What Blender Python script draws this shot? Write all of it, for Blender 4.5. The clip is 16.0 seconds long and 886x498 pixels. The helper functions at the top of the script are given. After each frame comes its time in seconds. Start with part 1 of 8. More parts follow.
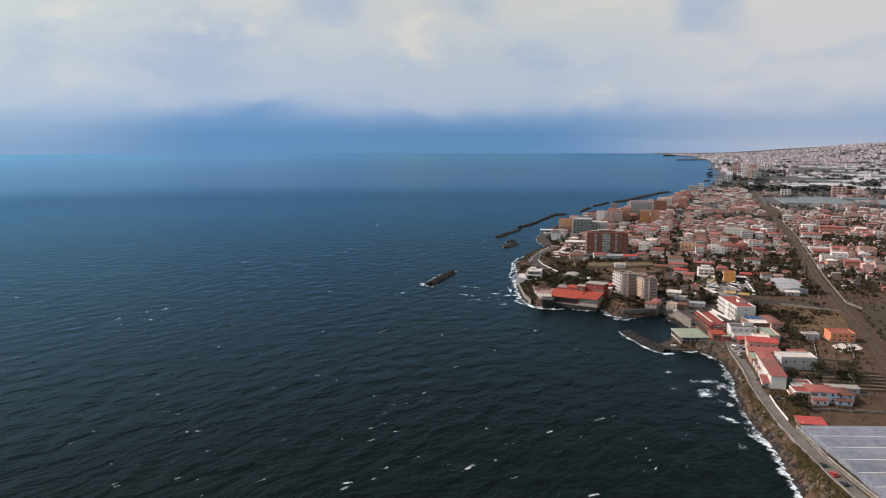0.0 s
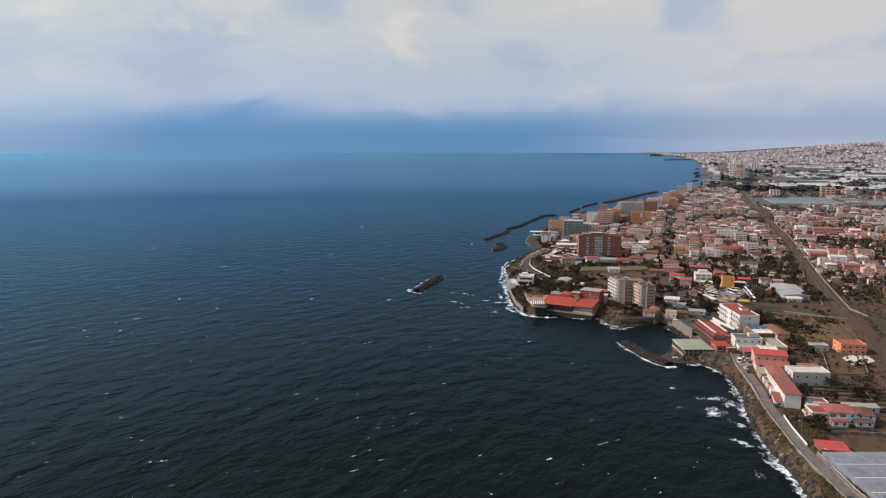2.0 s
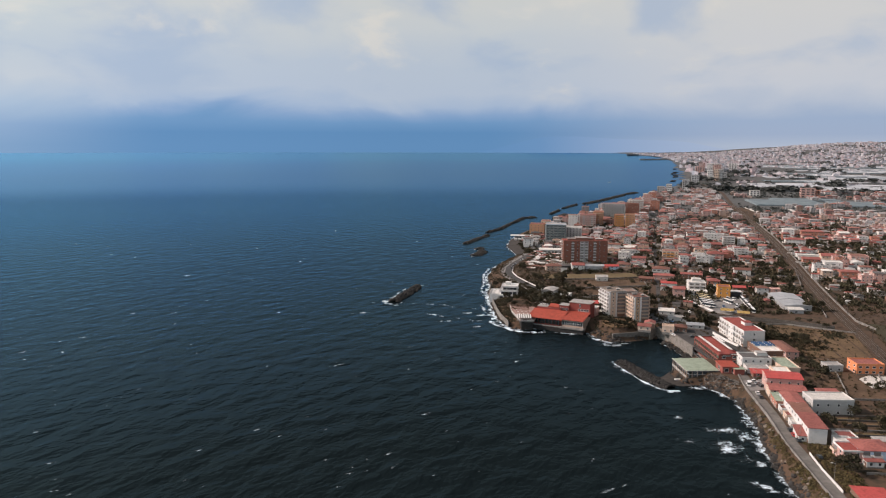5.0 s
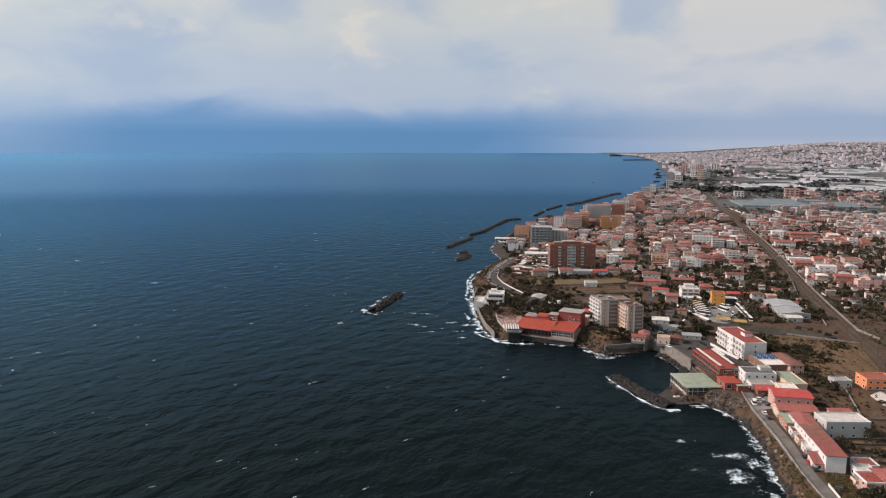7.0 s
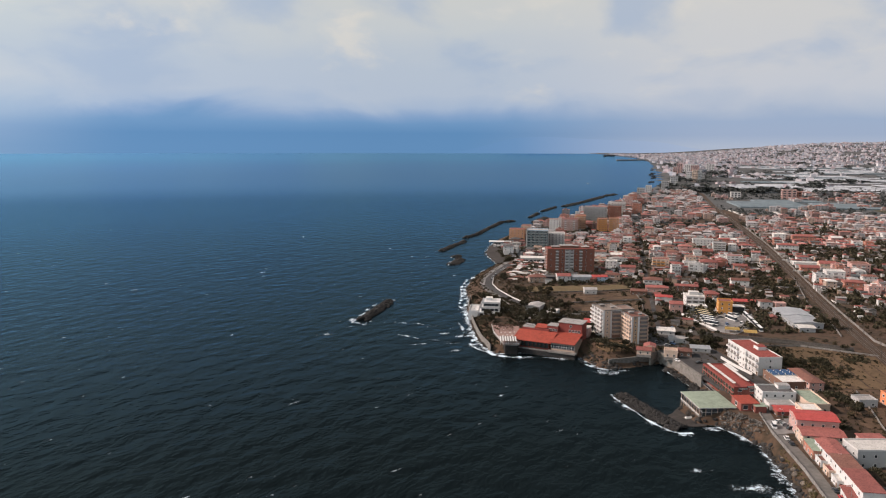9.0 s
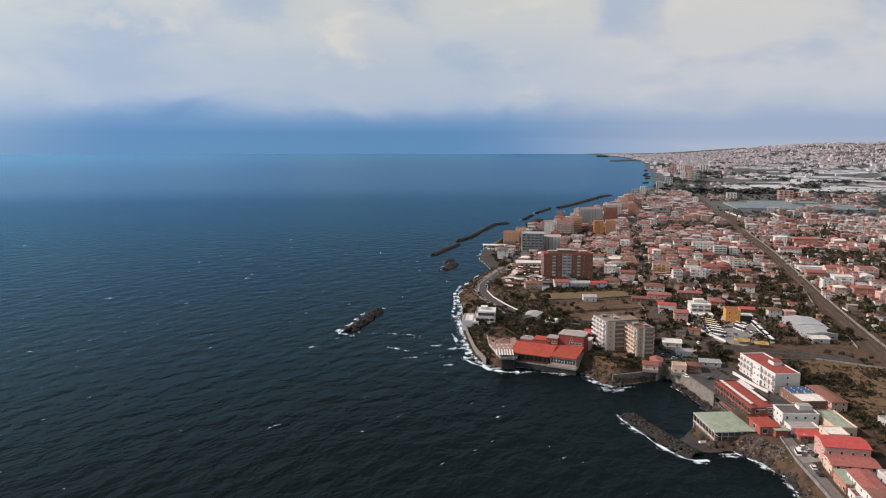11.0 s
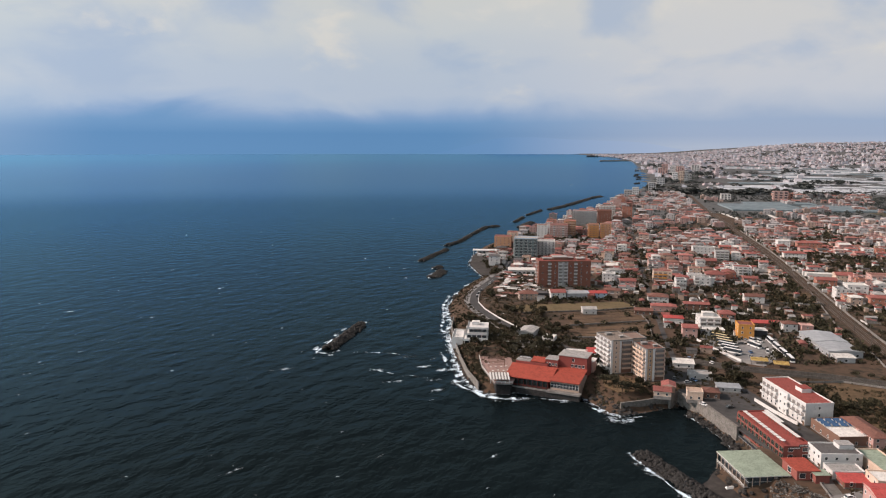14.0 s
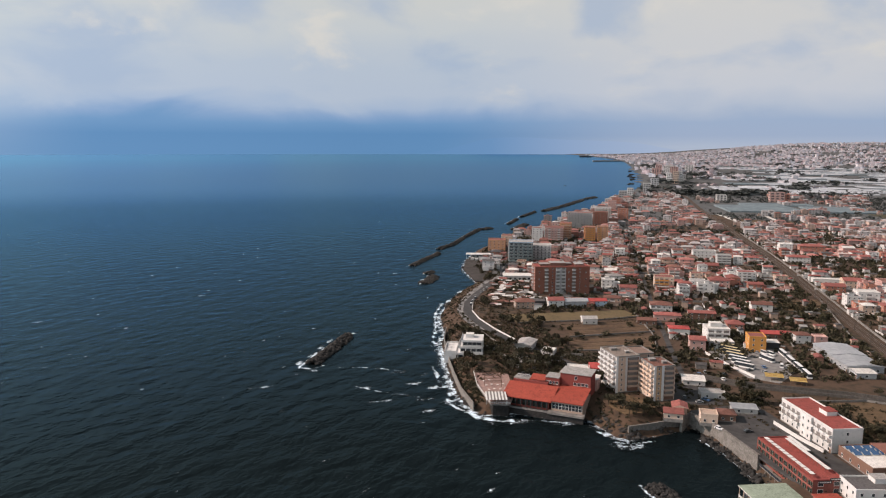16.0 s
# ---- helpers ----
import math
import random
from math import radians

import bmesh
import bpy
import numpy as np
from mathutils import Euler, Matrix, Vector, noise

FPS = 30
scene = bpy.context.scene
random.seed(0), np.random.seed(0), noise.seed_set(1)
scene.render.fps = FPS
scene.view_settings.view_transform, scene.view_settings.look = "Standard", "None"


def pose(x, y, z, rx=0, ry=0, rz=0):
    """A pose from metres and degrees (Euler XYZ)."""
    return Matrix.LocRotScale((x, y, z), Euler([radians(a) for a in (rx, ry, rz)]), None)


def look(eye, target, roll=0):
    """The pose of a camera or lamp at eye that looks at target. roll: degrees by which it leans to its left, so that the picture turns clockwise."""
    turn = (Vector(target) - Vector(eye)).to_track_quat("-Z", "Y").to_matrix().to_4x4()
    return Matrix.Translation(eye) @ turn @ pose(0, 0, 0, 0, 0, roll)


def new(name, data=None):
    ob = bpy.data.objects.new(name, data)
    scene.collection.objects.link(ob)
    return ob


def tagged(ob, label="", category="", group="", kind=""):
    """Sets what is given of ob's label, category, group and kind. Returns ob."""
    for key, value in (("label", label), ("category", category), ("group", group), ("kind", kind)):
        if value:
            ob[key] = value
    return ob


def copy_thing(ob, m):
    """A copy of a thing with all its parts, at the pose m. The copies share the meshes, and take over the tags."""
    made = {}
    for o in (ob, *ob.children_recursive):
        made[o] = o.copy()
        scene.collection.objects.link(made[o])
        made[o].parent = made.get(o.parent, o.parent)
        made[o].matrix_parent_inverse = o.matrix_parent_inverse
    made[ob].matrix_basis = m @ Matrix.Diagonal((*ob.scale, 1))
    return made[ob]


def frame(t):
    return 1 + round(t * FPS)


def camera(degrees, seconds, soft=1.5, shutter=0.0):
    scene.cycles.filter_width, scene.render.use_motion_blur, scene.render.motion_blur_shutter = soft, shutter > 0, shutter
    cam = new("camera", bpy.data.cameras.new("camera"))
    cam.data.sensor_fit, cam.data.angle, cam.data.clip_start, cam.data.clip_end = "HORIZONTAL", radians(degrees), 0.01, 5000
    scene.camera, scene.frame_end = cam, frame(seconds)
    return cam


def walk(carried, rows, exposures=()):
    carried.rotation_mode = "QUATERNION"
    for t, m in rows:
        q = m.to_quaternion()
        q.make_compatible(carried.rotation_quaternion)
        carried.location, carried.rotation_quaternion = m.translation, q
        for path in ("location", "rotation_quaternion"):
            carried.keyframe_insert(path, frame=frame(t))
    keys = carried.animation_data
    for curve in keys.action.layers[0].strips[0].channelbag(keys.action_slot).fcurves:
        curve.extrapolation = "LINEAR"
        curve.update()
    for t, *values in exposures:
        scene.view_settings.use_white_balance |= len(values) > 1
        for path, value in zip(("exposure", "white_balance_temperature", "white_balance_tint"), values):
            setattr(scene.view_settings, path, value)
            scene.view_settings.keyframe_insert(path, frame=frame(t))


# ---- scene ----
# A coast town seen from a drone that flies along the shore.
cam = camera(63.4, 16.0, 1.15)
PATH = [
    (0, (0.00, -0.00, 138.26), (0.00, 98.99, 124.12), -0.01),
    (0.5, (-0.36, 7.68, 138.46), (0.08, 106.67, 124.29), 0.01),
    (1, (-0.72, 15.36, 138.67), (0.20, 114.34, 124.46), 0.02),
    (1.5, (-1.07, 23.05, 138.87), (0.34, 122.02, 124.65), 0.04),
    (2, (-1.39, 30.78, 139.07), (0.54, 129.74, 124.83), 0.05),
    (2.5, (-1.70, 38.55, 139.28), (0.73, 137.50, 125.04), 0.06),
    (3, (-2.00, 46.35, 139.49), (0.93, 145.29, 125.23), 0.07),
    (3.5, (-2.24, 54.19, 139.68), (1.21, 153.11, 125.41), 0.08),
    (4, (-2.33, 62.09, 139.85), (1.60, 160.98, 125.55), 0.09),
    (4.5, (-2.29, 70.06, 139.98), (2.26, 168.92, 125.68), 0.10),
    (5, (-2.13, 78.08, 140.08), (3.11, 176.92, 125.78), 0.11),
    (5.5, (-1.85, 86.14, 140.17), (4.10, 184.94, 125.87), 0.11),
    (6, (-1.45, 94.21, 140.24), (5.18, 192.96, 125.95), 0.12),
    (6.5, (-0.87, 102.29, 140.30), (6.35, 201.00, 126.01), 0.12),
    (7, (-0.13, 110.39, 140.33), (7.54, 209.07, 126.05), 0.13),
    (7.5, (0.66, 118.49, 140.36), (8.58, 217.15, 126.07), 0.13),
    (8, (1.41, 126.55, 140.38), (9.55, 225.19, 126.10), 0.13),
    (8.5, (2.09, 134.56, 140.39), (10.47, 233.18, 126.14), 0.13),
    (9, (2.75, 142.53, 140.39), (11.39, 241.14, 126.16), 0.12),
    (9.5, (3.43, 150.49, 140.39), (12.33, 249.08, 126.18), 0.11),
    (10, (4.16, 158.47, 140.39), (13.32, 257.03, 126.20), 0.10),
    (10.5, (4.94, 166.46, 140.38), (14.37, 265.00, 126.21), 0.09),
    (11, (5.77, 174.47, 140.37), (15.47, 272.98, 126.20), 0.09),
    (11.5, (6.63, 182.46, 140.36), (16.60, 280.95, 126.21), 0.08),
    (12, (7.51, 190.43, 140.37), (17.76, 288.89, 126.22), 0.08),
    (12.5, (8.43, 198.34, 140.40), (18.91, 296.78, 126.25), 0.07),
    (13, (9.37, 206.22, 140.44), (20.09, 304.63, 126.29), 0.07),
    (13.5, (10.33, 214.11, 140.50), (21.29, 312.49, 126.34), 0.06),
    (14, (11.30, 222.07, 140.55), (22.55, 320.42, 126.40), 0.06),
    (14.5, (12.28, 230.13, 140.61), (23.80, 328.45, 126.46), 0.06),
    (15, (13.26, 238.25, 140.67), (25.04, 336.54, 126.52), 0.07),
    (15.5, (14.25, 246.40, 140.73), (26.30, 344.65, 126.59), 0.07),
    (16, (15.24, 254.53, 140.79), (27.58, 352.75, 126.65), 0.08),
]
walk(cam, [(t, look(eye, target, roll)) for t, eye, target, roll in PATH])
scene.view_settings.exposure = 0.0

# ---- light ----
SUN_AZ, SUN_EL = radians(-82), radians(36)      # azimuth from +y towards +x
sun_from = Vector((math.sin(SUN_AZ) * math.cos(SUN_EL), math.cos(SUN_AZ) * math.cos(SUN_EL), math.sin(SUN_EL)))
sun = new("sun", bpy.data.lights.new("sun", "SUN"))
sun.data.energy, sun.data.angle, sun.data.color = 4.9, radians(1.0), (1.0, 0.79, 0.69)
sun.matrix_world = look(sun_from * 300, (0, 0, 0))

world = bpy.data.worlds.new("sky")
scene.world = world
world.use_nodes = True
wn, wl = world.node_tree.nodes, world.node_tree.links
wn.clear()


def wnode(kind, **values):
    n = wn.new(kind)
    for k, v in values.items():
        n.inputs[k.replace("_", " ")].default_value = v
    return n


def ramp_stops(n, stops):
    e = n.color_ramp.elements
    while len(e) > 1:
        e.remove(e[-1])
    e[0].position, e[0].color = stops[0][0], (*stops[0][1], 1)
    for p, c in stops[1:]:
        e.new(p).color = (*c, 1)


def srgb(r, g, b):
    return tuple(((v / 255 + 0.055) / 1.055) ** 2.4 if v > 10 else v / 255 / 12.92 for v in (r, g, b))


coord = wnode("ShaderNodeTexCoord")
sep = wnode("ShaderNodeSeparateXYZ")
wl.new(coord.outputs["Generated"], sep.inputs[0])
stretch = wnode("ShaderNodeMapping")
stretch.inputs["Scale"].default_value = (5.0, 5.0, 10.0)
wl.new(coord.outputs["Generated"], stretch.inputs[0])
puffs = wnode("ShaderNodeTexNoise", Scale=1.0, Detail=9.0, Roughness=0.55, Distortion=0.5)
wl.new(stretch.outputs[0], puffs.inputs["Vector"])
wide = wnode("ShaderNodeTexNoise", Scale=0.35, Detail=3.0, Roughness=0.5)
wl.new(stretch.outputs[0], wide.inputs["Vector"])


def wmath(op, a, b):
    n = wn.new("ShaderNodeMath")
    n.operation = op
    for k, v in enumerate((a, b)):
        if isinstance(v, (int, float)):
            n.inputs[k].default_value = v
        else:
            wl.new(v, n.inputs[k])
    return n.outputs[0]


# height above the horizon, ruffled by the clouds; 0..1 stands for 0..14 degrees
def wrange(value, a, b, to=(0.0, 1.0)):
    n = wn.new("ShaderNodeMapRange")
    n.interpolation_type = "SMOOTHSTEP"
    n.inputs["From Min"].default_value, n.inputs["From Max"].default_value = a, b
    n.inputs["To Min"].default_value, n.inputs["To Max"].default_value = to
    wl.new(value, n.inputs["Value"])
    return n.outputs[0]


def wblend(factor, a, b):
    n = wn.new("ShaderNodeMix")
    n.data_type = "RGBA"
    wl.new(factor, n.inputs["Factor"])
    for key, v in (("A", a), ("B", b)):
        if isinstance(v, tuple):
            n.inputs[key].default_value = (*v, 1)
        else:
            wl.new(v, n.inputs[key])
    return n.outputs["Result"]


rise = wmath("DIVIDE", sep.outputs["Z"], 0.242)
ruffle = wmath("ADD", wmath("MULTIPLY", wmath("SUBTRACT", puffs.outputs["Fac"], 0.5), 0.26), wmath("MULTIPLY", wmath("SUBTRACT", wide.outputs["Fac"], 0.5), 0.10))
ruffle = wmath("MULTIPLY", ruffle, wrange(rise, 0.06, 0.24))
level = wmath("ADD", rise, ruffle)


def sky_bands(stops):
    n = wn.new("ShaderNodeValToRGB")
    ramp_stops(n, [(p, srgb(*c)) for p, c in stops])
    wl.new(level, n.inputs[0])
    return n.outputs[0]


middle = sky_bands([(0.0, (97, 142, 188)), (0.07, (94, 140, 187)), (0.13, (110, 151, 195)), (0.18, (136, 165, 203)), (0.23, (166, 184, 210)), (0.30, (181, 193, 211)),
                    (0.46, (184, 195, 210)), (0.64, (199, 204, 208)), (0.84, (207, 208, 205)), (1.0, (212, 210, 204))])
seaward = sky_bands([(0.0, (128, 160, 196)), (0.10, (142, 169, 203)), (0.18, (172, 190, 211)), (0.30, (195, 202, 210)), (0.46, (188, 198, 208)), (0.60, (197, 205, 208)), (0.84, (204, 209, 205)), (1.0, (208, 211, 204))])
landward = sky_bands([(0.0, (176, 187, 207)), (0.06, (160, 176, 203)), (0.13, (158, 176, 204)), (0.20, (181, 191, 209)), (0.30, (198, 202, 212)), (0.50, (205, 206, 210)), (0.84, (212, 210, 206)), (1.0, (214, 212, 206))])
clouds = wblend(wrange(sep.outputs["X"], -0.30, -0.52), middle, seaward)
clouds = wblend(wrange(sep.outputs["X"], 0.10, 0.46), clouds, landward)
# soft lumps within the deck: blue-grey hollows and creamy heads
deck = wrange(rise, 0.20, 0.34)
hollow_at = wnode("ShaderNodeTexNoise", Scale=1.15, Detail=6.0, Roughness=0.5, Distortion=0.25)
head_at = wnode("ShaderNodeTexNoise", Scale=1.5, Detail=7.0, Roughness=0.55, Distortion=0.2)
for n_ in (hollow_at, head_at):
    wl.new(stretch.outputs[0], n_.inputs["Vector"])
hollow = wmath("MULTIPLY", wmath("MULTIPLY", wrange(hollow_at.outputs["Fac"], 0.46, 0.68), deck), 0.7)
clouds = wblend(hollow, clouds, srgb(163, 181, 207))
head_ = wmath("MULTIPLY", wmath("MULTIPLY", wrange(head_at.outputs["Fac"], 0.53, 0.74), deck), 0.75)
clouds = wblend(head_, clouds, srgb(222, 217, 209))
sky = wn.new("ShaderNodeTexSky")
sky.sky_type, sky.sun_disc = "NISHITA", False
sky.sun_elevation, sky.sun_rotation = SUN_EL, SUN_AZ
dim = wn.new("ShaderNodeMix")
dim.data_type = "RGBA"
dim.blend_type = "MULTIPLY"
dim.inputs["Factor"].default_value = 1.0
wl.new(sky.outputs[0], dim.inputs["A"])
dim.inputs["B"].default_value = (0.06, 0.06, 0.06, 1)
over = wn.new("ShaderNodeMix")
over.data_type = "RGBA"
cover = wn.new("ShaderNodeMapRange")
cover.inputs["From Min"].default_value, cover.inputs["From Max"].default_value = 0.24, 0.62
cover.inputs["To Min"].default_value, cover.inputs["To Max"].default_value = 0.95, 0.25
wl.new(sep.outputs["Z"], cover.inputs["Value"])
wl.new(cover.outputs[0], over.inputs["Factor"])
wl.new(dim.outputs["Result"], over.inputs["A"])
# the west, where the sun stands, is brighter; an added boost higher up lights the sea
west = wmath("ADD", 1.0, wmath("MULTIPLY", wmath("MAXIMUM", wmath("MULTIPLY", sep.outputs["X"], -1.0), 0.0), wrange(rise, 0.8, 1.45, (0.2, 4.4))))
bright = wn.new("ShaderNodeMix")
bright.data_type = "RGBA"
bright.blend_type = "MULTIPLY"
bright.inputs["Factor"].default_value = 1.0
grey = wn.new("ShaderNodeCombineColor")
for k in range(3):
    wl.new(west, grey.inputs[k])
wl.new(clouds, bright.inputs["A"])
wl.new(grey.outputs[0], bright.inputs["B"])
wl.new(bright.outputs["Result"], over.inputs["B"])
back = wnode("ShaderNodeBackground", Strength=1.0)
wl.new(over.outputs["Result"], back.inputs["Color"])
wl.new(back.outputs[0], wn.new("ShaderNodeOutputWorld").inputs[0])

# ---- materials ----
def material(name, colors, rough=0.9, scale=0.3, detail=0.6, spread=(0.3, 0.7), vary=0.0, bump=0.0, bump_scale=2.0, metal=0.0, fine=4.0, spec=0.3):
    """A surface whose colour wanders between the given ones at a broad and a fine scale; vary: by how much objects differ."""
    m = bpy.data.materials.new(name)
    m.use_nodes = True
    n, l = m.node_tree.nodes, m.node_tree.links
    b = n["Principled BSDF"]
    b.inputs["Roughness"].default_value, b.inputs["Metallic"].default_value, b.inputs["Specular IOR Level"].default_value = rough, metal, spec
    tc = n.new("ShaderNodeTexCoord")
    broad = n.new("ShaderNodeTexNoise")
    broad.inputs["Scale"].default_value, broad.inputs["Detail"].default_value = scale, 5
    l.new(tc.outputs["Object"], broad.inputs["Vector"])
    grain = n.new("ShaderNodeTexNoise")
    grain.inputs["Scale"].default_value, grain.inputs["Detail"].default_value = scale * fine, 6
    l.new(tc.outputs["Object"], grain.inputs["Vector"])
    mix = n.new("ShaderNodeMix")
    mix.inputs["Factor"].default_value = 1 - detail
    l.new(grain.outputs["Fac"], mix.inputs["A"])
    l.new(broad.outputs["Fac"], mix.inputs["B"])
    r = n.new("ShaderNodeValToRGB")
    step = (spread[1] - spread[0]) / max(1, len(colors) - 1)
    ramp_stops(r, [(spread[0] + k * step, c) for k, c in enumerate(colors)])
    l.new(mix.outputs["Result"], r.inputs[0])
    out = r.outputs[0]
    if vary:
        info = n.new("ShaderNodeObjectInfo")
        hsv = n.new("ShaderNodeHueSaturation")
        mr = n.new("ShaderNodeMapRange")
        mr.inputs["To Min"].default_value, mr.inputs["To Max"].default_value = 1 - vary, 1 + vary * 0.6
        l.new(info.outputs["Random"], mr.inputs["Value"])
        l.new(mr.outputs[0], hsv.inputs["Value"])
        l.new(out, hsv.inputs["Color"])
        out = hsv.outputs[0]
    l.new(out, b.inputs["Base Color"])
    if bump:
        bn = n.new("ShaderNodeTexNoise")
        bn.inputs["Scale"].default_value, bn.inputs["Detail"].default_value = bump_scale, 6
        l.new(tc.outputs["Object"], bn.inputs["Vector"])
        bp = n.new("ShaderNodeBump")
        bp.inputs["Strength"].default_value, bp.inputs["Distance"].default_value = bump, 0.3
        l.new(bn.outputs["Fac"], bp.inputs["Height"])
        l.new(bp.outputs[0], b.inputs["Normal"])
    return m


def islands(m, amount):
    """Lets the loose pieces of one mesh differ in brightness."""
    n, l = m.node_tree.nodes, m.node_tree.links
    b = n["Principled BSDF"]
    src = b.inputs["Base Color"].links[0].from_socket
    geo = n.new("ShaderNodeNewGeometry")
    mr = n.new("ShaderNodeMapRange")
    mr.inputs["To Min"].default_value, mr.inputs["To Max"].default_value = 1 - amount, 1 + amount
    l.new(geo.outputs["Random Per Island"], mr.inputs["Value"])
    hsv = n.new("ShaderNodeHueSaturation")
    l.new(mr.outputs[0], hsv.inputs["Value"])
    l.new(src, hsv.inputs["Color"])
    l.new(hsv.outputs[0], b.inputs["Base Color"])
    return m


def wall_paint(name, c, vary=0.12):
    dark = tuple(v * 0.72 for v in c)
    return material(name, [dark, c, tuple(min(0.85, v * 1.06) for v in c)], 0.92, 0.25, 0.5, (0.28, 0.62), vary, 0.15, 3.0)


white_paint = wall_paint("white_paint", (0.56, 0.55, 0.54))
cream_paint = wall_paint("cream_paint", (0.55, 0.42, 0.335))
pink_paint = wall_paint("pink_paint", (0.45, 0.285, 0.255))
beige_paint = wall_paint("beige_paint", (0.38, 0.285, 0.23))
grey_paint = wall_paint("grey_paint", (0.36, 0.36, 0.36))
orange_paint = wall_paint("orange_paint", (0.36, 0.165, 0.12))
bright_orange_paint = wall_paint("bright_orange_paint", (0.58, 0.22, 0.105))
apricot_paint = wall_paint("apricot_paint", (0.46, 0.255, 0.155))
yellow_paint = wall_paint("yellow_paint", (0.56, 0.27, 0.075))
red_paint = wall_paint("red_paint", (0.20, 0.05, 0.042))
brick_paint = wall_paint("brick_paint", (0.23, 0.10, 0.072))
blue_paint = wall_paint("blue_paint", (0.40, 0.50, 0.62))
teal_paint = wall_paint("teal_paint", (0.13, 0.18, 0.19))
rust_paint = wall_paint("rust_paint", (0.25, 0.085, 0.07))
dark_paint = wall_paint("dark_paint", (0.05, 0.05, 0.055))
brown_paint = wall_paint("brown_paint", (0.17, 0.10, 0.075))


def roof_stuff(name, c, vary=0.25):
    return material(name, [tuple(v * 0.5 for v in c), c, tuple(min(0.8, v * 1.25) for v in c)], 0.85, 0.35, 0.55, (0.28, 0.7), vary, 0.3, 4.0)


red_tiles = roof_stuff("red_tiles", (0.25, 0.088, 0.076))
brown_tiles = roof_stuff("brown_tiles", (0.18, 0.085, 0.066))
orange_tiles = roof_stuff("orange_tiles", (0.235, 0.085, 0.072))
rose_tiles = roof_stuff("rose_tiles", (0.36, 0.15, 0.13))
bright_red_roof = roof_stuff("bright_red_roof", (0.37, 0.066, 0.06), 0.1)
grey_roof = roof_stuff("grey_roof", (0.30, 0.29, 0.28))
pale_roof = roof_stuff("pale_roof", (0.58, 0.56, 0.53), 0.15)
dark_roof = roof_stuff("dark_roof", (0.09, 0.085, 0.085))
green_roof = roof_stuff("green_roof", (0.25, 0.30, 0.235), 0.05)
hall_roof_red = roof_stuff("hall_roof_red", (0.28, 0.055, 0.036), 0.05)
terrace_red = roof_stuff("terrace_red", (0.24, 0.058, 0.048), 0.05)
concrete = material("concrete", [(0.11, 0.105, 0.10), (0.19, 0.18, 0.17), (0.27, 0.257, 0.245)], 0.9, 0.2, 0.5, (0.3, 0.7), 0.1, 0.2)
sea_wall_stone = material("sea_wall_stone", [(0.08, 0.074, 0.067), (0.16, 0.148, 0.135), (0.25, 0.235, 0.217)], 0.95, 0.35, 0.6, (0.3, 0.7), 0.05, 0.5)
asphalt = material("asphalt", [(0.032, 0.031, 0.031), (0.052, 0.05, 0.05), (0.075, 0.072, 0.07)], 0.9, 0.08, 0.5, (0.3, 0.7))
worn_asphalt = material("worn_asphalt", [(0.085, 0.08, 0.075), (0.13, 0.123, 0.115), (0.17, 0.16, 0.15)], 0.9, 0.12, 0.5, (0.3, 0.7))
yard = material("yard", [(0.12, 0.117, 0.114), (0.19, 0.184, 0.18), (0.26, 0.25, 0.24)], 0.9, 0.06, 0.5, (0.3, 0.7))
earth = material("earth", [(0.017, 0.014, 0.009), (0.040, 0.027, 0.018), (0.080, 0.050, 0.033), (0.022, 0.019, 0.011), (0.060, 0.039, 0.026)], 1.0, 0.018, 0.5, (0.25, 0.75), 0, 0.4, 0.6, 0, 9.0)
# far ground: the grey-blue of distance haze is mixed into its colours
hazy_plain = material("hazy_plain", [(0.038, 0.043, 0.044), (0.062, 0.066, 0.068), (0.092, 0.093, 0.094), (0.05, 0.057, 0.06), (0.11, 0.108, 0.11)], 1.0, 0.006, 0.5, (0.25, 0.75), 0, 0.2, 0.3, 0, 8.0)
dry_grass = material("dry_grass", [(0.040, 0.030, 0.016), (0.088, 0.058, 0.032), (0.13, 0.085, 0.047), (0.052, 0.041, 0.020)], 1.0, 0.05, 0.5, (0.28, 0.72), 0.1, 0.4, 1.0, 0, 7.0)
yellow_grass = material("yellow_grass", [(0.058, 0.046, 0.024), (0.095, 0.072, 0.037), (0.13, 0.095, 0.05), (0.07, 0.06, 0.03)], 1.0, 0.06, 0.5, (0.28, 0.72), 0.1, 0.4, 1.0, 0, 7.0)
ploughed = material("ploughed", [(0.048, 0.031, 0.020), (0.092, 0.058, 0.036), (0.135, 0.088, 0.056)], 1.0, 0.05, 0.5, (0.3, 0.7), 0.15, 0.5, 1.5, 0, 7.0)
green_field = material("green_field", [(0.030, 0.029, 0.016), (0.050, 0.045, 0.025), (0.076, 0.062, 0.037)], 1.0, 0.05, 0.5, (0.3, 0.7), 0.15, 0.4, 1.0, 0, 7.0)
ballast = material("ballast", [(0.040, 0.027, 0.019), (0.066, 0.045, 0.032), (0.095, 0.066, 0.048)], 1.0, 0.2, 0.6, (0.3, 0.7), 0, 0.5, 3.0)
rail_steel = material("rail_steel", [(0.13, 0.11, 0.095), (0.22, 0.20, 0.185)], 0.45, 0.5, metal=0.8)
rock = material("rock", [(0.010, 0.0098, 0.0098), (0.022, 0.0212, 0.021), (0.045, 0.043, 0.042)], 0.9, 0.5, 0.6, (0.3, 0.7), 0.35, 0.6, 2.0)
joined_rock = islands(material("joined_rock", [(0.012, 0.0114, 0.0108), (0.026, 0.0245, 0.0232), (0.055, 0.0515, 0.0485)], 0.9, 0.5, 0.6, (0.3, 0.7), 0, 0.6, 2.0), 0.4)
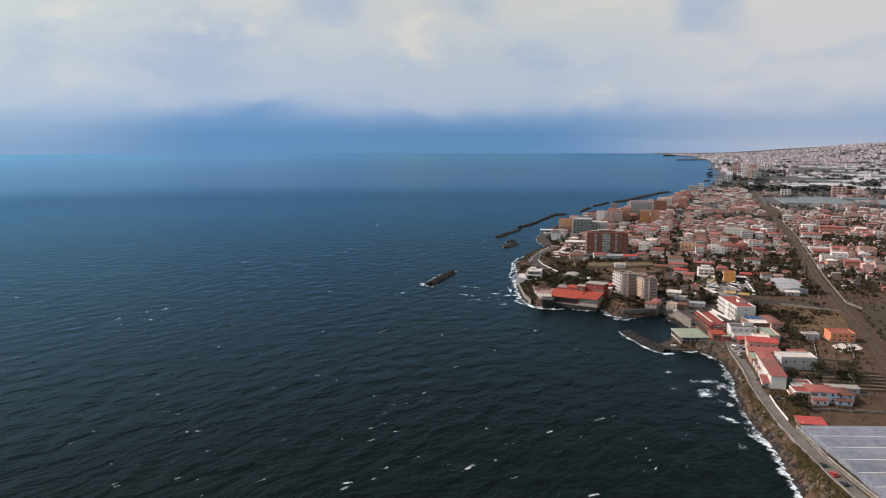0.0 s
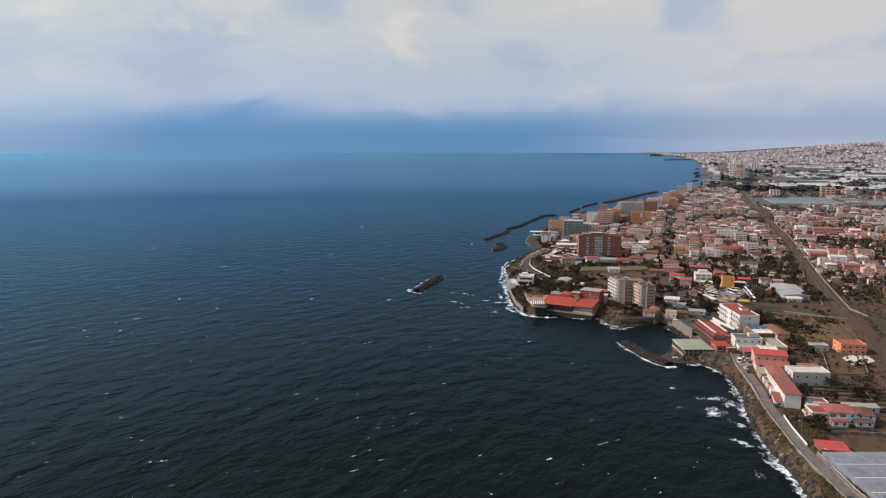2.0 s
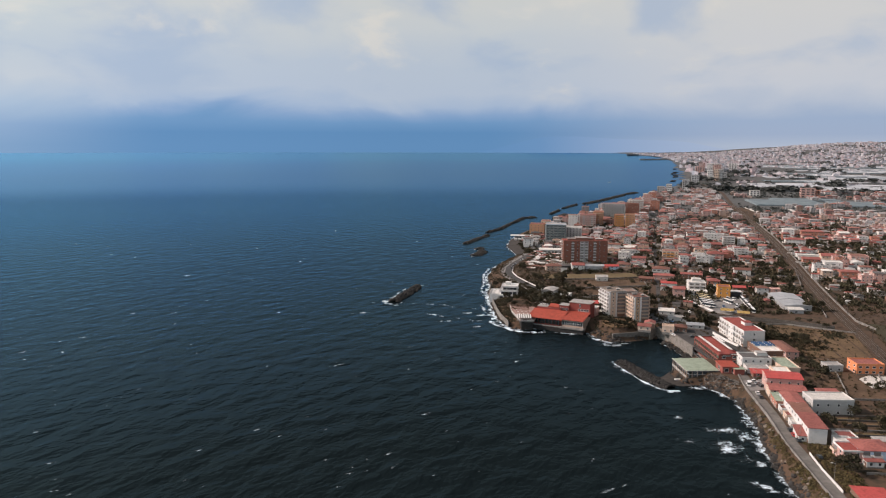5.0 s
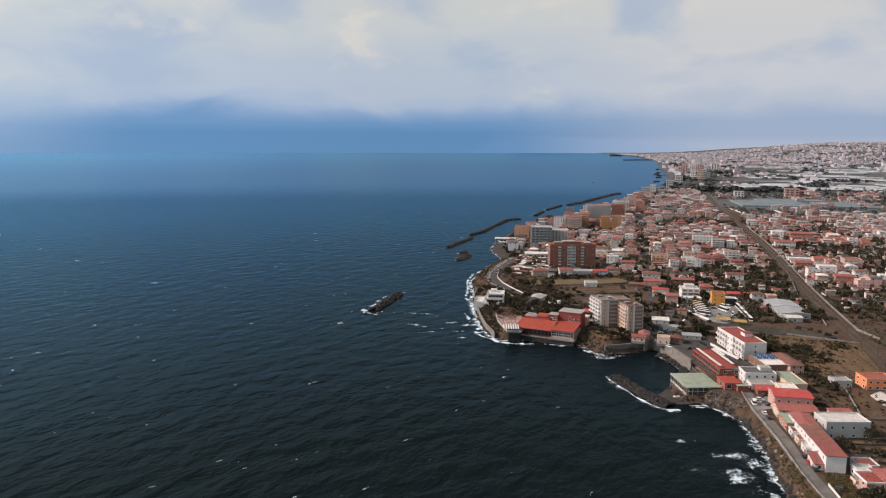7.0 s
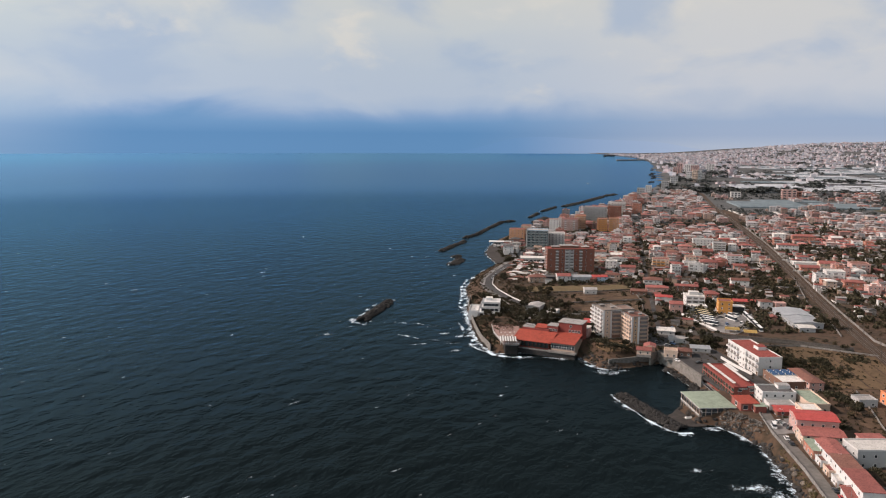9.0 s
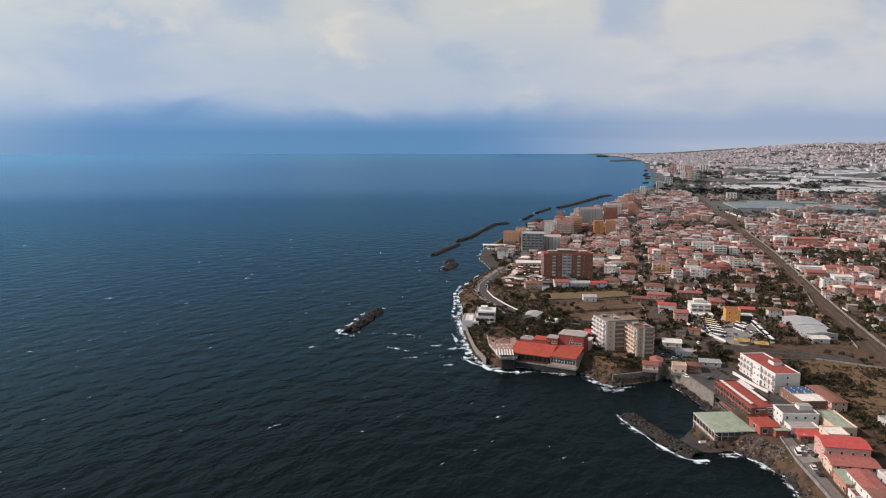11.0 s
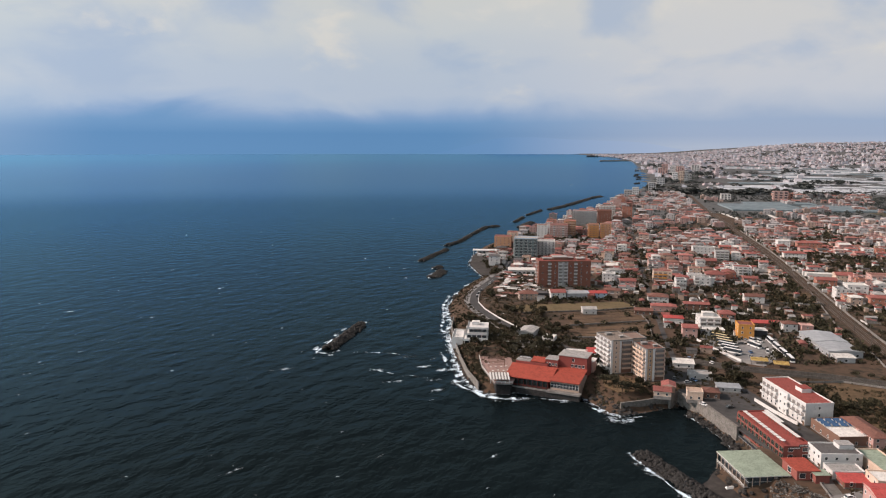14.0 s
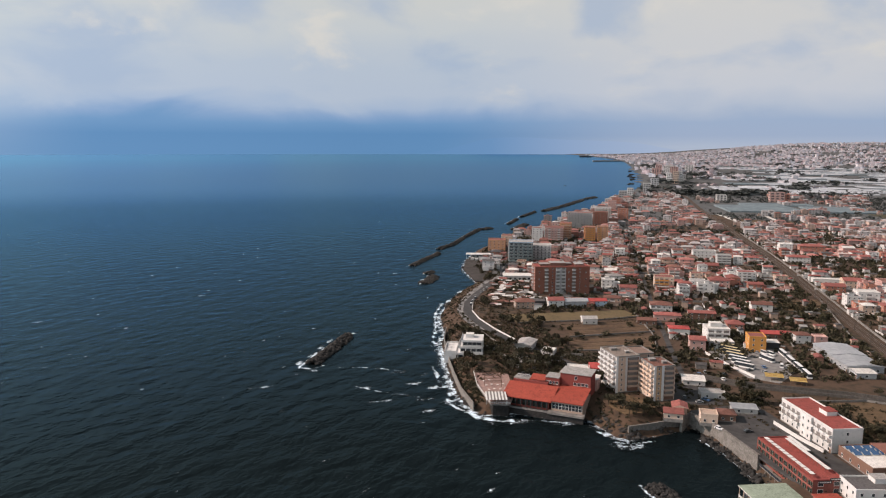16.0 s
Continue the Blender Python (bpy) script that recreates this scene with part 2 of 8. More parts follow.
pale_rubble = islands(material("pale_rubble", [(0.035, 0.032, 0.029), (0.085, 0.078, 0.07), (0.22, 0.21, 0.20)], 0.95, 0.6, 0.6, (0.3, 0.7), 0, 0.5, 2.0), 0.6)
dark_glazing = material("dark_glazing", [(0.012, 0.014, 0.013), (0.03, 0.034, 0.03), (0.06, 0.065, 0.058)], 0.25, 0.3, 0.5, (0.3, 0.7), 0.2, spec=0.5)
crag = islands(material("crag", [(0.055, 0.046, 0.037), (0.12, 0.10, 0.082), (0.22, 0.19, 0.16)], 0.95, 0.5, 0.6, (0.3, 0.7), 0, 0.6, 2.0), 0.4)
black_sand = material("black_sand", [(0.024, 0.021, 0.02), (0.042, 0.037, 0.034), (0.066, 0.058, 0.053)], 0.95, 0.08, 0.5, (0.3, 0.7))
glass = material("glass", [(0.02, 0.025, 0.03), (0.05, 0.06, 0.07)], 0.12, 0.4, spec=0.6)
frame_white = material("frame_white", [(0.55, 0.54, 0.52), (0.72, 0.71, 0.69)], 0.6, 1.0)
shutter_brown = material("shutter_brown", [(0.10, 0.06, 0.04), (0.18, 0.11, 0.07)], 0.7, 1.0, vary=0.2)
plastic_sheet = material("plastic_sheet", [(0.12, 0.14, 0.18), (0.17, 0.195, 0.24), (0.25, 0.275, 0.32)], 0.45, 0.08, 0.5, (0.3, 0.7), 0.12, 0.1)
pale_sheet = islands(material("pale_sheet", [(0.28, 0.30, 0.33), (0.40, 0.42, 0.45), (0.52, 0.535, 0.56)], 0.6, 0.02, 0.5, (0.3, 0.7)), 0.15)
blue_sheet = islands(material("blue_sheet", [(0.09, 0.12, 0.14), (0.14, 0.18, 0.20), (0.20, 0.235, 0.25)], 0.7, 0.02, 0.5, (0.3, 0.7)), 0.2)
panel_blue = material("panel_blue", [(0.03, 0.07, 0.15), (0.07, 0.14, 0.26)], 0.2, 0.6, spec=0.6)
metal_sheet = material("metal_sheet", [(0.24, 0.255, 0.275), (0.34, 0.355, 0.375), (0.42, 0.43, 0.44)], 0.5, 0.12, 0.5, (0.3, 0.7), 0.1, 0.1, 2.0, 0.2)
bark = material("bark", [(0.05, 0.035, 0.025), (0.10, 0.075, 0.055)], 1.0, 1.0)
leaf = islands(material("leaf", [(0.020, 0.018, 0.010), (0.037, 0.033, 0.017), (0.060, 0.051, 0.027)], 0.8, 0.6, 0.5, (0.3, 0.7), 0.3), 0.45)
# leaf colours for distant trees, greyed and blued by painted haze
hazy_leaf = islands(material("hazy_leaf", [(0.040, 0.047, 0.045), (0.060, 0.067, 0.064), (0.085, 0.091, 0.086)], 0.9, 0.05, 0.5, (0.3, 0.7)), 0.3)
bank_leaf = islands(material("bank_leaf", [(0.040, 0.036, 0.016), (0.095, 0.076, 0.034), (0.17, 0.13, 0.062)], 0.9, 0.15, 0.5, (0.3, 0.7)), 0.4)
dry_leaf = islands(material("dry_leaf", [(0.036, 0.028, 0.015), (0.062, 0.047, 0.025), (0.095, 0.071, 0.04)], 0.9, 0.6, 0.5, (0.3, 0.7), 0.25), 0.4)
tyre_black = material("tyre_black", [(0.015, 0.015, 0.015), (0.03, 0.03, 0.03)], 0.9, 2.0)
# city walls paled and blued, painting in the haze of distance
hazy_city = [islands(material(f"hazy_city_{k}", [tuple(v * 0.85 for v in c), c], 0.9, 0.02), 0.3)
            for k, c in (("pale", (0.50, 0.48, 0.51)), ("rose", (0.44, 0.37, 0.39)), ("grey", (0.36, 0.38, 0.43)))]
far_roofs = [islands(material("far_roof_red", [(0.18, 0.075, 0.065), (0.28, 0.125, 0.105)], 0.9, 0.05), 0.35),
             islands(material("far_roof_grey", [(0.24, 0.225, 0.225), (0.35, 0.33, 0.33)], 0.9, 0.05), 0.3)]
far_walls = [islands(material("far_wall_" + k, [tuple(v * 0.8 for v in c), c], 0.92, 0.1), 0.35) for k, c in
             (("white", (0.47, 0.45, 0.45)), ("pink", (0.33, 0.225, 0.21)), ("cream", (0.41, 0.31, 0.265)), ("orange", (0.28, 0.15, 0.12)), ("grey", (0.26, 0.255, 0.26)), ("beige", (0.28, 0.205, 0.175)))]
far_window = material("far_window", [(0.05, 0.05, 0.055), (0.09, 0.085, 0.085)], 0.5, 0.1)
foam = bpy.data.materials.new("foam")
foam.use_nodes = True
_n, _l = foam.node_tree.nodes, foam.node_tree.links
_n["Principled BSDF"].inputs["Base Color"].default_value = (0.70, 0.84, 0.95, 1)
_n["Principled BSDF"].inputs["Roughness"].default_value = 0.9
_tc, _a = _n.new("ShaderNodeTexCoord"), _n.new("ShaderNodeTexNoise")
_a.inputs["Scale"].default_value, _a.inputs["Detail"].default_value, _a.inputs["Roughness"].default_value = 0.55, 10, 0.8
_l.new(_tc.outputs["Object"], _a.inputs["Vector"])
_attr = _n.new("ShaderNodeAttribute")
_attr.attribute_name = "thick"
_add = _n.new("ShaderNodeMath")
_add.operation = "ADD"
_l.new(_a.outputs["Fac"], _add.inputs[0])
_l.new(_attr.outputs["Fac"], _add.inputs[1])
_r = _n.new("ShaderNodeMapRange")
_r.inputs["From Min"].default_value, _r.inputs["From Max"].default_value = 1.0, 1.35
_a2 = _n.new("ShaderNodeTexNoise")
_a2.inputs["Scale"].default_value, _a2.inputs["Detail"].default_value = 0.16, 4
_l.new(_tc.outputs["Object"], _a2.inputs["Vector"])
_c1, _c2 = _n.new("ShaderNodeMath"), _n.new("ShaderNodeMath")
_c1.operation = _c2.operation = "MULTIPLY_ADD"
_c1.inputs[1].default_value, _c1.inputs[2].default_value = 2.1, -1.15
_c2.inputs[1].default_value = 1.2
_l.new(_a.outputs["Fac"], _c1.inputs[0])
_l.new(_a2.outputs["Fac"], _c2.inputs[0])
_l.new(_c1.outputs[0], _c2.inputs[2])
_l.new(_c2.outputs[0], _add.inputs[0])
_l.new(_add.outputs[0], _r.inputs["Value"])
_l.new(_r.outputs[0], _n["Principled BSDF"].inputs["Alpha"])

sea_water = bpy.data.materials.new("sea_water")
sea_water.use_nodes = True
_n, _l = sea_water.node_tree.nodes, sea_water.node_tree.links
_n.remove(_n["Principled BSDF"])
_depth, _shine, _mix, _fr = _n.new("ShaderNodeBsdfDiffuse"), _n.new("ShaderNodeBsdfGlossy"), _n.new("ShaderNodeMixShader"), _n.new("ShaderNodeFresnel")
_depth.inputs["Color"].default_value = (0.005, 0.008, 0.009, 1)
_shine.inputs["Roughness"].default_value = 0.24
_fr.inputs["IOR"].default_value = 1.33
_far, _most = _n.new("ShaderNodeMapRange"), _n.new("ShaderNodeMath")
_most.operation = "MAXIMUM"
_far.inputs["From Min"].default_value, _far.inputs["From Max"].default_value = 0.99, 0.999
_l.new(_fr.outputs[0], _most.inputs[0])
_l.new(_far.outputs[0], _most.inputs[1])
# sky reflection is painted here: the gloss tint turns bluer at grazing angles
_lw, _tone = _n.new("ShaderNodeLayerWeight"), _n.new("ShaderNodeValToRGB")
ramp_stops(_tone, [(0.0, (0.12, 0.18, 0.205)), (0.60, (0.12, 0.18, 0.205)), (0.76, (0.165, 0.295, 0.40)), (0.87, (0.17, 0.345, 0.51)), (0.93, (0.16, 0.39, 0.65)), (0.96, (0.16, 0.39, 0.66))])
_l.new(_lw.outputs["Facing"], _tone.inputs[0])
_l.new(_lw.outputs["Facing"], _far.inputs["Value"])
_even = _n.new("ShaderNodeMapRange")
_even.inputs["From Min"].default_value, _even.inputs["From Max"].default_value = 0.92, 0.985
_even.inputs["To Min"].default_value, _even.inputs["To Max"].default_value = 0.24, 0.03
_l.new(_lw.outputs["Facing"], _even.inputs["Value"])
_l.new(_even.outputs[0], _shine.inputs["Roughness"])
_l.new(_depth.outputs[0], _mix.inputs[1])
_l.new(_shine.outputs[0], _mix.inputs[2])
_l.new(_mix.outputs[0], _n["Material Output"].inputs["Surface"])
_tc = _n.new("ShaderNodeTexCoord")
_mp = _n.new("ShaderNodeMapping")
_mp.vector_type = "TEXTURE"
_mp.inputs["Rotation"].default_value = (0, 0, radians(54))
_mp.inputs["Scale"].default_value = (1.45, 1.0, 1.0)
_l.new(_tc.outputs["Object"], _mp.inputs[0])
_big, _small = _n.new("ShaderNodeTexNoise"), _n.new("ShaderNodeTexNoise")
_big.inputs["Scale"].default_value, _big.inputs["Detail"].default_value, _big.inputs["Distortion"].default_value = 0.078, 3, 0.15
_small.inputs["Scale"].default_value, _small.inputs["Detail"].default_value = 0.5, 5
_l.new(_mp.outputs[0], _big.inputs["Vector"])
_l.new(_mp.outputs[0], _small.inputs["Vector"])
# gusts leave smoother and rougher stretches; beyond a kilometre the waves are too small to count
_gust = _n.new("ShaderNodeTexNoise")
_gust.inputs["Scale"].default_value, _gust.inputs["Detail"].default_value = 0.008, 3
_l.new(_tc.outputs["Object"], _gust.inputs["Vector"])
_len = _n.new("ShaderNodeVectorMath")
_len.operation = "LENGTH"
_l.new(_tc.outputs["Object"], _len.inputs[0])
# on the open sea, haze and low-sky colour are painted into the gloss
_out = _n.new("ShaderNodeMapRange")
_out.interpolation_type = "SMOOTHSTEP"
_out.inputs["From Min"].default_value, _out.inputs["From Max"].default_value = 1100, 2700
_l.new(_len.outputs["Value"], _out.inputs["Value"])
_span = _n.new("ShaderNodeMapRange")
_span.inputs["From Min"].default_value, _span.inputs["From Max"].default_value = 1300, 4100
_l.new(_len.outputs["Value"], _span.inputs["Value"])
_haze_tint = _n.new("ShaderNodeValToRGB")
ramp_stops(_haze_tint, [(0.0, (0.16, 0.345, 0.54)), (0.36, (0.165, 0.335, 0.535)), (0.60, (0.185, 0.35, 0.56)), (0.78, (0.195, 0.375, 0.605)), (0.95, (0.20, 0.43, 0.68))])
_l.new(_span.outputs[0], _haze_tint.inputs[0])
_gloss_tint = _n.new("ShaderNodeMix")
_gloss_tint.data_type = "RGBA"
_l.new(_out.outputs[0], _gloss_tint.inputs["Factor"])
_l.new(_tone.outputs[0], _gloss_tint.inputs["A"])
_l.new(_haze_tint.outputs[0], _gloss_tint.inputs["B"])
_l.new(_gloss_tint.outputs["Result"], _shine.inputs["Color"])
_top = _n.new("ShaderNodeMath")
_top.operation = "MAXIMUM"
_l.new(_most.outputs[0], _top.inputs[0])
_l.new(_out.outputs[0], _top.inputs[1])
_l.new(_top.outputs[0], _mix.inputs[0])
_calm = _n.new("ShaderNodeMapRange")
_calm.inputs["From Min"].default_value, _calm.inputs["From Max"].default_value = 500, 3000
_calm.inputs["To Min"].default_value, _calm.inputs["To Max"].default_value = 1.0, 0.03
_l.new(_len.outputs["Value"], _calm.inputs["Value"])
_gm = _n.new("ShaderNodeMapRange")
_gm.inputs["From Min"].default_value, _gm.inputs["From Max"].default_value = 0.3, 0.7
_gm.inputs["To Min"].default_value, _gm.inputs["To Max"].default_value = 0.55, 1.0
_l.new(_gust.outputs["Fac"], _gm.inputs["Value"])
_force = _n.new("ShaderNodeMath")
_force.operation = "MULTIPLY"
_l.new(_gm.outputs[0], _force.inputs[0])
_l.new(_calm.outputs[0], _force.inputs[1])
_b1, _b2 = _n.new("ShaderNodeBump"), _n.new("ShaderNodeBump")
_b1.inputs["Distance"].default_value = 2.7
_b2.inputs["Distance"].default_value = 0.4
_l.new(_calm.outputs[0], _b1.inputs["Strength"])
_l.new(_force.outputs[0], _b2.inputs["Strength"])
_l.new(_big.outputs["Fac"], _b1.inputs["Height"])
_l.new(_small.outputs["Fac"], _b2.inputs["Height"])
_l.new(_b1.outputs[0], _b2.inputs["Normal"])
for _s in (_depth, _shine, _fr):
    _l.new(_b2.outputs[0], _s.inputs["Normal"])

# ---- geometry helpers ----
EYE = (5.0, 125.0, 140.0)


def pull(x, y, z=0.0):
    """Sets what lies beyond two kilometres on a shortened scale of distance, so that the whole bay fits."""
    dx, dy = x - EYE[0], y - EYE[1]
    far = np.maximum(np.hypot(dx, dy), 1e-6)
    k = np.where(far > 2000, (4700 - 2700 * (2000 / np.maximum(far, 2000)) ** 0.7407) / far, 1.0)
    return EYE[0] + dx * k, EYE[1] + dy * k, EYE[2] + (z - EYE[2]) * k, k


def smooth(a, b, v):
    s = np.clip((v - a) / (b - a), 0, 1)
    return s * s * (3 - 2 * s)


def mesh_from(name, verts, faces, mats, which=None, flat=True):
    me = bpy.data.meshes.new(name)
    me.from_pydata(verts, [], faces)
    for m in mats:
        me.materials.append(m)
    if which is not None:
        me.polygons.foreach_set("material_index", np.array(which, dtype=np.int32))
    if not flat:
        me.polygons.foreach_set("use_smooth", np.ones(len(me.polygons), dtype=bool))
    me.update()
    return me


class Heap:
    """Collects boxes, roofs and sheets of one mesh."""

    def __init__(self):
        self.v, self.f, self.m = [], [], []

    def add(self, pts, faces, mat=0):
        n = len(self.v)
        self.v += [tuple(p) for p in pts]
        self.f += [tuple(i + n for i in f) for f in faces]
        self.m += [mat] * len(faces)

    def box(self, x0, x1, y0, y1, z0, z1, mat=0, top=None):
        self.add([(x0, y0, z0), (x1, y0, z0), (x1, y1, z0), (x0, y1, z0), (x0, y0, z1), (x1, y0, z1), (x1, y1, z1), (x0, y1, z1)],
                 [(0, 3, 2, 1), (0, 1, 5, 4), (1, 2, 6, 5), (2, 3, 7, 6), (3, 0, 4, 7)], mat)
        self.add([(x0, y0, z1), (x1, y0, z1), (x1, y1, z1), (x0, y1, z1)], [(0, 1, 2, 3)], mat if top is None else top)

    def cyl(self, x, y, z0, z1, r0, r1, n=8, mat=0):
        a = [2 * math.pi * k / n for k in range(n)]
        self.add([(x + r0 * math.cos(t), y + r0 * math.sin(t), z0) for t in a] + [(x + r1 * math.cos(t), y + r1 * math.sin(t), z1) for t in a],
                 [(k, (k + 1) % n, n + (k + 1) % n, n + k) for k in range(n)] + [tuple(range(2 * n - 1, n - 1, -1))[::-1]], mat)

    def bar(self, a, b, r, mat=0):
        a, b = Vector(a), Vector(b)
        d = (b - a).normalized()
        s = d.cross(Vector((0, 0, 1)) if abs(d.z) < 0.9 else Vector((1, 0, 0))).normalized() * r
        u = d.cross(s).normalized() * r
        pts = [p + q for p in (a, b) for q in (-s - u, s - u, s + u, -s + u)]
        self.add(pts, [(0, 3, 2, 1), (4, 5, 6, 7), (0, 1, 5, 4), (1, 2, 6, 5), (2, 3, 7, 6), (3, 0, 4, 7)], mat)

    def data(self, name, mats, flat=True):
        return mesh_from(name, self.v, self.f, mats, self.m, flat)


def part(name, heap, mats, parent, label="", at=None):
    mats = mats if isinstance(mats, (list, tuple)) else [mats]
    ob = new(name, heap if isinstance(heap, bpy.types.Mesh) else heap.data(name, mats))
    ob.parent = parent
    if at is not None:
        ob.matrix_local = at
    return tagged(ob, label)


def thing(name, x, y, z, rot, label, category, group="", kind=""):
    ob = new(name)
    ob.empty_display_size = 1
    ob.matrix_world = pose(x, y, z, 0, 0, rot)
    return tagged(ob, label, category, group, kind)


# ---- sea and land ----
COAST_NEAR = [(-300, -9000), (60, -1500), (108, -300), (125, 100), (143.5, 268), (148, 289), (153, 312), (155.5, 338), (160, 368), (167.5, 395), (174, 411), (178, 430),
              (181, 450), (178, 464), (173, 477), (163, 480), (161, 500), (170, 510), (186, 520), (188, 531), (187, 550), (187, 567), (183, 582), (170, 577), (148, 571),
              (141, 575), (137, 590), (135, 599), (120, 608), (105, 614), (92, 613), (81, 612), (76, 624), (73, 644), (73, 675), (74, 710), (77, 751)]
COAST_FAR = [(83, 782), (86, 837), (101, 891), (122, 941), (141, 968), (140, 1010), (139, 1061), (151, 1121), (168, 1171), (182, 1205), (226, 1288), (269, 1387),
             (301, 1422), (352, 1504), (428, 1618), (551, 1808), (706, 2146), (843, 2374), (1002, 2632), (1150, 3000), (1500, 3900), (1720, 4550),
             (2120, 5600), (2600, 7000), (3300, 9500), (4300, 14500)]
COAST = np.array(COAST_NEAR + COAST_FAR, float)
LAND = np.vstack([COAST, [(20000, 14500), (20000, -9000)]])


def inland(x, y):
    """Metres from the shore, positive on land."""
    x, y = np.asarray(x, float), np.asarray(y, float)
    best = np.full(x.shape, 1e12)
    for a, b in zip(COAST[:-1], COAST[1:]):
        d = b - a
        s = np.clip(((x - a[0]) * d[0] + (y - a[1]) * d[1]) / (d @ d), 0, 1)
        best = np.minimum(best, (x - a[0] - s * d[0]) ** 2 + (y - a[1] - s * d[1]) ** 2)
    odd = np.zeros(x.shape, bool)
    for a, b in zip(LAND, np.roll(LAND, -1, 0)):
        if a[1] != b[1]:
            odd ^= ((a[1] > y) != (b[1] > y)) & (x < (b[0] - a[0]) * (y - a[1]) / (b[1] - a[1]) + a[0])
    return np.where(odd, 1, -1) * np.sqrt(best)


def height(x, y, d=None):
    """The land's height above the sea."""
    x, y = np.asarray(x, float), np.asarray(y, float)
    d = inland(x, y) if d is None else d
    wob = 1.5 * np.sin(x * 0.31 + np.cos(y * 0.23) * 2) * np.sin(y * 0.27 + 1.3 * np.cos(x * 0.19))
    bank = 4.2 * smooth(-1, 7, d + wob * smooth(0, 3, d) * smooth(14, 8, d)) + 2.8 * smooth(5, 13, d + wob * 0.5)
    cliff = smooth(495, 480, y)
    bank = bank * (1 - cliff) + cliff * (4.2 * smooth(-1, 4.2, d + 0.6 * wob * smooth(0, 2, d) * smooth(7, 4, d)) + 2.8 * smooth(2.2, 6.2, d + 0.5 * wob * smooth(8, 5, d)))
    beach = smooth(950, 985, y) * smooth(1190, 1150, y)
    low = 0.06 * np.maximum(d, 0) + 5.2 * smooth(34, 52, d)
    z = bank * (1 - beach) + np.minimum(low, 7) * beach
    z = np.where(d < 0, np.maximum(d * 0.5, -6), z)
    far = np.hypot(x - EYE[0], y - EYE[1])
    side = np.arctan2(x - EYE[0], y - EYE[1])
    return z + 185 * smooth(5200, 11500, far) * smooth(0.30, 0.62, side) * smooth(200, 2500, d)


def steps(*runs):
    out = []
    for a, b, n in runs:
        out += list(np.linspace(a, b, n, endpoint=False))
    return np.array(out + [runs[-1][1]])


gx = steps((-400, 60, 24), (60, 330, 90), (330, 700, 50), (700, 1500, 40), (1500, 3000, 30), (3000, 12500, 36))
gy = steps((-4000, -200, 20), (-200, 240, 30), (240, 1000, 254), (1000, 1500, 60), (1500, 3000, 50), (3000, 14400, 50))
X, Y = np.meshgrid(gx, gy)
D = inland(X, Y)
Z = height(X, Y, D)
PX, PY, PZ, _ = pull(X, Y, Z)
keep = D > -40 - 0.05 * np.hypot(X, Y) * (Y > 1300)
keep &= np.hypot(X - EYE[0], Y - EYE[1]) < 14600
nx = len(gx)
quad = keep[:-1, :-1] | keep[1:, :-1] | keep[:-1, 1:] | keep[1:, 1:]
quad &= (np.hypot(X, Y) < 15500)[:-1, :-1]
rows_, cols_ = np.nonzero(quad)
base_ = rows_ * nx + cols_
faces_ = np.stack([base_, base_ + 1, base_ + nx + 1, base_ + nx], 1)
used_, inv_ = np.unique(faces_, return_inverse=True)
verts_ = np.stack([PX.ravel(), PY.ravel(), PZ.ravel()], 1)[used_]
ground = new("ground", mesh_from("ground", verts_.tolist(), inv_.reshape(-1, 4).tolist(), [earth, hazy_plain], (np.hypot(X, Y)[:-1, :-1][quad] > 1560 + 120 * np.sin(X[:-1, :-1][quad] / 90)).astype(int), False))
tagged(ground, "dry brown and olive coastal ground with scrub", "ground", kind="structure")

rad = np.concatenate([[1.0], np.geomspace(25, 14000, 90)])
ang = np.linspace(0, 2 * math.pi, 160, endpoint=False)
R, A = np.meshgrid(rad, ang, indexing="ij")
SX, SY, SZ, _ = pull(EYE[0] + R * np.sin(A), EYE[1] + R * np.cos(A), 0 * R)
na = len(ang)
faces_ = [(i * na + j, i * na + (j + 1) % na, (i + 1) * na + (j + 1) % na, (i + 1) * na + j) for i in range(len(rad) - 1) for j in range(na)]
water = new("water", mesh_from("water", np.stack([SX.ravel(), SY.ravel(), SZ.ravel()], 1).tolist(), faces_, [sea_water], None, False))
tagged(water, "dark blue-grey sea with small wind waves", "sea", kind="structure")


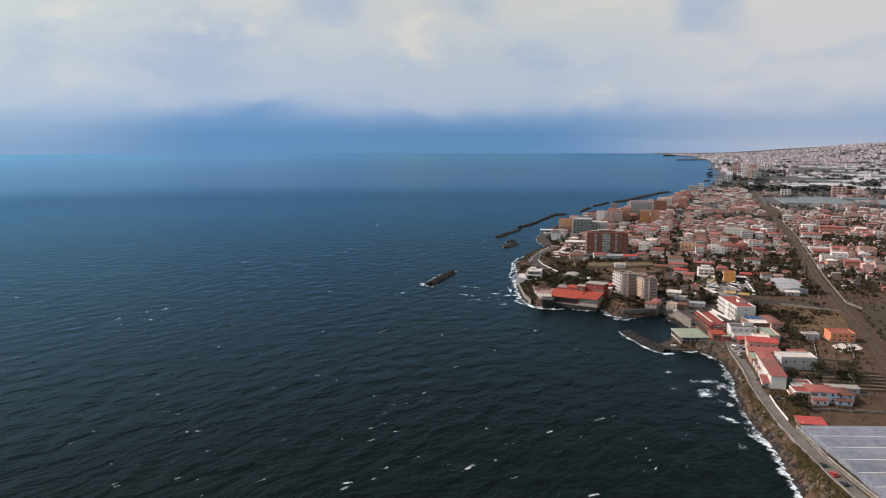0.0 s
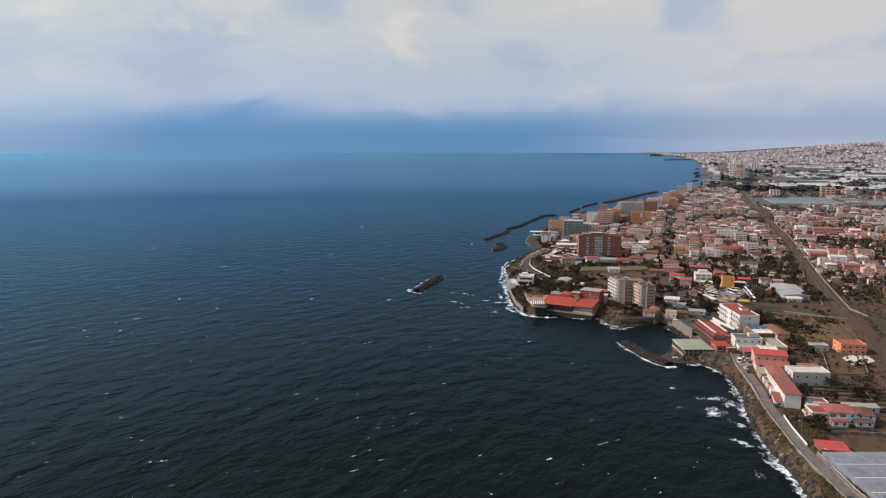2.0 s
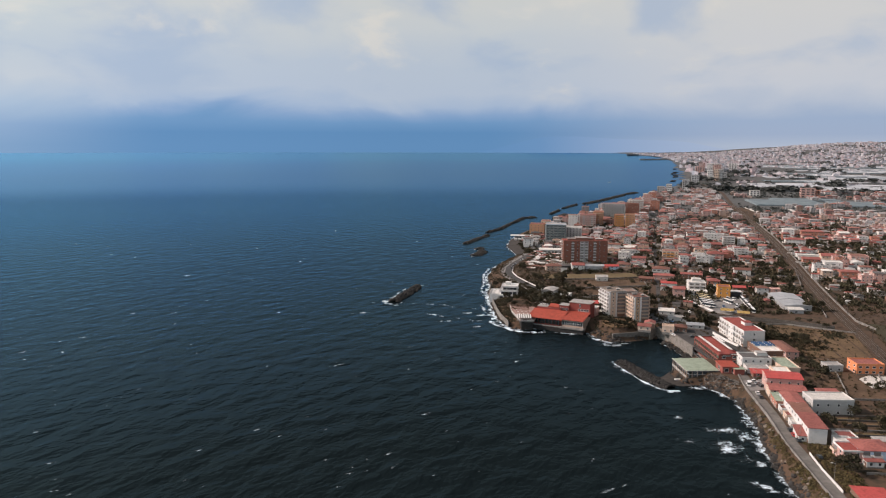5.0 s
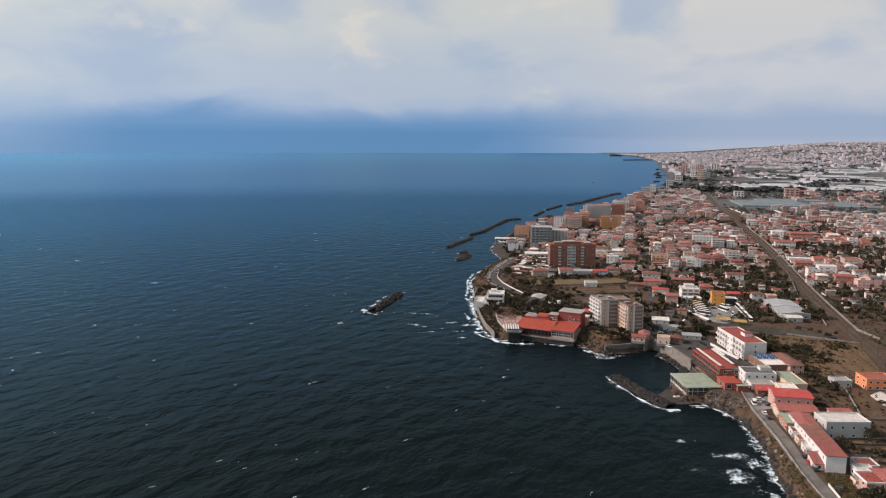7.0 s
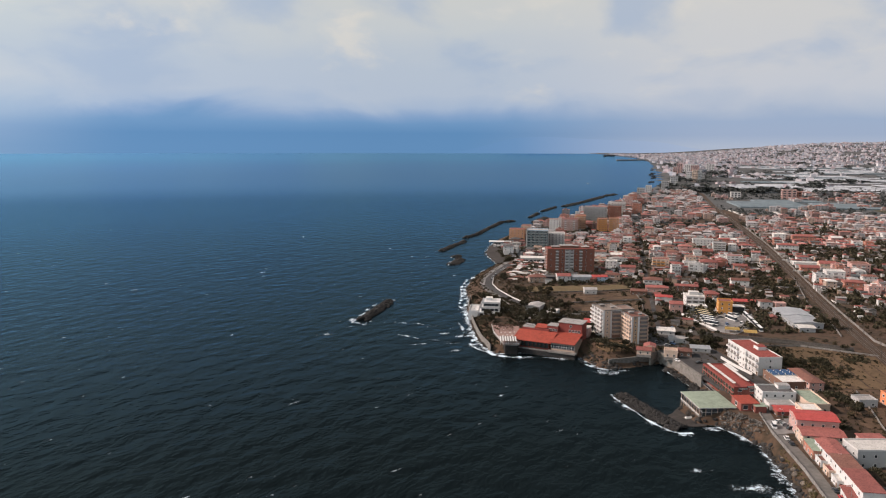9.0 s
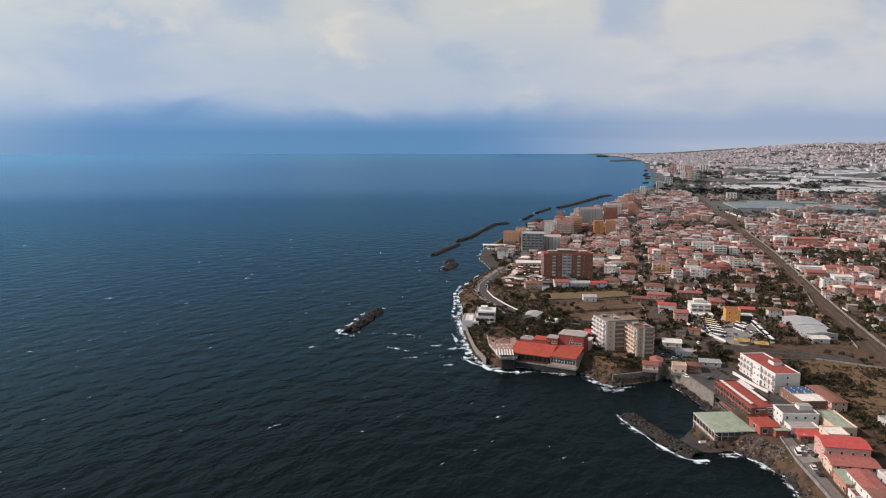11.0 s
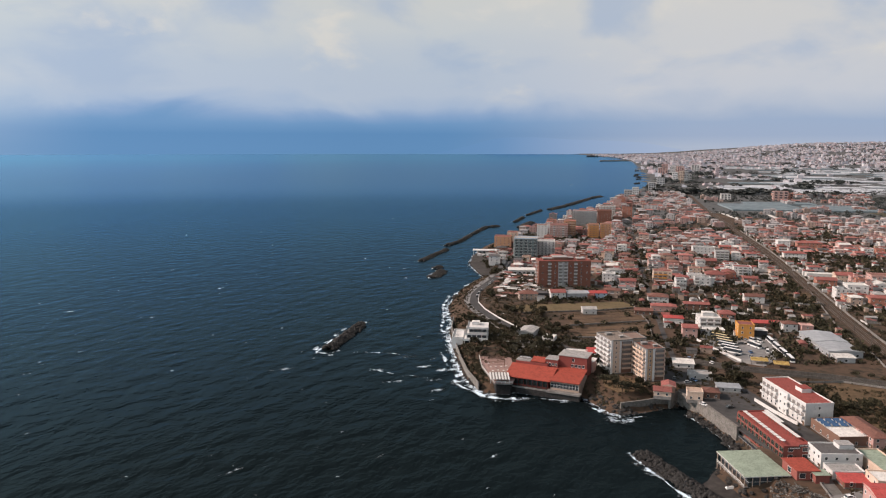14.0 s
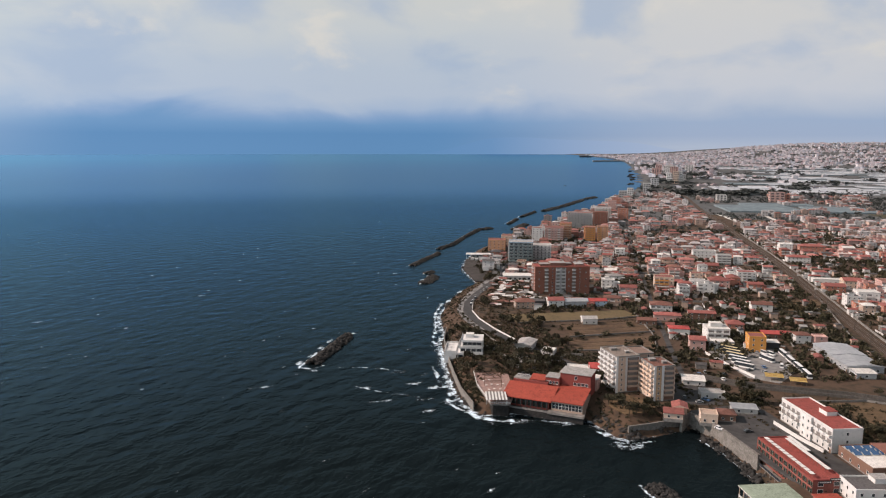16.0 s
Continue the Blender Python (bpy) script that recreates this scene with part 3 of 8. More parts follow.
def ribbon(name, pts, widths, mat, lift, label, category, thick=0.0, kind="structure", z=None):
    """A strip along a line; it follows the ground, and has edges where thick."""
    pts = [np.array(p, float) for p in pts]
    line = []
    for a, b in zip(pts[:-1], pts[1:]):
        n = max(1, int(np.hypot(*(b - a)) / 12))
        line += [a + (b - a) * k / n for k in range(n)]
    line = np.array(line + [pts[-1]])
    t = np.gradient(line, axis=0)
    t /= np.hypot(t[:, 0], t[:, 1])[:, None]
    side = np.stack([t[:, 1], -t[:, 0]], 1)
    lo, hi = widths
    h = Heap()
    edges = [line + side * lo, line + side * hi]
    mid = height(line[:, 0], line[:, 1]) if z is None else np.full(len(line), z)
    p3 = []
    for e in edges:
        ex, ey, ez, _ = pull(e[:, 0], e[:, 1], mid + lift)
        p3.append(np.stack([ex, ey, ez], 1))
    n = len(line)
    h.add(np.vstack(p3), [(k, n + k, n + k + 1, k + 1) for k in range(n - 1)])
    if thick:
        low = [p - (0, 0, thick) for p in p3]
        h.add(np.vstack([p3[0], low[0]]), [(k, k + 1, n + k + 1, n + k) for k in range(n - 1)])
        h.add(np.vstack([p3[1], low[1]]), [(k + 1, k, n + k, n + k + 1) for k in range(n - 1)])
        h.add([p3[0][0], p3[1][0], low[1][0], low[0][0]], [(0, 3, 2, 1)])
        h.add([p3[0][-1], p3[1][-1], low[1][-1], low[0][-1]], [(0, 1, 2, 3)])
    return tagged(new(name, h.data(name, [mat])), label, category, kind=kind)


def patch(name, pts, mat, label, category, z=7.06, thick=0.4):
    """A level piece of ground with a rim."""
    h = Heap()
    n = len(pts)
    top = []
    for x, y in pts:
        px, py, pz, _ = pull(float(x), float(y), z)
        top.append((float(px), float(py), float(pz)))
    h.add(top, [tuple(range(n))])
    h.add(top + [(x, y, w - thick) for x, y, w in top], [(k, n + k, n + (k + 1) % n, (k + 1) % n) for k in range(n)])
    ob = tagged(new(name, h.data(name, [mat])), label, category, kind="structure")
    bm = bmesh.new()
    bm.from_mesh(ob.data)
    bmesh.ops.recalc_face_normals(bm, faces=bm.faces)
    bm.to_mesh(ob.data)
    bm.free()
    return ob


COAST_ROAD = [(118, -200), (147, 150), (157.8, 240), (158.4, 272), (161, 305), (163.4, 328), (167.3, 351), (172.4, 378), (181, 411), (190, 455), (199, 486)]
RAIL = [(120, 0), (196, 240), (256, 386), (276, 437), (290, 472), (311, 531), (334.5, 597), (362, 671), (388, 738), (418, 812), (449, 888), (492, 994), (531, 1095), (606, 1303), (650, 1415), (748, 1690), (897, 2070), (966, 2305), (1080, 2700)]
INLAND_LANE = [(187, 656), (211, 640), (233, 621), (256, 609), (281, 597), (302, 583), (313, 576)]
SHORE_ROAD = [(186, 600), (170, 628), (150, 668), (136, 700), (123, 728), (114, 762), (108, 795), (107, 824), (113, 855), (126, 890), (148, 938), (168, 986), (194, 1056), (228, 1166), (262, 1250), (320, 1330)]
TOWN_STREET = [(206, 640), (222, 690), (258, 800), (300, 920), (352, 1070), (420, 1260), (500, 1480), (585, 1700)]
CROSS_STREET = [(140, 935), (190, 930), (262, 915), (340, 900), (440, 935)]
ribbon("road", COAST_ROAD, (-2.6, 2.4), worn_asphalt, 0.12, "narrow grey asphalt road along the rocky shore", "road", 0.3)
ribbon("promenade", SHORE_ROAD[5:13], (-8.5, -3.6), yard, 0.1, "grey paved promenade on the sea side of the road", "pavement", 1.2)
ribbon("road", SHORE_ROAD, (-3.4, 3.4), asphalt, 0.12, "curving asphalt shore road round the headland", "road", 0.3)
ribbon("road", INLAND_LANE, (-2.6, 2.6), asphalt, 0.10, "grey lane between walls", "road", 0.3)
lane_stone = material("lane_stone", [(0.05, 0.046, 0.042), (0.09, 0.083, 0.076), (0.13, 0.12, 0.11)], 0.95, 0.35, 0.6, (0.3, 0.7), 0.05, 0.4)
ribbon("road", TOWN_STREET, (-1.7, 1.7), asphalt, 0.10, "straight town street between houses", "road", 0.3)
ribbon("road", CROSS_STREET, (-3.0, 3.0), asphalt, 0.14, "grey cross street beside the apartment block", "road", 0.3)
ribbon("road", [(560, 830), (640, 1010), (760, 1290), (980, 1780)], (-4, 4), yard, 0.12, "pale concrete road across the fields", "road", 0.3)
ribbon("road", [(700, 1440), (742, 1610)], (-5, 5), pale_roof, 0.14, "pale concrete apron beside the railway", "road", 0.3)
ribbon("road", [(765, 1420), (815, 1560)], (-4, 4), pale_roof, 0.14, "pale concrete road beside the railway", "road", 0.3)
ribbon("railway_bed", RAIL, (-4.3, 4.3), ballast, 0.45, "brown ballast bed of a two-track railway", "railway", 0.8)
for off in (-3.0, -1.5, 1.5, 3.0):
    ribbon("rail", RAIL[1:16], (off - 0.08, off + 0.08), rail_steel, 0.62, "worn steel rail", "rail", 0.17)
ribbon("wall", [(333, 570), *RAIL[6:14]], (7.0, 7.35), concrete, 1.7, "long pale concrete wall beside the railway", "wall", 2.2)
ribbon("wall", [(327, 610), (340, 640), (350, 674), (366, 713), (390, 762), (404, 790)], (-0.2, 0.2), concrete, 1.4, "pale concrete wall beside the railway", "wall", 2.0)
ribbon("wall", INLAND_LANE, (3.2, 3.6), lane_stone, 1.6, "weathered concrete wall along the lane", "wall", 2.0)
ribbon("wall", INLAND_LANE[1:], (-3.6, -3.2), lane_stone, 1.6, "weathered concrete wall along the lane", "wall", 2.0)
for off, lift, thick, mat, lab in ((0.0, 1.0, 1.6, sea_wall_stone, "rough stone wall along the road beside the greenhouse"), (0.1, 2.1, 0.1, frame_white, "pale top rail of the fence beside the greenhouse"), (0.1, 1.6, 0.1, frame_white, "pale lower rail of the fence beside the greenhouse")):
    ribbon("wall" if mat is sea_wall_stone else "fence_rail", [(165.6, 321), (164.2, 305), (162.3, 288), (161.9, 268), (162.2, 244), (150, 150)], (off - 0.05, off + (0.35 if mat is sea_wall_stone else 0.05)), mat, lift, lab, "wall" if mat is sea_wall_stone else "fence", thick)
ribbon("wall", [(173.4, 366), (169.8, 350), (166.6, 331)], (-0.15, 0.15), white_paint, 1.1, "low white wall along the shore road", "wall", 1.6)
ribbon("kerb_wall", COAST_ROAD, (-3.3, -2.95), concrete, 0.8, "low pale parapet on the sea side of the road", "wall", 1.6)
ribbon("wall", SHORE_ROAD[4:9], (3.7, 4.1), white_paint, 0.95, "low white parapet of the shore road", "wall", 1.3)

# the cove's quay and its stone wall
patch("quay", [(184.6, 588), (188.6, 566), (189.0, 534), (191, 498), (206, 496), (222, 506), (223, 590), (206, 592)], asphalt, "grey paved quay above the cove", "quay", 7.12, 0.8)
ribbon("sea_wall", [(176, 578), (182.4, 583.5), (187.6, 567), (187.8, 550), (188.6, 532)], (-1.3, 0.0), sea_wall_stone, 0.0, "tall dark stone wall round the cove", "wall", 8.5, z=7.9)
ribbon("sea_wall", [(77.5, 618), (74.6, 644), (74.6, 675), (75.6, 710), (78.6, 751), (84, 781)], (-0.3, 0.3), sea_wall_stone, 0.0, "weathered grey sea wall round the headland", "wall", 6.2, z=5.2)
patch("beach", [(151, 479), (150, 487), (152, 492), (156, 495), (160, 500), (164, 504), (168, 506), (171, 492), (169, 481), (166, 476), (160, 476)], black_sand, "black volcanic sand behind the boulder spur", "beach", 0.3, 0.8)
ribbon("sea_wall", [(147, 575.5), (158, 577.5), (170, 580.5), (177, 582)], (-0.5, 0.5), sea_wall_stone, 0.0, "dark stone retaining wall below the towers", "wall", 6.5, z=5.6)
ribbon("wall", [(188.8, 568), (191.2, 560), (196.4, 541.5)], (-0.2, 0.2), white_paint, 1.0, "low white parapet along the quay", "wall", 1.4)
ribbon("wall", [(219.6, 532), (217.6, 548), (217.0, 566)], (-0.2, 0.2), white_paint, 1.8, "white garden wall beside the apartment block", "wall", 2.2)
patch("beach", [(141, 985), (141.5, 1010), (140.5, 1061), (152, 1119), (166, 1160), (196, 1118), (180, 1060), (166, 1010), (152, 978)], black_sand, "dark volcanic sand of a small beach", "beach", 1.5, 1.6)

# fields and yards
patch("field", [(136, 808), (236, 812), (240, 788), (205, 781), (138, 779)], yellow_grass, "yellow-brown dry grass field", "field", 7.12)
patch("field", [(170, 768), (236, 776), (230, 742), (168, 735)], ploughed, "dark brown ploughed strip", "field", 7.10)
patch("field", [(160, 726), (226, 733), (214, 694), (163, 700)], ploughed, "brown ploughed garden plot", "field", 7.09)
patch("field", [(246, 590), (284, 587), (318, 560), (292, 500), (256, 507), (247, 545)], dry_grass, "rough dry brown meadow", "field", 7.11)
patch("field", [(258, 466), (288, 500), (250, 505), (234, 455), (240, 430), (256, 432)], ploughed, "bare brown plot", "field", 7.08)
patch("paving", [(256, 448), (259, 464), (268, 469.5), (277, 467), (275, 456), (266, 450)], pale_roof, "pale concrete forecourt of the orange house", "paving", 7.14)
patch("field", [(300, 470), (345, 590), (430, 560), (380, 430)], green_field, "flat green-brown meadow beyond the railway", "field", 7.10)
patch("field", [(425, 770), (455, 848), (520, 830), (486, 752)], ploughed, "reddish-brown bare field", "field", 7.10)
patch("field", [(290, 745), (340, 770), (378, 762), (350, 715), (300, 722)], ploughed, "brown garden plot", "field", 7.07)
patch("field", [(310, 800), (345, 830), (420, 830), (400, 785)], dry_grass, "dry grass plot with scattered scrub", "field", 7.09)
patch("field", [(146, 600), (150, 616), (159, 617), (172, 602), (168, 589), (150, 587)], dry_grass, "dry garden lawn below the towers", "field", 7.13)
patch("car_park", [(243, 634), (244, 662), (247, 690), (262, 704), (292, 700), (300, 680), (276, 640), (256, 622)], yard, "grey asphalt yard of a bus depot", "yard", 7.14)
patch("car_park", [(186.5, 447), (190, 463.5), (204.5, 466.5), (198.5, 448.5)], yard, "grey parking bay above the shore", "yard", 7.3)
for i, (px_, py_, w_, d_) in enumerate([(520, 1180, 60, 90), (760, 1420, 150, 110), (640, 1260, 80, 60), (330, 1120, 50, 60), (840, 1330, 140, 80), (700, 1560, 60, 90), (1100, 1500, 160, 120), (560, 920, 50, 50), (620, 860, 70, 60), (500, 640, 90, 70)]):
    c_, s_ = math.cos(radians(-19)), math.sin(radians(-19))
    patch("field", [(px_ + c_ * u - s_ * v, py_ + s_ * u + c_ * v) for u, v in ((-w_ / 2, -d_ / 2), (w_ / 2, -d_ / 2), (w_ / 2, d_ / 2), (-w_ / 2, d_ / 2))],
          (green_field, dry_grass, ploughed)[i % 3], ("dull green field", "dry grass field", "brown ploughed field")[i % 3], "field", 7.08)

for pts_, lab_ in (([(138, 778), (205, 780), (240, 787)], "low stone wall along a field"), ([(166, 734), (232, 741)], "low stone wall along a field"), ([(160, 700), (214, 693), (228, 735), (240, 800)], "pale garden wall"),
                   ([(246, 592), (284, 589), (320, 562)], "low wall along the meadow"), ([(232, 430), (250, 470), (262, 500)], "garden wall between plots"), ([(256, 432), (290, 502)], "garden wall between plots"),
                   ([(290, 744), (352, 714)], "garden wall between plots"), ([(305, 800), (400, 784), (424, 832)], "garden wall between plots"), ([(188, 372), (228, 366)], "pale garden wall"), ([(186, 346), (222, 340)], "pale garden wall"),
                   ([(196, 392), (230, 386), (236, 404)], "pale garden wall"), ([(224, 432), (250, 428)], "pale garden wall"), ([(100, 690), (112, 725), (106, 760)], "pale garden wall"), ([(110, 655), (150, 690)], "garden wall under trees")):
    ribbon("wall", pts_, (-0.15, 0.15), concrete, 1.1, lab_, "wall", 1.6)
for k in range(7):
    ribbon("field_track", [(170, 737 + k * 5.0), (234, 744 + k * 5.0)], (-0.7, 0.7), (dry_grass, earth)[k % 2], 0.16, "shallow furrow across the ploughed strip", "furrow", 0.1)
for k in range(6):
    ribbon("field_track", [(163, 702 + k * 4.2), (217, 697 + k * 6.0)], (-0.6, 0.6), (earth, dry_grass)[k % 2], 0.16, "shallow furrow across the garden plot", "furrow", 0.1)
for k in range(5):
    ribbon("field_track", [(256 + k * 9, 508 - k * 1.5), (270 + k * 10, 560 + k * 2)], (-0.6, 0.6), (earth, ploughed)[k % 2], 0.16, "faint track across the meadow", "track", 0.1)
for k in range(6):
    y_ = 376 + k * 6.2
    ribbon("wall", [(204 + k * 1.2, y_ + 2), (246 + k * 1.5, y_ - 4.5)], (-0.2, 0.2), lane_stone, 0.9, "low stone wall between garden terraces", "wall", 1.4)
    ribbon("field_track", [(205 + k * 1.2, y_ + 4.6), (247 + k * 1.5, y_ - 1.9)], (-1.3, 1.3), (dry_grass, yellow_grass, ploughed)[k % 3], 0.14, "planted strip of a garden terrace", "garden strip", 0.1)
ribbon("path", [(129, 640), (122, 660), (112, 690), (104, 720)], (-1.6, 1.6), yard, 0.1, "pale garden path behind the hall", "path", 0.2)
patch("paving", [(108, 672), (124, 664), (132, 690), (118, 700)], yard, "pale paved garden court", "paving", 7.1)
patch("paving", [(186, 596), (206, 594), (214, 612), (196, 640), (184, 640), (182, 612)], asphalt, "grey paved forecourt of the towers", "paving", 7.1)

# ---- buildings ----
TAKEN = []          # circles of ground that are built over
_cache = {}
shutter_grey = material("shutter_grey", [(0.12, 0.11, 0.105), (0.22, 0.205, 0.195)], 0.7, 1.0)


def window_mesh(w, h, dark=True):
    """A window that looks along -y: frame, sill, two sashes."""
    key = ("w", round(w, 1), round(h, 1))
    if key not in _cache:
        s = Heap()
        f = 0.08
        ring = lambda a, y, c0, c1: [(-a, y, c0), (a, y, c0), (a, y, c1), (-a, y, c1)]
        s.add(ring(w / 2, 0.05, -0.08, h) + ring(w / 2, -0.10, -0.08, h) + ring(w / 2 - f, -0.10, f, h - f) + ring(w / 2 - f, -0.02, f, h - f),
              [(k + q, k + (q + 1) % 4, k + 4 + (q + 1) % 4, k + 4 + q) for k in (0, 4, 8) for q in range(4)], 0)
        s.f.append((12, 13, 14, 15))
        s.m.append(1)
        _cache[key] = s.data("window", [frame_white, glass])
    return _cache[key]


def add_window(ob, w, h, at, split=False):
    """A window as one part, or as a frame with its pane under it."""
    if not split:
        return part("window", window_mesh(w, h), None, ob, at=at)
    key = ("s", round(w, 1), round(h, 1))
    if key not in _cache:
        whole = window_mesh(w, h)
        fr, pn = Heap(), Heap()
        co = [tuple(v.co) for v in whole.vertices]
        fr.add(co, [tuple(q.vertices) for q in whole.polygons if q.material_index == 0])
        pn.add(co[12:], [(0, 1, 2, 3)])
        _cache[key] = (fr.data("window", [frame_white]), pn.data("pane", [glass]))
    fr = part("window", _cache[key][0], None, ob, at=at)
    part("pane", _cache[key][1], None, fr)
    return fr


def balcony_mesh(w, deep, mat):
    key = ("b", round(w, 1), round(deep, 1), mat.name)
    if key not in _cache:
        s = Heap()
        ring = lambda a, y0, y1, z: [(-a, y0, z), (a, y0, z), (a, y1, z), (-a, y1, z)]
        s.add(ring(w / 2, -deep, 0.03, 0) + ring(w / 2, -deep, 0.03, 1.15) + ring(w / 2 - 0.12, -deep + 0.12, 0.03, 1.15) + ring(w / 2 - 0.12, -deep + 0.12, 0.03, 0.2),
              [(0, 3, 2, 1)] + [(k + q, k + (q + 1) % 4, k + 4 + (q + 1) % 4, k + 4 + q) for k in (0, 4, 8) for q in range(4)] + [(12, 13, 14, 15)])
        s.box(-w / 2 + 0.4, w / 2 - 0.4, -0.05, 0.05, 0.25, 2.4, 1)
        _cache[key] = s.data("balcony", [mat, shutter_grey])
    return _cache[key]


FACES = {"front": (0, -1, 0), "right": (1, 0, 90), "back": (0, 1, 180), "left": (-1, 0, -90)}


def on_face(face, w, d, along, z, out=0.0):
    """The pose, in the house, of something set on one of its faces."""
    nx_, ny_, turn = FACES[face]
    if face in ("front", "back"):
        return pose(along * -ny_, ny_ * (d / 2 + out), z, 0, 0, turn)
    return pose(nx_ * (w / 2 + out), along * nx_, z, 0, 0, turn)


def put_windows(ob, w, d, h, storeys, counts, size=(1.2, 1.4), first=1.0, balconies=(), balcony_mat=None, deep=1.3):
    step = h / storeys
    for face, n in counts.items():
        span = w if face in ("front", "back") else d
        for k in range(n):
            a = (k + 0.5) / n * span - span / 2
            for s in range(storeys):
                if (face, k) in balconies and s > 0:
                    part("balcony", balcony_mesh(min(span / n * 0.85, 4.5), deep, balcony_mat), None, ob, at=on_face(face, w, d, a, s * step + 0.1))
                else:
                    add_window(ob, *size, on_face(face, w, d, a, s * step + first), ob["category"] in ("building", "hall"))


def roof_heap(kind, w, d, h, pitch=0.32, over=0.5, thick=0.25):
    s = Heap()
    a, b = w / 2 + over, d / 2 + over
    z0 = h
    if kind == "flat":
        p = 0.7
        for x0, x1, y0, y1 in ((-w / 2 - 0.1, w / 2 + 0.1, -d / 2 - 0.1, -d / 2 + 0.25), (-w / 2 - 0.1, w / 2 + 0.1, d / 2 - 0.25, d / 2 + 0.1),
                               (-w / 2 - 0.1, -w / 2 + 0.25, -d / 2 + 0.25, d / 2 - 0.25), (w / 2 - 0.25, w / 2 + 0.1, -d / 2 + 0.25, d / 2 - 0.25)):
            s.box(x0, x1, y0, y1, h, h + p, 1)
        s.box(-w / 2 + 0.25, w / 2 - 0.25, -d / 2 + 0.25, d / 2 - 0.25, h, h + 0.14, 0)
        return s
    if kind == "slab":
        s.box(-a, a, -b, b, h, h + 0.35, 1, 0)
        return s
    if kind == "mono":
        r = pitch * 2 * b * 0.5
        s.add([(-a, -b, z0), (a, -b, z0), (a, b, z0 + r), (-a, b, z0 + r), (-a, -b, z0 + thick), (a, -b, z0 + thick), (a, b, z0 + r + thick), (-a, b, z0 + r + thick)],
              [(0, 3, 2, 1), (4, 5, 6, 7), (0, 1, 5, 4), (1, 2, 6, 5), (2, 3, 7, 6), (3, 0, 4, 7)])
        s.add([(-w / 2, -d / 2, z0 - 0.02), (w / 2, -d / 2, z0 - 0.02), (w / 2, d / 2, z0 + r), (-w / 2, d / 2, z0 + r), (w / 2, d / 2, z0), (-w / 2, d / 2, z0)],
              [(0, 3, 5), (1, 4, 2), (2, 4, 5, 3)], 1)
        return s
    along_x = w >= d
    r = pitch * (b if along_x else a)
    inset = (min(a, b) if kind == "hip" else 0.0)
    if along_x:
        ridge = [(-a + inset, 0), (a - inset, 0)]
    else:
        ridge = [(0, -b + inset), (0, b - inset)]
    if max(abs(ridge[0][0]), abs(ridge[0][1])) < 0.3:
        ridge = [(-0.3, 0), (0.3, 0)] if along_x else [(0, -0.3), (0, 0.3)]
    c = [(-a, -b), (a, -b), (a, b), (-a, b)]
    low = [(x, y, z0) for x, y in c]
    eave = [(x, y, z0 + thick) for x, y in c]
    top = [(x, y, z0 + thick + r) for x, y in ridge]
    pts = low + eave + top
    if along_x:
        f = [(4, 5, 9, 8), (5, 6, 9), (6, 7, 8, 9), (7, 4, 8)]
    else:
        f = [(4, 5, 8), (5, 6, 9, 8), (6, 7, 9), (7, 4, 8, 9)]
    s.add(pts, f + [(0, 3, 2, 1), (0, 1, 5, 4), (1, 2, 6, 5), (2, 3, 7, 6), (3, 0, 4, 7)])
    if kind == "gable":
        for i, fc in enumerate(f):
            if len(fc) == 3:
                s.m[i] = 1
    return s


def building(name, x, y, w, d, h, rot, wall, roof, kind="hip", z=7.0, storeys=None, label="", category="house", counts=None, size=(1.2, 1.4),
             balconies=(), balcony_mat=None, first=1.0, chimney=False, group="", pitch=0.32, over=0.5, edge=None, sunk=1.2, wings=(), door=True):
    ob = thing(name, x, y, z, rot, label, category, group)
    TAKEN.append((x, y, 0.5 * math.hypot(w, d) * 0.9))
    storeys = storeys or max(1, round(h / 3.2))
    s = Heap()
    s.box(-w / 2, w / 2, -d / 2, d / 2, -sunk, h)
    s.box(-w / 2 - 0.08, w / 2 + 0.08, -d / 2 - 0.08, d / 2 + 0.08, -sunk, 0.5, 1)
    top = roof_heap(kind, w, d, h, pitch, over)
    for wx, wy, ww, wd, wh, wkind in wings:
        e = Heap()
        e.box(-ww / 2, ww / 2, -wd / 2, wd / 2, -sunk, wh)
        part("wing", e, wall, ob, at=pose(wx, wy, 0))
        part("wing_roof", roof_heap(wkind, ww, wd, wh, pitch, 0.3), [roof, edge or wall], ob, at=pose(wx, wy, 0))
    part("wall", s, [wall, concrete], ob)
    part("roof", top, [roof, edge or wall], ob)
    if counts is None:
        counts = {"front": max(2, round(w / 4.5)), "left": max(2, round(d / 4.5)), "right": 1}
    put_windows(ob, w, d, h, storeys, counts, size, first, balconies, balcony_mat or wall)
    if door:
        dh = Heap()
        dh.box(-0.6, 0.6, -0.12, 0.05, 0, 2.1)
        part("door", dh, shutter_brown, ob, at=on_face("left", w, d, d * 0.5 - 0.9, 0.05))
    if chimney:
        c = Heap()
        top = h + (pitch * min(w, d) / 2 if kind in ("hip", "gable") else 0.8)
        c.box(-0.4, 0.4, -0.4, 0.4, h, top + 0.9)
        c.box(-0.5, 0.5, -0.5, 0.5, top + 0.9, top + 1.1, 1)
        part("chimney", c, [wall, roof], ob, at=pose(w * 0.22, d * 0.1, 0))
    return ob


def roof_box(ob, x, y, w, d, z, h, wall, roof, name="stair_head"):
    s = Heap()
    s.box(x - w / 2, x + w / 2, y - d / 2, y + d / 2, z, z + h, 0)
    s.box(x - w / 2 - 0.2, x + w / 2 + 0.2, y - d / 2 - 0.2, y + d / 2 + 0.2, z + h, z + h + 0.2, 1)
    return part(name, s, [wall, roof], ob)

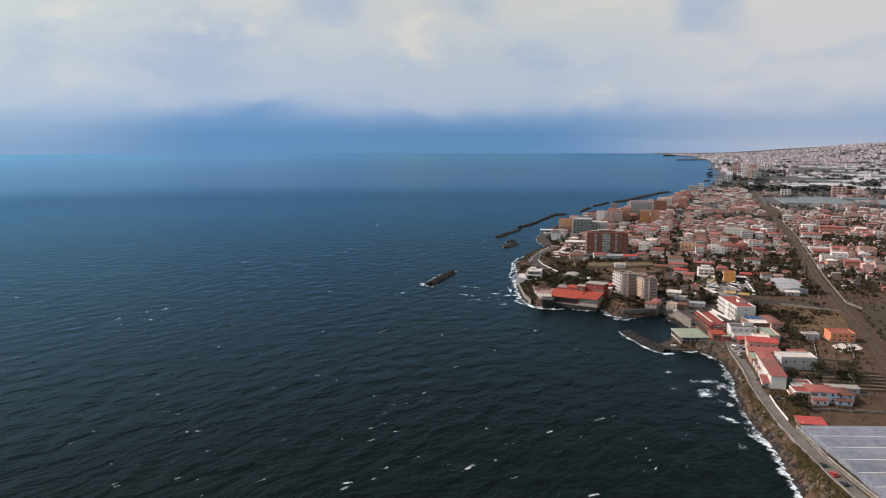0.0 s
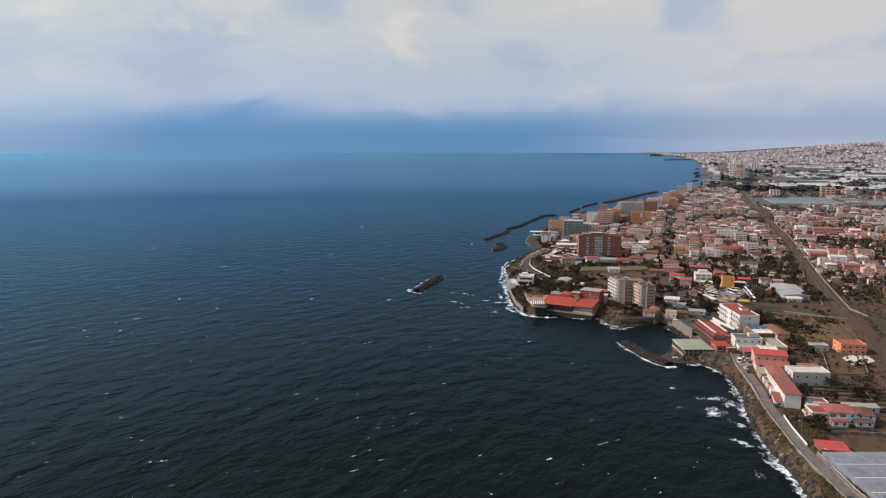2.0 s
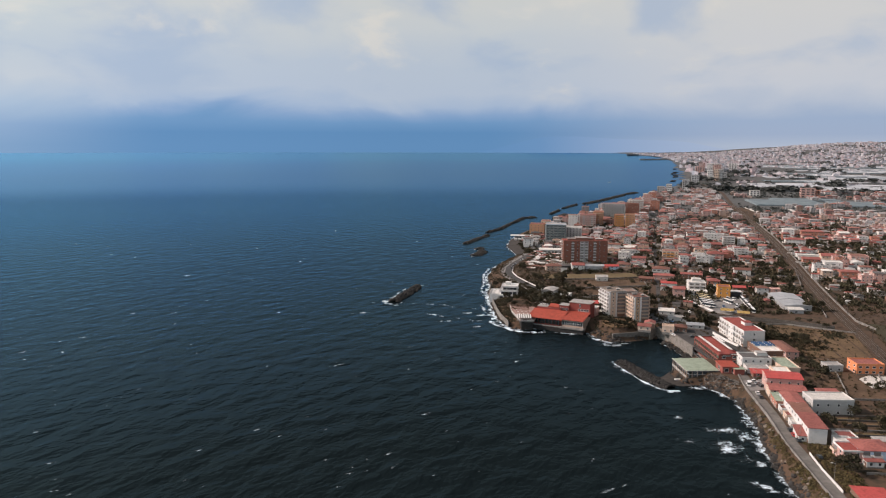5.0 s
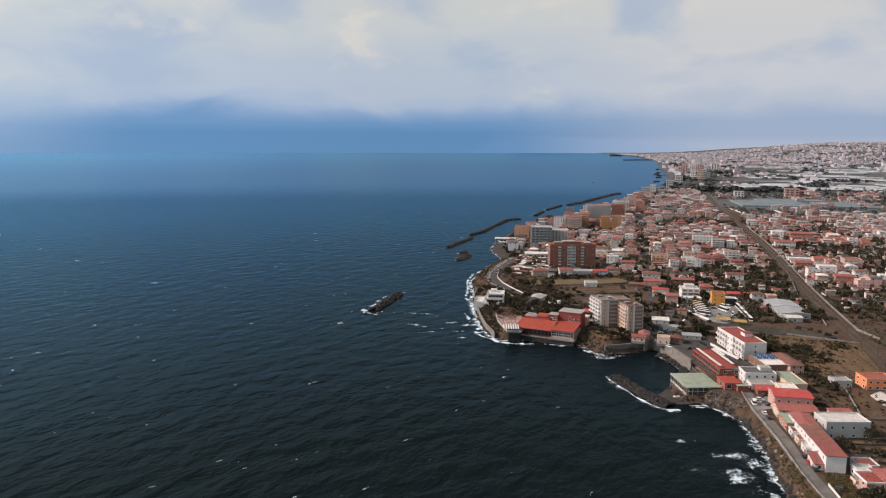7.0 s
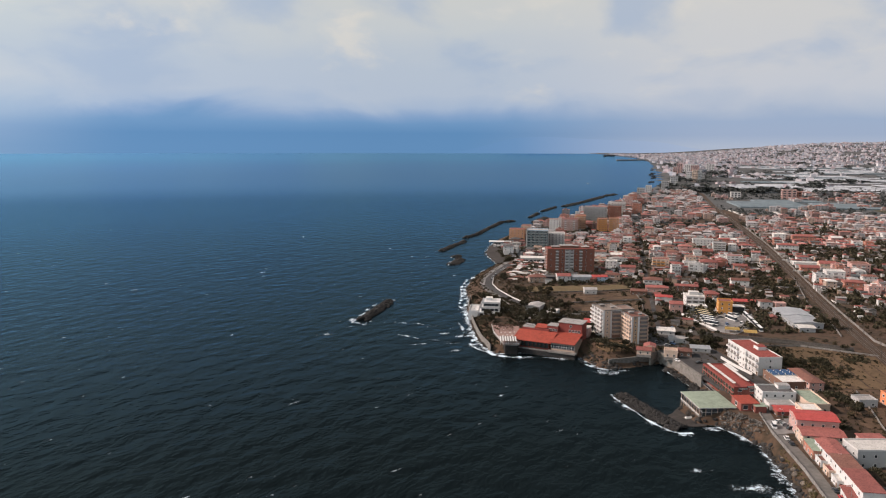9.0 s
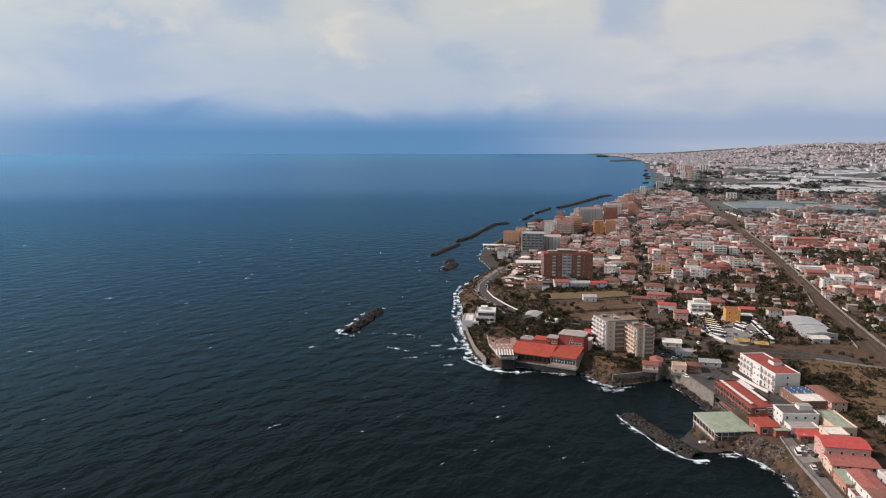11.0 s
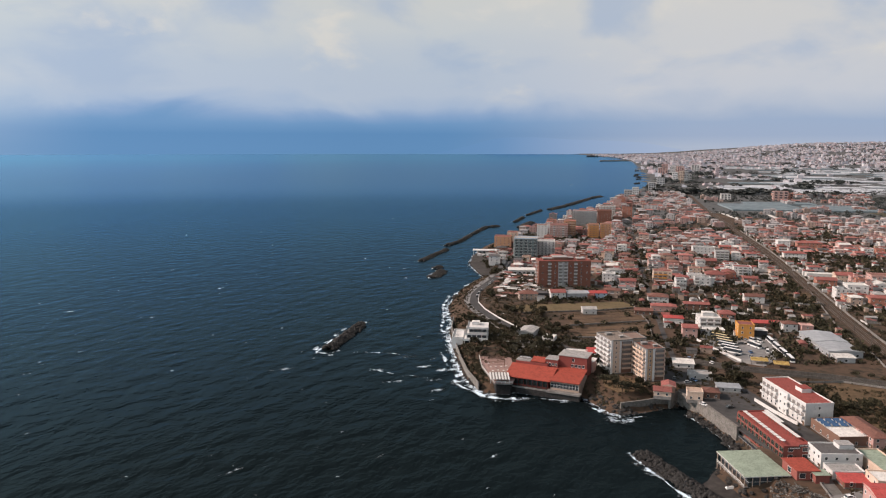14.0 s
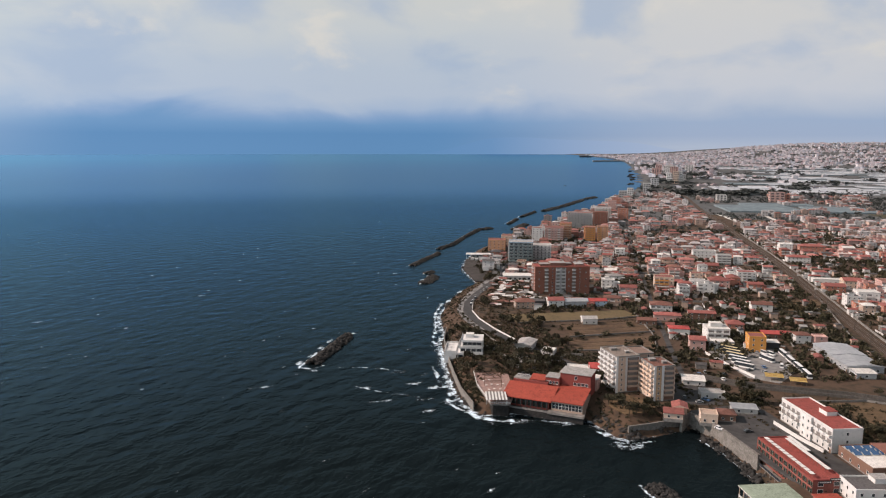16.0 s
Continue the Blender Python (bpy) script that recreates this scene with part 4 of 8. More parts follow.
# ---- the two towers above the cove ----
def tower(x, y, w, d, h, rot, wall, panel, roof, label, strips, panel_at, column_at):
    """Balconies all along the west side; on the front a plain panel with small windows, white strips and a column of balconies."""
    ob = building("apartment_tower", x, y, w, d, h, rot, wall, roof, "flat", 7.0, 7, label, "apartment building",
                  {"left": 4, "right": 2, "back": 2}, (1.3, 1.5), [("left", k) for k in range(4)] + [("right", 0)], wall, edge=concrete)
    a, wide_ = panel_at
    s = Heap()
    s.box(-wide_ / 2, wide_ / 2, -0.06, 0.1, 0.6, h)
    part("front_panel", s, panel, ob, "plain painted front panel", on_face("front", w, d, a, 0))
    for k in range(7):
        add_window(ob, 0.9, 1.3, on_face("front", w, d, a, k * h / 7 + 1.0, 0.07), True)
    a, wide_ = column_at
    # flat panel, not set back; brown gives the shade behind the balconies
    s = Heap()
    s.box(-wide_ / 2, wide_ / 2, -0.05, 0.1, 0.5, h - 0.4)
    part("recess", s, brown_paint, ob, "flat brown panel with shade painted in behind the balconies", on_face("front", w, d, a, 0))
    for k in range(1, 7):
        part("balcony", balcony_mesh(wide_ * 0.94, 1.1, beige_paint), None, ob, at=on_face("front", w, d, a, k * h / 7 + 0.1, 0.05))
    for a in strips:
        s = Heap()
        s.box(-0.65, 0.65, -0.35, 0.1, 0, h + 0.5)
        part("pilaster", s, white_paint, ob, "white vertical wall strip", on_face("front", w, d, a, 0))
    for sx, sy, sw in ((-w * 0.15, d * 0.2, 3.4), (w * 0.2, -d * 0.15, 2.2)):
        roof_box(ob, sx, sy, sw, sw * 0.8, h, 1.3, concrete, grey_roof, "roof_vent")
    for k in range(3):
        s = Heap()
        s.bar((0, 0, 0), (0, 0, 3.0), 0.05)
        for q in range(3):
            s.bar((-0.5, 0, 1.9 + q * 0.4), (0.5, 0, 1.9 + q * 0.4), 0.03)
        part("aerial", s, rail_steel, ob, at=pose(-w * 0.3 + k * 3, -d * 0.2 + k * 1.5, h + 0.1))
    return ob


tower(162.2, 629, 14, 20, 20, 6, white_paint, cream_paint, roof_stuff("dusty_roof", (0.20, 0.165, 0.14), 0), "white seven-storey apartment tower with balconies", [-6.4], (-3.6, 4.4), (3.2, 6.6))
tower(177, 611.9, 12, 16.5, 18.6, 3, cream_paint, roof_stuff("ochre_paint", (0.45, 0.30, 0.19), 0), brown_tiles, "cream seven-storey apartment tower with white strips and balconies", [-5.4, -0.9], (-3.1, 3.0), (2.7, 5.6))
ob = building("apartment_house", 177, 640, 13, 15, 17, 4, beige_paint, roof_stuff("rear_roof", (0.20, 0.14, 0.115), 0), "flat", 7.0, 6, "brown-roofed rear block between the two towers", "apartment building", {"front": 2, "left": 2}, edge=concrete)

# ---- white block with the red terrace roof, and its low annex with solar panels ----
ob = building("apartment_block", 230, 550.5, 14.2, 40, 10.8, -2, white_paint, terrace_red, "flat", 7.0, 3, "long white apartment block with a red roof terrace", "apartment building",
              {"front": 1, "left": 10, "right": 8, "back": 2}, (1.2, 1.5), [("left", k) for k in (0, 1, 2, 3, 6, 7, 8, 9)], white_paint, edge=white_paint)
roof_box(ob, 3.0, -1, 5, 6, 10.8, 2.2, white_paint, terrace_red)
for k in (4.5, 5.5):
    s = Heap()
    s.box(-2.0, 2.0, -1.1, 0.05, 0, 11.3)
    part("stair_bay", s, white_paint, ob, "plain white stair bay", on_face("left", 14.2, 40, (k + 0.5) / 10 * 40 - 20, 0))
    for q in range(3):
        add_window(ob, 1.1, 1.3, on_face("left", 14.2, 40, (k + 0.5) / 10 * 40 - 20, q * 3.6 + 1.2, 1.1), True)
ob = building("annex", 231.5, 517, 16, 23, 4.2, -4, brown_paint, pale_roof, "flat", 7.0, 1, "low brown annex with a pale flat roof", "building", {"front": 3, "left": 4})
panel = Heap()
panel.add([(-1.6, -1.0, 0.35), (1.6, -1.0, 0.35), (1.6, 1.0, 1.15), (-1.6, 1.0, 1.15)], [(0, 1, 2, 3)], 0)
panel.add([(-1.7, -1.1, 0.26), (1.7, -1.1, 0.26), (1.7, 1.1, 1.06), (-1.7, 1.1, 1.06)], [(0, 1, 2, 3), (3, 2, 1, 0)], 1)
for px_ in (-1.5, 1.5):
    panel.bar((px_, 0.9, 0), (px_, 0.9, 1.0), 0.05, 1)
    panel.bar((px_, -0.9, 0), (px_, -0.9, 0.35), 0.05, 1)
panel = panel.data("solar_panel", [panel_blue, frame_white])
for i in range(3):
    for j in range(4):
        part("solar_panel", panel, None, ob, "blue tilted solar panel", pose(-5.5 + j * 3.9, 2.2 + i * 3.0, 4.35))

# ---- red long building by the quay ----
ob = building("restaurant_building", 198.5, 518.5, 13, 42, 9.0, -3, rust_paint, terrace_red, "flat", 3.0, 3, "long dark red seaside building with a roof terrace", "building",
              {"front": 2, "right": 5, "back": 2}, (2.3, 1.7), edge=red_paint)
sash = Heap()
sash.box(-1.45, 1.45, -0.04, 0.06, 0, 2.0, 0)
for q in (-1.45, -0.04, 1.37):
    sash.box(q, q + 0.08, -0.1, -0.04, 0, 2.0, 1)
sash = sash.data("window", [dark_glazing, green_roof])
pier = Heap()
pier.box(-0.2, 0.2, -0.35, 0.05, -3, 9.0)
pier = pier.data("pier", [rust_paint])
for k in range(12):
    part("pier", pier, None, ob, at=on_face("left", 13, 42, -20.8 + k * 3.5, 0))
    for z_ in (-2.0, 1.2, 4.0, 6.6):
        part("window", sash, None, ob, at=on_face("left", 13, 42, -19.0 + k * 3.5, z_))
s = Heap()
for z_ in (0.6, 3.4, 6.2):
    s.box(-21, 21, -0.55, 0.05, z_, z_ + 0.35)
part("string_course", s, rust_paint, ob, at=on_face("left", 13, 42, 0, 0))
awn = Heap()
awn.box(-0.9, 0.9, -1.25, 1.25, 0, 0.1)
awn.bar((-0.8, 0, -1.6), (-0.8, 0, 0), 0.05, 1)
awn.bar((0.8, 0, -1.6), (0.8, 0, 0), 0.05, 1)
awn = awn.data("roof_awning", [frame_white, rail_steel])
for k in range(12):
    part("roof_awning", awn, None, ob, "white terrace awning", pose(-5.2, -17.5 + k * 3.05, 11.0))
    part("roof_awning", awn, None, ob, "white terrace awning", pose(3.6, -14 + k * 2.6, 11.0))
    if k > 5:
        part("roof_awning", awn, None, ob, "white terrace awning", pose(5.6, -12 + k * 2.6, 11.0))
for px_, z_ in ((-1.5, 8.1), (3.0, 9.2)):
    s = Heap()
    s.box(-2.6, 2.6, -0.25, 0, 0, 1.0)
    for q in range(7):
        s.box(-2.2 + q * 0.65, -1.75 + q * 0.65, -0.3, -0.25, 0.3, 0.75, 1)
    part("sign", s, [dark_paint, frame_white], ob, "dark sign with pale bars", on_face("front", 13, 42, px_, z_))
s = Heap()
for k in range(9):
    s.bar((-9.6, -12 + k * 4, -3), (-9.6, -12 + k * 4, 1.3), 0.12)
s.box(-9.8, -6.5, -14, 20, 0.0, 0.25)
s.box(-9.75, -9.65, -14, 20, 0.3, 1.3, 1)
part("terrace", s, [concrete, glass], ob, "narrow seaside deck with glass rail")

# ---- green-roofed boat hall on the shore ----
ob = thing("boat_hall", 174.5, 493.5, 1.1, -2, "glazed boat hall with a flat pale green roof", "hall")
TAKEN.append((174, 492, 16))
s = Heap()
s.box(-9.9, 9.9, -12.7, 12.7, 6.5, 6.85, 1, 0)
s.add([(-9.6, -12.4, 6.85), (9.6, -12.4, 6.85), (9.6, 12.4, 6.85), (-9.6, 12.4, 6.85), (-6, 0, 7.3), (6, 0, 7.3)], [(0, 1, 5, 4), (1, 2, 5), (2, 3, 4, 5), (3, 0, 4)])
part("roof", s, [green_roof, pale_roof], ob, "pale green metal roof")
s = Heap()
s.box(-9.8, 9.2, -12.2, 12.2, 1.9, 2.2)
part("deck", s, concrete, ob)
s = Heap()
s.box(-7.9, 9.3, -12.0, 12.2, -2.5, 6.5)
part("wall", s, dark_glazing, ob, "dark glazed hall wall")
post = Heap()
post.box(-0.13, 0.13, -0.13, 0.13, -3.0, 6.5)
post = post.data("post", [beige_paint])
for k in range(8):
    part("post", post, None, ob, at=pose(-9.5, -11.9 + k * 3.4, 0))
for k in range(6):
    part("post", post, None, ob, at=pose(-6.2 + k * 3.1, -12.2, 0))
sash = Heap()
sash.box(-1.4, 1.4, -0.05, 0.04, 2.4, 6.3)
sash = sash.data("window", [glass])
for face_, w_ in (("left", 24.0), ("front", 17.0)):
    s = Heap()
    s.box(-w_ / 2, w_ / 2, -0.12, 0.02, 4.2, 4.4)
    part("transom", s, grey_roof, ob, at=on_face(face_, 17.0 if face_ == "front" else 15.8, 24.0, 0.4, 0))
for k in range(7):
    part("window", sash, None, ob, at=on_face("left", 15.8, 24, -9.9 + k * 3.4, 0, 0.0))
for k in range(5):
    part("window", sash, None, ob, at=on_face("front", 17, 24.0, -4.6 + k * 3.1, 0, 0.0))
s = Heap()
for k in range(13):
    s.bar((-9.7, -12 + k * 2, 2.2), (-9.7, -12 + k * 2, 3.2), 0.05)
s.bar((-9.7, -12.2, 3.2), (-9.7, 12.2, 3.2), 0.09)
s.bar((-9.7, -12.2, 2.7), (-9.7, 12.2, 2.7), 0.05)
part("railing", s, frame_white, ob, "white deck railing")
building("annex", 189.6, 483.5, 9, 12, 7.8, -5, rust_paint, hall_roof_red, "slab", 3.0, 2, "red flat-roofed annex of the boat hall", "annex", {"front": 2, "left": 1}, (2.6, 2.2))
building("kiosk", 193.4, 476.6, 5.6, 5, 5.0, -6, rust_paint, green_roof, "slab", 5.3, 1, "small red kiosk with a pale green roof", "kiosk", {"front": 1, "left": 1})
for bx_, by_, bz_, ba_ in ((161.8, 487, 0.5, 5), (184.5, 470, 4.6, -20), (180.5, 474, 3.2, 35)):
    ob = thing("dinghy", bx_, by_, bz_, ba_, "small white upturned dinghy on the shore", "boat", "dinghies by the boat hall")
    s = Heap()
    s.add([(-2.3, -0.8, 0), (1.2, -0.85, 0), (2.6, 0, 0.1), (1.2, 0.85, 0), (-2.3, 0.8, 0), (-2.1, -0.45, 0.75), (1.0, -0.4, 0.8), (2.0, 0, 0.6), (1.0, 0.4, 0.8), (-2.1, 0.45, 0.75)],
          [(0, 1, 6, 5), (1, 2, 7, 6), (2, 3, 8, 7), (3, 4, 9, 8), (4, 0, 5, 9), (5, 6, 7, 8, 9)])
    part("hull", s, frame_white, ob)
    s = Heap()
    s.box(-2.0, 1.6, -0.05, 0.05, 0.7, 0.92)
    part("keel", s, grey_paint, ob)

# ---- houses between the shore road and the railway ----
ob = building("house", 209.5, 490.5, 17, 12, 6.5, -9, white_paint, dark_roof, "flat", 7, 2, "white flat-roofed house with a dark roof deck", "house")
roof_box(ob, 4.5, 2.2, 6, 5, 6.5, 2.0, white_paint, grey_roof)
building("porch", 206, 479.5, 13, 8, 3.2, -9, white_paint, grey_roof, "flat", 7, 1, "low white front wing with a roof deck", "porch", {"front": 3, "left": 2})
building("shed", 204.5, 471.5, 10, 7, 2.5, -10, rust_paint, bright_red_roof, "mono", 7.2, 1, "small shed with a bright red roof", "shed", {"front": 2}, pitch=0.12)
ob = building("house", 224, 482, 10, 22, 4.5, -8, cream_paint, green_roof, "flat", 7, 1, "low cream house with pale green roof", "house")
building("house", 241, 514, 8, 26, 5.4, -6, pink_paint, brown_tiles, "hip", 7, 2, "pink terraced house with a brown tiled roof", "house", balconies=[("left", 0), ("left", 2), ("left", 4)], balcony_mat=white_paint)
ob = building("house", 205, 449, 18, 13, 8.0, -16, pink_paint, bright_red_roof, "gable", 7, 2, "pink house with a broad bright red roof", "house", pitch=0.15)
building("house", 201, 437, 18, 11, 5.0, -16, cream_paint, red_tiles, "gable", 7, 2, "lower cream house with red roof", "house", pitch=0.15)
building("house", 213, 466, 9, 10, 5.6, -12, cream_paint, pale_roof, "flat", 7, 2, "cream house with a pale roof terrace", "house")
building("house", 191.5, 425, 6.5, 13, 4.2, -15, orange_paint, green_roof, "slab", 7, 1, "peach-coloured house with a green awning roof", "house", pitch=0.15)
ob = building("house", 184.8, 385.0, 7.8, 19, 7.6, -14, white_paint, red_tiles, "mono", 7, 2, "tall white house with a red roof", "house", {"front": 0, "left": 3, "right": 2}, pitch=0.02)
building("house", 189.4, 402, 7.8, 15, 7.0, -14, white_paint, brown_tiles, "mono", 7, 2, "white house with a weathered brown roof", "house", {"front": 0, "left": 3, "right": 2}, pitch=0.02)
building("house", 193.6, 417.5, 8.2, 16.5, 6.6, -14, white_paint, red_tiles, "gable", 7, 2, "white house with a red tiled roof", "house", {"front": 0, "left": 3, "right": 2}, pitch=0.15)
for k in range(4):
    building("porch", 183.0 + k * 2.3, 397 + k * 9.0, 3.0, 6.5, 2.6, -14, (white_paint, cream_paint)[k % 2], (pale_roof, red_tiles, brown_tiles, pale_roof)[k], "flat", 7, 1, "low white front terrace of a road house", "porch", {"left": 1, "front": 1}, group="front terraces along the road")
building("porch", 178.4, 383, 3.6, 9, 3.0, -14, white_paint, red_tiles, "mono", 7, 1, "white porch with a red tiled roof", "porch", {"front": 1, "left": 2})
# walls set grey instead of white to carry the front's shade
building("house", 210.5, 415, 20, 12, 7.8, -6, grey_paint, pale_roof, "flat", 7, 2, "two-storey box house in shade-grey paint with a pale flat roof", "house", {"front": 4, "left": 2, "right": 2, "back": 3}, edge=white_paint)
building("house", 216, 424, 10, 7, 7.2, -6, pink_paint, red_tiles, "mono", 7, 2, "pink house with a red lean-to roof", "house", pitch=0.1)
building("house", 197, 361, 13, 12, 5.8, -8, blue_paint, red_tiles, "hip", 7, 2, "pale blue house with a red tiled roof", "house", pitch=0.2, balconies=[("front", 0), ("front", 1)], balcony_mat=white_paint)
building("house", 207.5, 360, 9, 12, 4.6, -8, blue_paint, brown_tiles, "hip", 7, 2, "pale blue house with a brown tiled roof", "house", pitch=0.2)
building("house", 187, 361, 8, 10, 5.2, -8, pink_paint, terrace_red, "flat", 7, 2, "pink house with a red roof terrace and white parapet", "house", balconies=[("front", 0), ("left", 0)], balcony_mat=cream_paint, edge=white_paint)
building("porch", 193.5, 353.6, 7, 4.5, 2.8, -8, white_paint, red_tiles, "mono", 7, 1, "white front annex with a red lean-to roof", "porch", {"front": 2, "left": 1}, pitch=0.12)
building("porch", 205, 352.8, 8, 4, 2.6, -8, blue_paint, brown_tiles, "mono", 7, 1, "pale blue front annex with a brown roof", "porch", {"front": 2, "left": 1}, pitch=0.12)
building("house", 192, 372, 7, 7, 3.6, -8, white_paint, pale_roof, "flat", 7, 1, "small white house with a pale roof terrace", "house")
building("house", 196.5, 378, 8, 8, 3.4, -8, white_paint, red_tiles, "flat", 7, 1, "small white house with a red terrace roof", "house")
building("shed", 215, 372, 16, 5, 3.0, -8, grey_paint, grey_roof, "mono", 7, 1, "long low grey garden shed", "shed", {"front": 3}, pitch=0.1)
building("shed", 174.5, 325.5, 11.5, 10, 2.3, -12, brown_paint, bright_red_roof, "slab", 7, 1, "low shed with a bright red roof", "shed", {"front": 2})
building("house", 271, 477, 15.5, 12.5, 6.0, -8, bright_orange_paint, orange_tiles, "flat", 7, 2, "bright orange house with a red flat roof", "house", {"front": 4, "left": 2}, (1.9, 1.3))
building("shed", 253, 481, 9.5, 8, 3.6, -6, grey_paint, grey_roof, "flat", 7, 1, "small grey concrete shed", "shed", {"front": 2})
building("house", 186.8, 573, 8, 7, 4.5, -20, cream_paint, beige_paint, "flat", 7.1, 1, "small cream-yellow house with a flat roof", "house", edge=cream_paint)
building("house", 197, 575, 8, 8, 3.6, -18, brown_paint, brown_tiles, "hip", 7.1, 1, "small house with a brown tiled roof", "house")
building("shed", 211, 583, 12, 7, 2.8, -18, grey_paint, metal_sheet, "mono", 7.1, 1, "low shed with a sheet metal roof", "shed", {"front": 2}, pitch=0.08)
building("house", 172, 580, 9, 6, 3.2, -22, cream_paint, orange_tiles, "mono", 7, 1, "little house with an orange tiled roof", "house", {"front": 2, "left": 2}, pitch=0.2)
building("house", 178, 586, 7, 8, 4.0, -22, beige_paint, red_tiles, "gable", 7, 1, "little house with a red tiled roof", "house", {"front": 1, "left": 2})
building("shed", 206, 606, 13, 8, 3.0, -16, grey_paint, grey_roof, "flat", 7, 1, "grey flat-roofed garage beside the forecourt", "shed", {"front": 2})
building("shed", 206, 628, 12, 9, 3.2, -20, white_paint, pale_roof, "mono", 7, 1, "whitish shed with a pale roof", "shed", {"front": 2}, pitch=0.1)

# ---- the bus depot and the long shed ----
TAKEN += [(262, 655, 21), (284, 672, 16), (247, 640, 14), (268, 628, 10)]
building("house", 279, 688, 10.5, 12, 10.2, -18, yellow_paint, orange_tiles, "flat", 7, 3, "bright yellow three-storey corner house", "house", {"front": 2, "left": 2})
ob = building("house", 266, 716, 15, 15, 9.0, -14, white_paint, pale_roof, "flat", 7, 3, "white modern three-storey house", "house", balconies=[("front", 0), ("front", 1), ("front", 2)], balcony_mat=white_paint)
roof_box(ob, 0, 3, 8, 6, 9.0, 2.6, white_paint, pale_roof)
building("house", 262, 700, 14, 9, 3.6, -14, white_paint, pale_roof, "flat", 7, 1, "low white wing with a flat roof", "house")
building("shed", 291, 692, 11, 9, 4.6, -18, dark_paint, pale_roof, "slab", 7, 1, "dark shed with a white flat roof", "shed", {"left": 2})
building("shed", 310, 716, 17, 8, 3.4, -16, brown_paint, bright_red_roof, "mono", 7, 1, "low shed with a red sheet roof", "shed", {"front": 3}, pitch=0.12)
building("house", 331, 697, 8, 8, 5.4, -14, pink_paint, pink_paint, "flat", 7, 2, "plain brown-pink house with a flat roof", "house", {"front": 1, "left": 1})
building("house", 321, 702, 10, 9, 6.0, -14, white_paint, brown_tiles, "hip", 7, 2, "whitish painted house with a brown roof", "house")
for i, (cx_, cy_, wd_) in enumerate([(256, 629, 10), (265, 620, 9)]):
    ob = thing("carport", cx_, cy_, 7, -24, "long carport with a yellow corrugated roof", "carport", "carports of the bus depot")
    TAKEN.append((cx_, cy_, 7))
    s = Heap()
    s.add([(-wd_ / 2, -2.6, 2.6), (wd_ / 2, -2.6, 2.6), (wd_ / 2, 2.6, 3.3), (-wd_ / 2, 2.6, 3.3)], [(0, 1, 2, 3), (3, 2, 1, 0)])
    s.box(-wd_ / 2, wd_ / 2, -2.65, -2.55, 2.35, 2.65)
    part("roof", s, roof_stuff("carport_roof", (0.62, 0.45, 0.17), 0), ob, "yellow corrugated roof")
    for k in range(4):
        s = Heap()
        s.bar((0, -2.4, 0), (0, -2.4, 2.6), 0.08)
        s.bar((0, 2.4, 0), (0, 2.4, 3.2), 0.08)
        part("post", s, rail_steel, ob, at=pose(-wd_ / 2 + 0.4 + k * (wd_ - 0.8) / 3, 0, 0))
for i, (cy_, ln_, hh_) in enumerate([(668, 26, 4.6), (645, 24, 4.2)]):
    ob = building("warehouse", 324.5 - i * 5.0, cy_, 21, ln_, hh_, -12, metal_sheet, metal_sheet, "gable", 7, 1, "long grey-blue metal warehouse with a low pitched roof", "warehouse",
                  {"front": 3, "left": 4}, (1.8, 1.4), group="sheds of the depot", pitch=0.10, over=0.6)
building("warehouse", 311, 628, 11, 10, 3.4, -12, metal_sheet, pale_roof, "gable", 7, 1, "small grey metal shed at the warehouse", "warehouse", {"front": 1, "left": 2}, (1.8, 1.4), group="sheds of the depot", pitch=0.12)

# ---- villa on the headland ----
ob = thing("villa", 91, 708, 5.0, -12, "white stepped seaside villa with long terraces", "villa")
TAKEN.append((91, 708, 14))
for k, (x0, x1, y0, y1) in enumerate(((-9, 8, -12, 12), (-7.5, 8, -9.5, 12), (-6, 8, -7, 12))):
    z0 = k * 3.5
    s = Heap()
    s.box(x0 + 0.7, x1 - 0.7, y0 + 0.9, y1 - 0.7, z0 - (1.5 if k == 0 else 0), z0 + 3.0)
    part("wall", s, white_paint, ob)
    s = Heap()
    s.box(x0 - 0.5, x1, y0, y1, z0 + 3.0, z0 + 3.5, 0)
    s.box(x0 - 0.5, x1, y0, y0 + 0.15, z0 + 3.5, z0 + 4.3, 0)
    s.box(x0 - 0.5, x0 - 0.35, y0 + 0.15, y1, z0 + 3.5, z0 + 4.3, 0)
    part("terrace_slab", s, white_paint, ob)
    for q in range(4):
        add_window(ob, 3.2, 2.2, pose(x0 + 2.6 + q * (x1 - x0 - 5.2) / 3, y0 + 0.9, z0 + 0.7), True)
        add_window(ob, 3.2, 2.2, pose(x0 + 0.7, y0 + 3 + q * (y1 - y0 - 5) / 3, z0 + 0.7, 0, 0, -90), True)
roof_box(ob, -1, 5, 5, 5, 10.5, 2.2, white_paint, pale_roof)
s = Heap()
s.box(-17, -9.4, -9, 14, -3.5, 3.6, 0)
for x0, x1, y0, y1 in ((-17, -16.7, -9, 14), (-17, -9.4, -9, -8.7), (-17, -9.4, 13.7, 14)):
    s.box(x0, x1, y0, y1, 3.6, 4.6, 0)
part("sea_terrace", s, white_paint, ob, "broad white terrace above the sea wall")
s = Heap()
for k in range(5):
    s.box(-15.5, -12.5, -6 + k * 3.6, -5 + k * 3.6, 3.6, 4.1)
part("bench", s, white_paint, ob)
s = Heap()
s.box(-13, 9, 12.2, 26, -1.5, 1.6)
part("forecourt", s, concrete, ob, "pale paved forecourt")

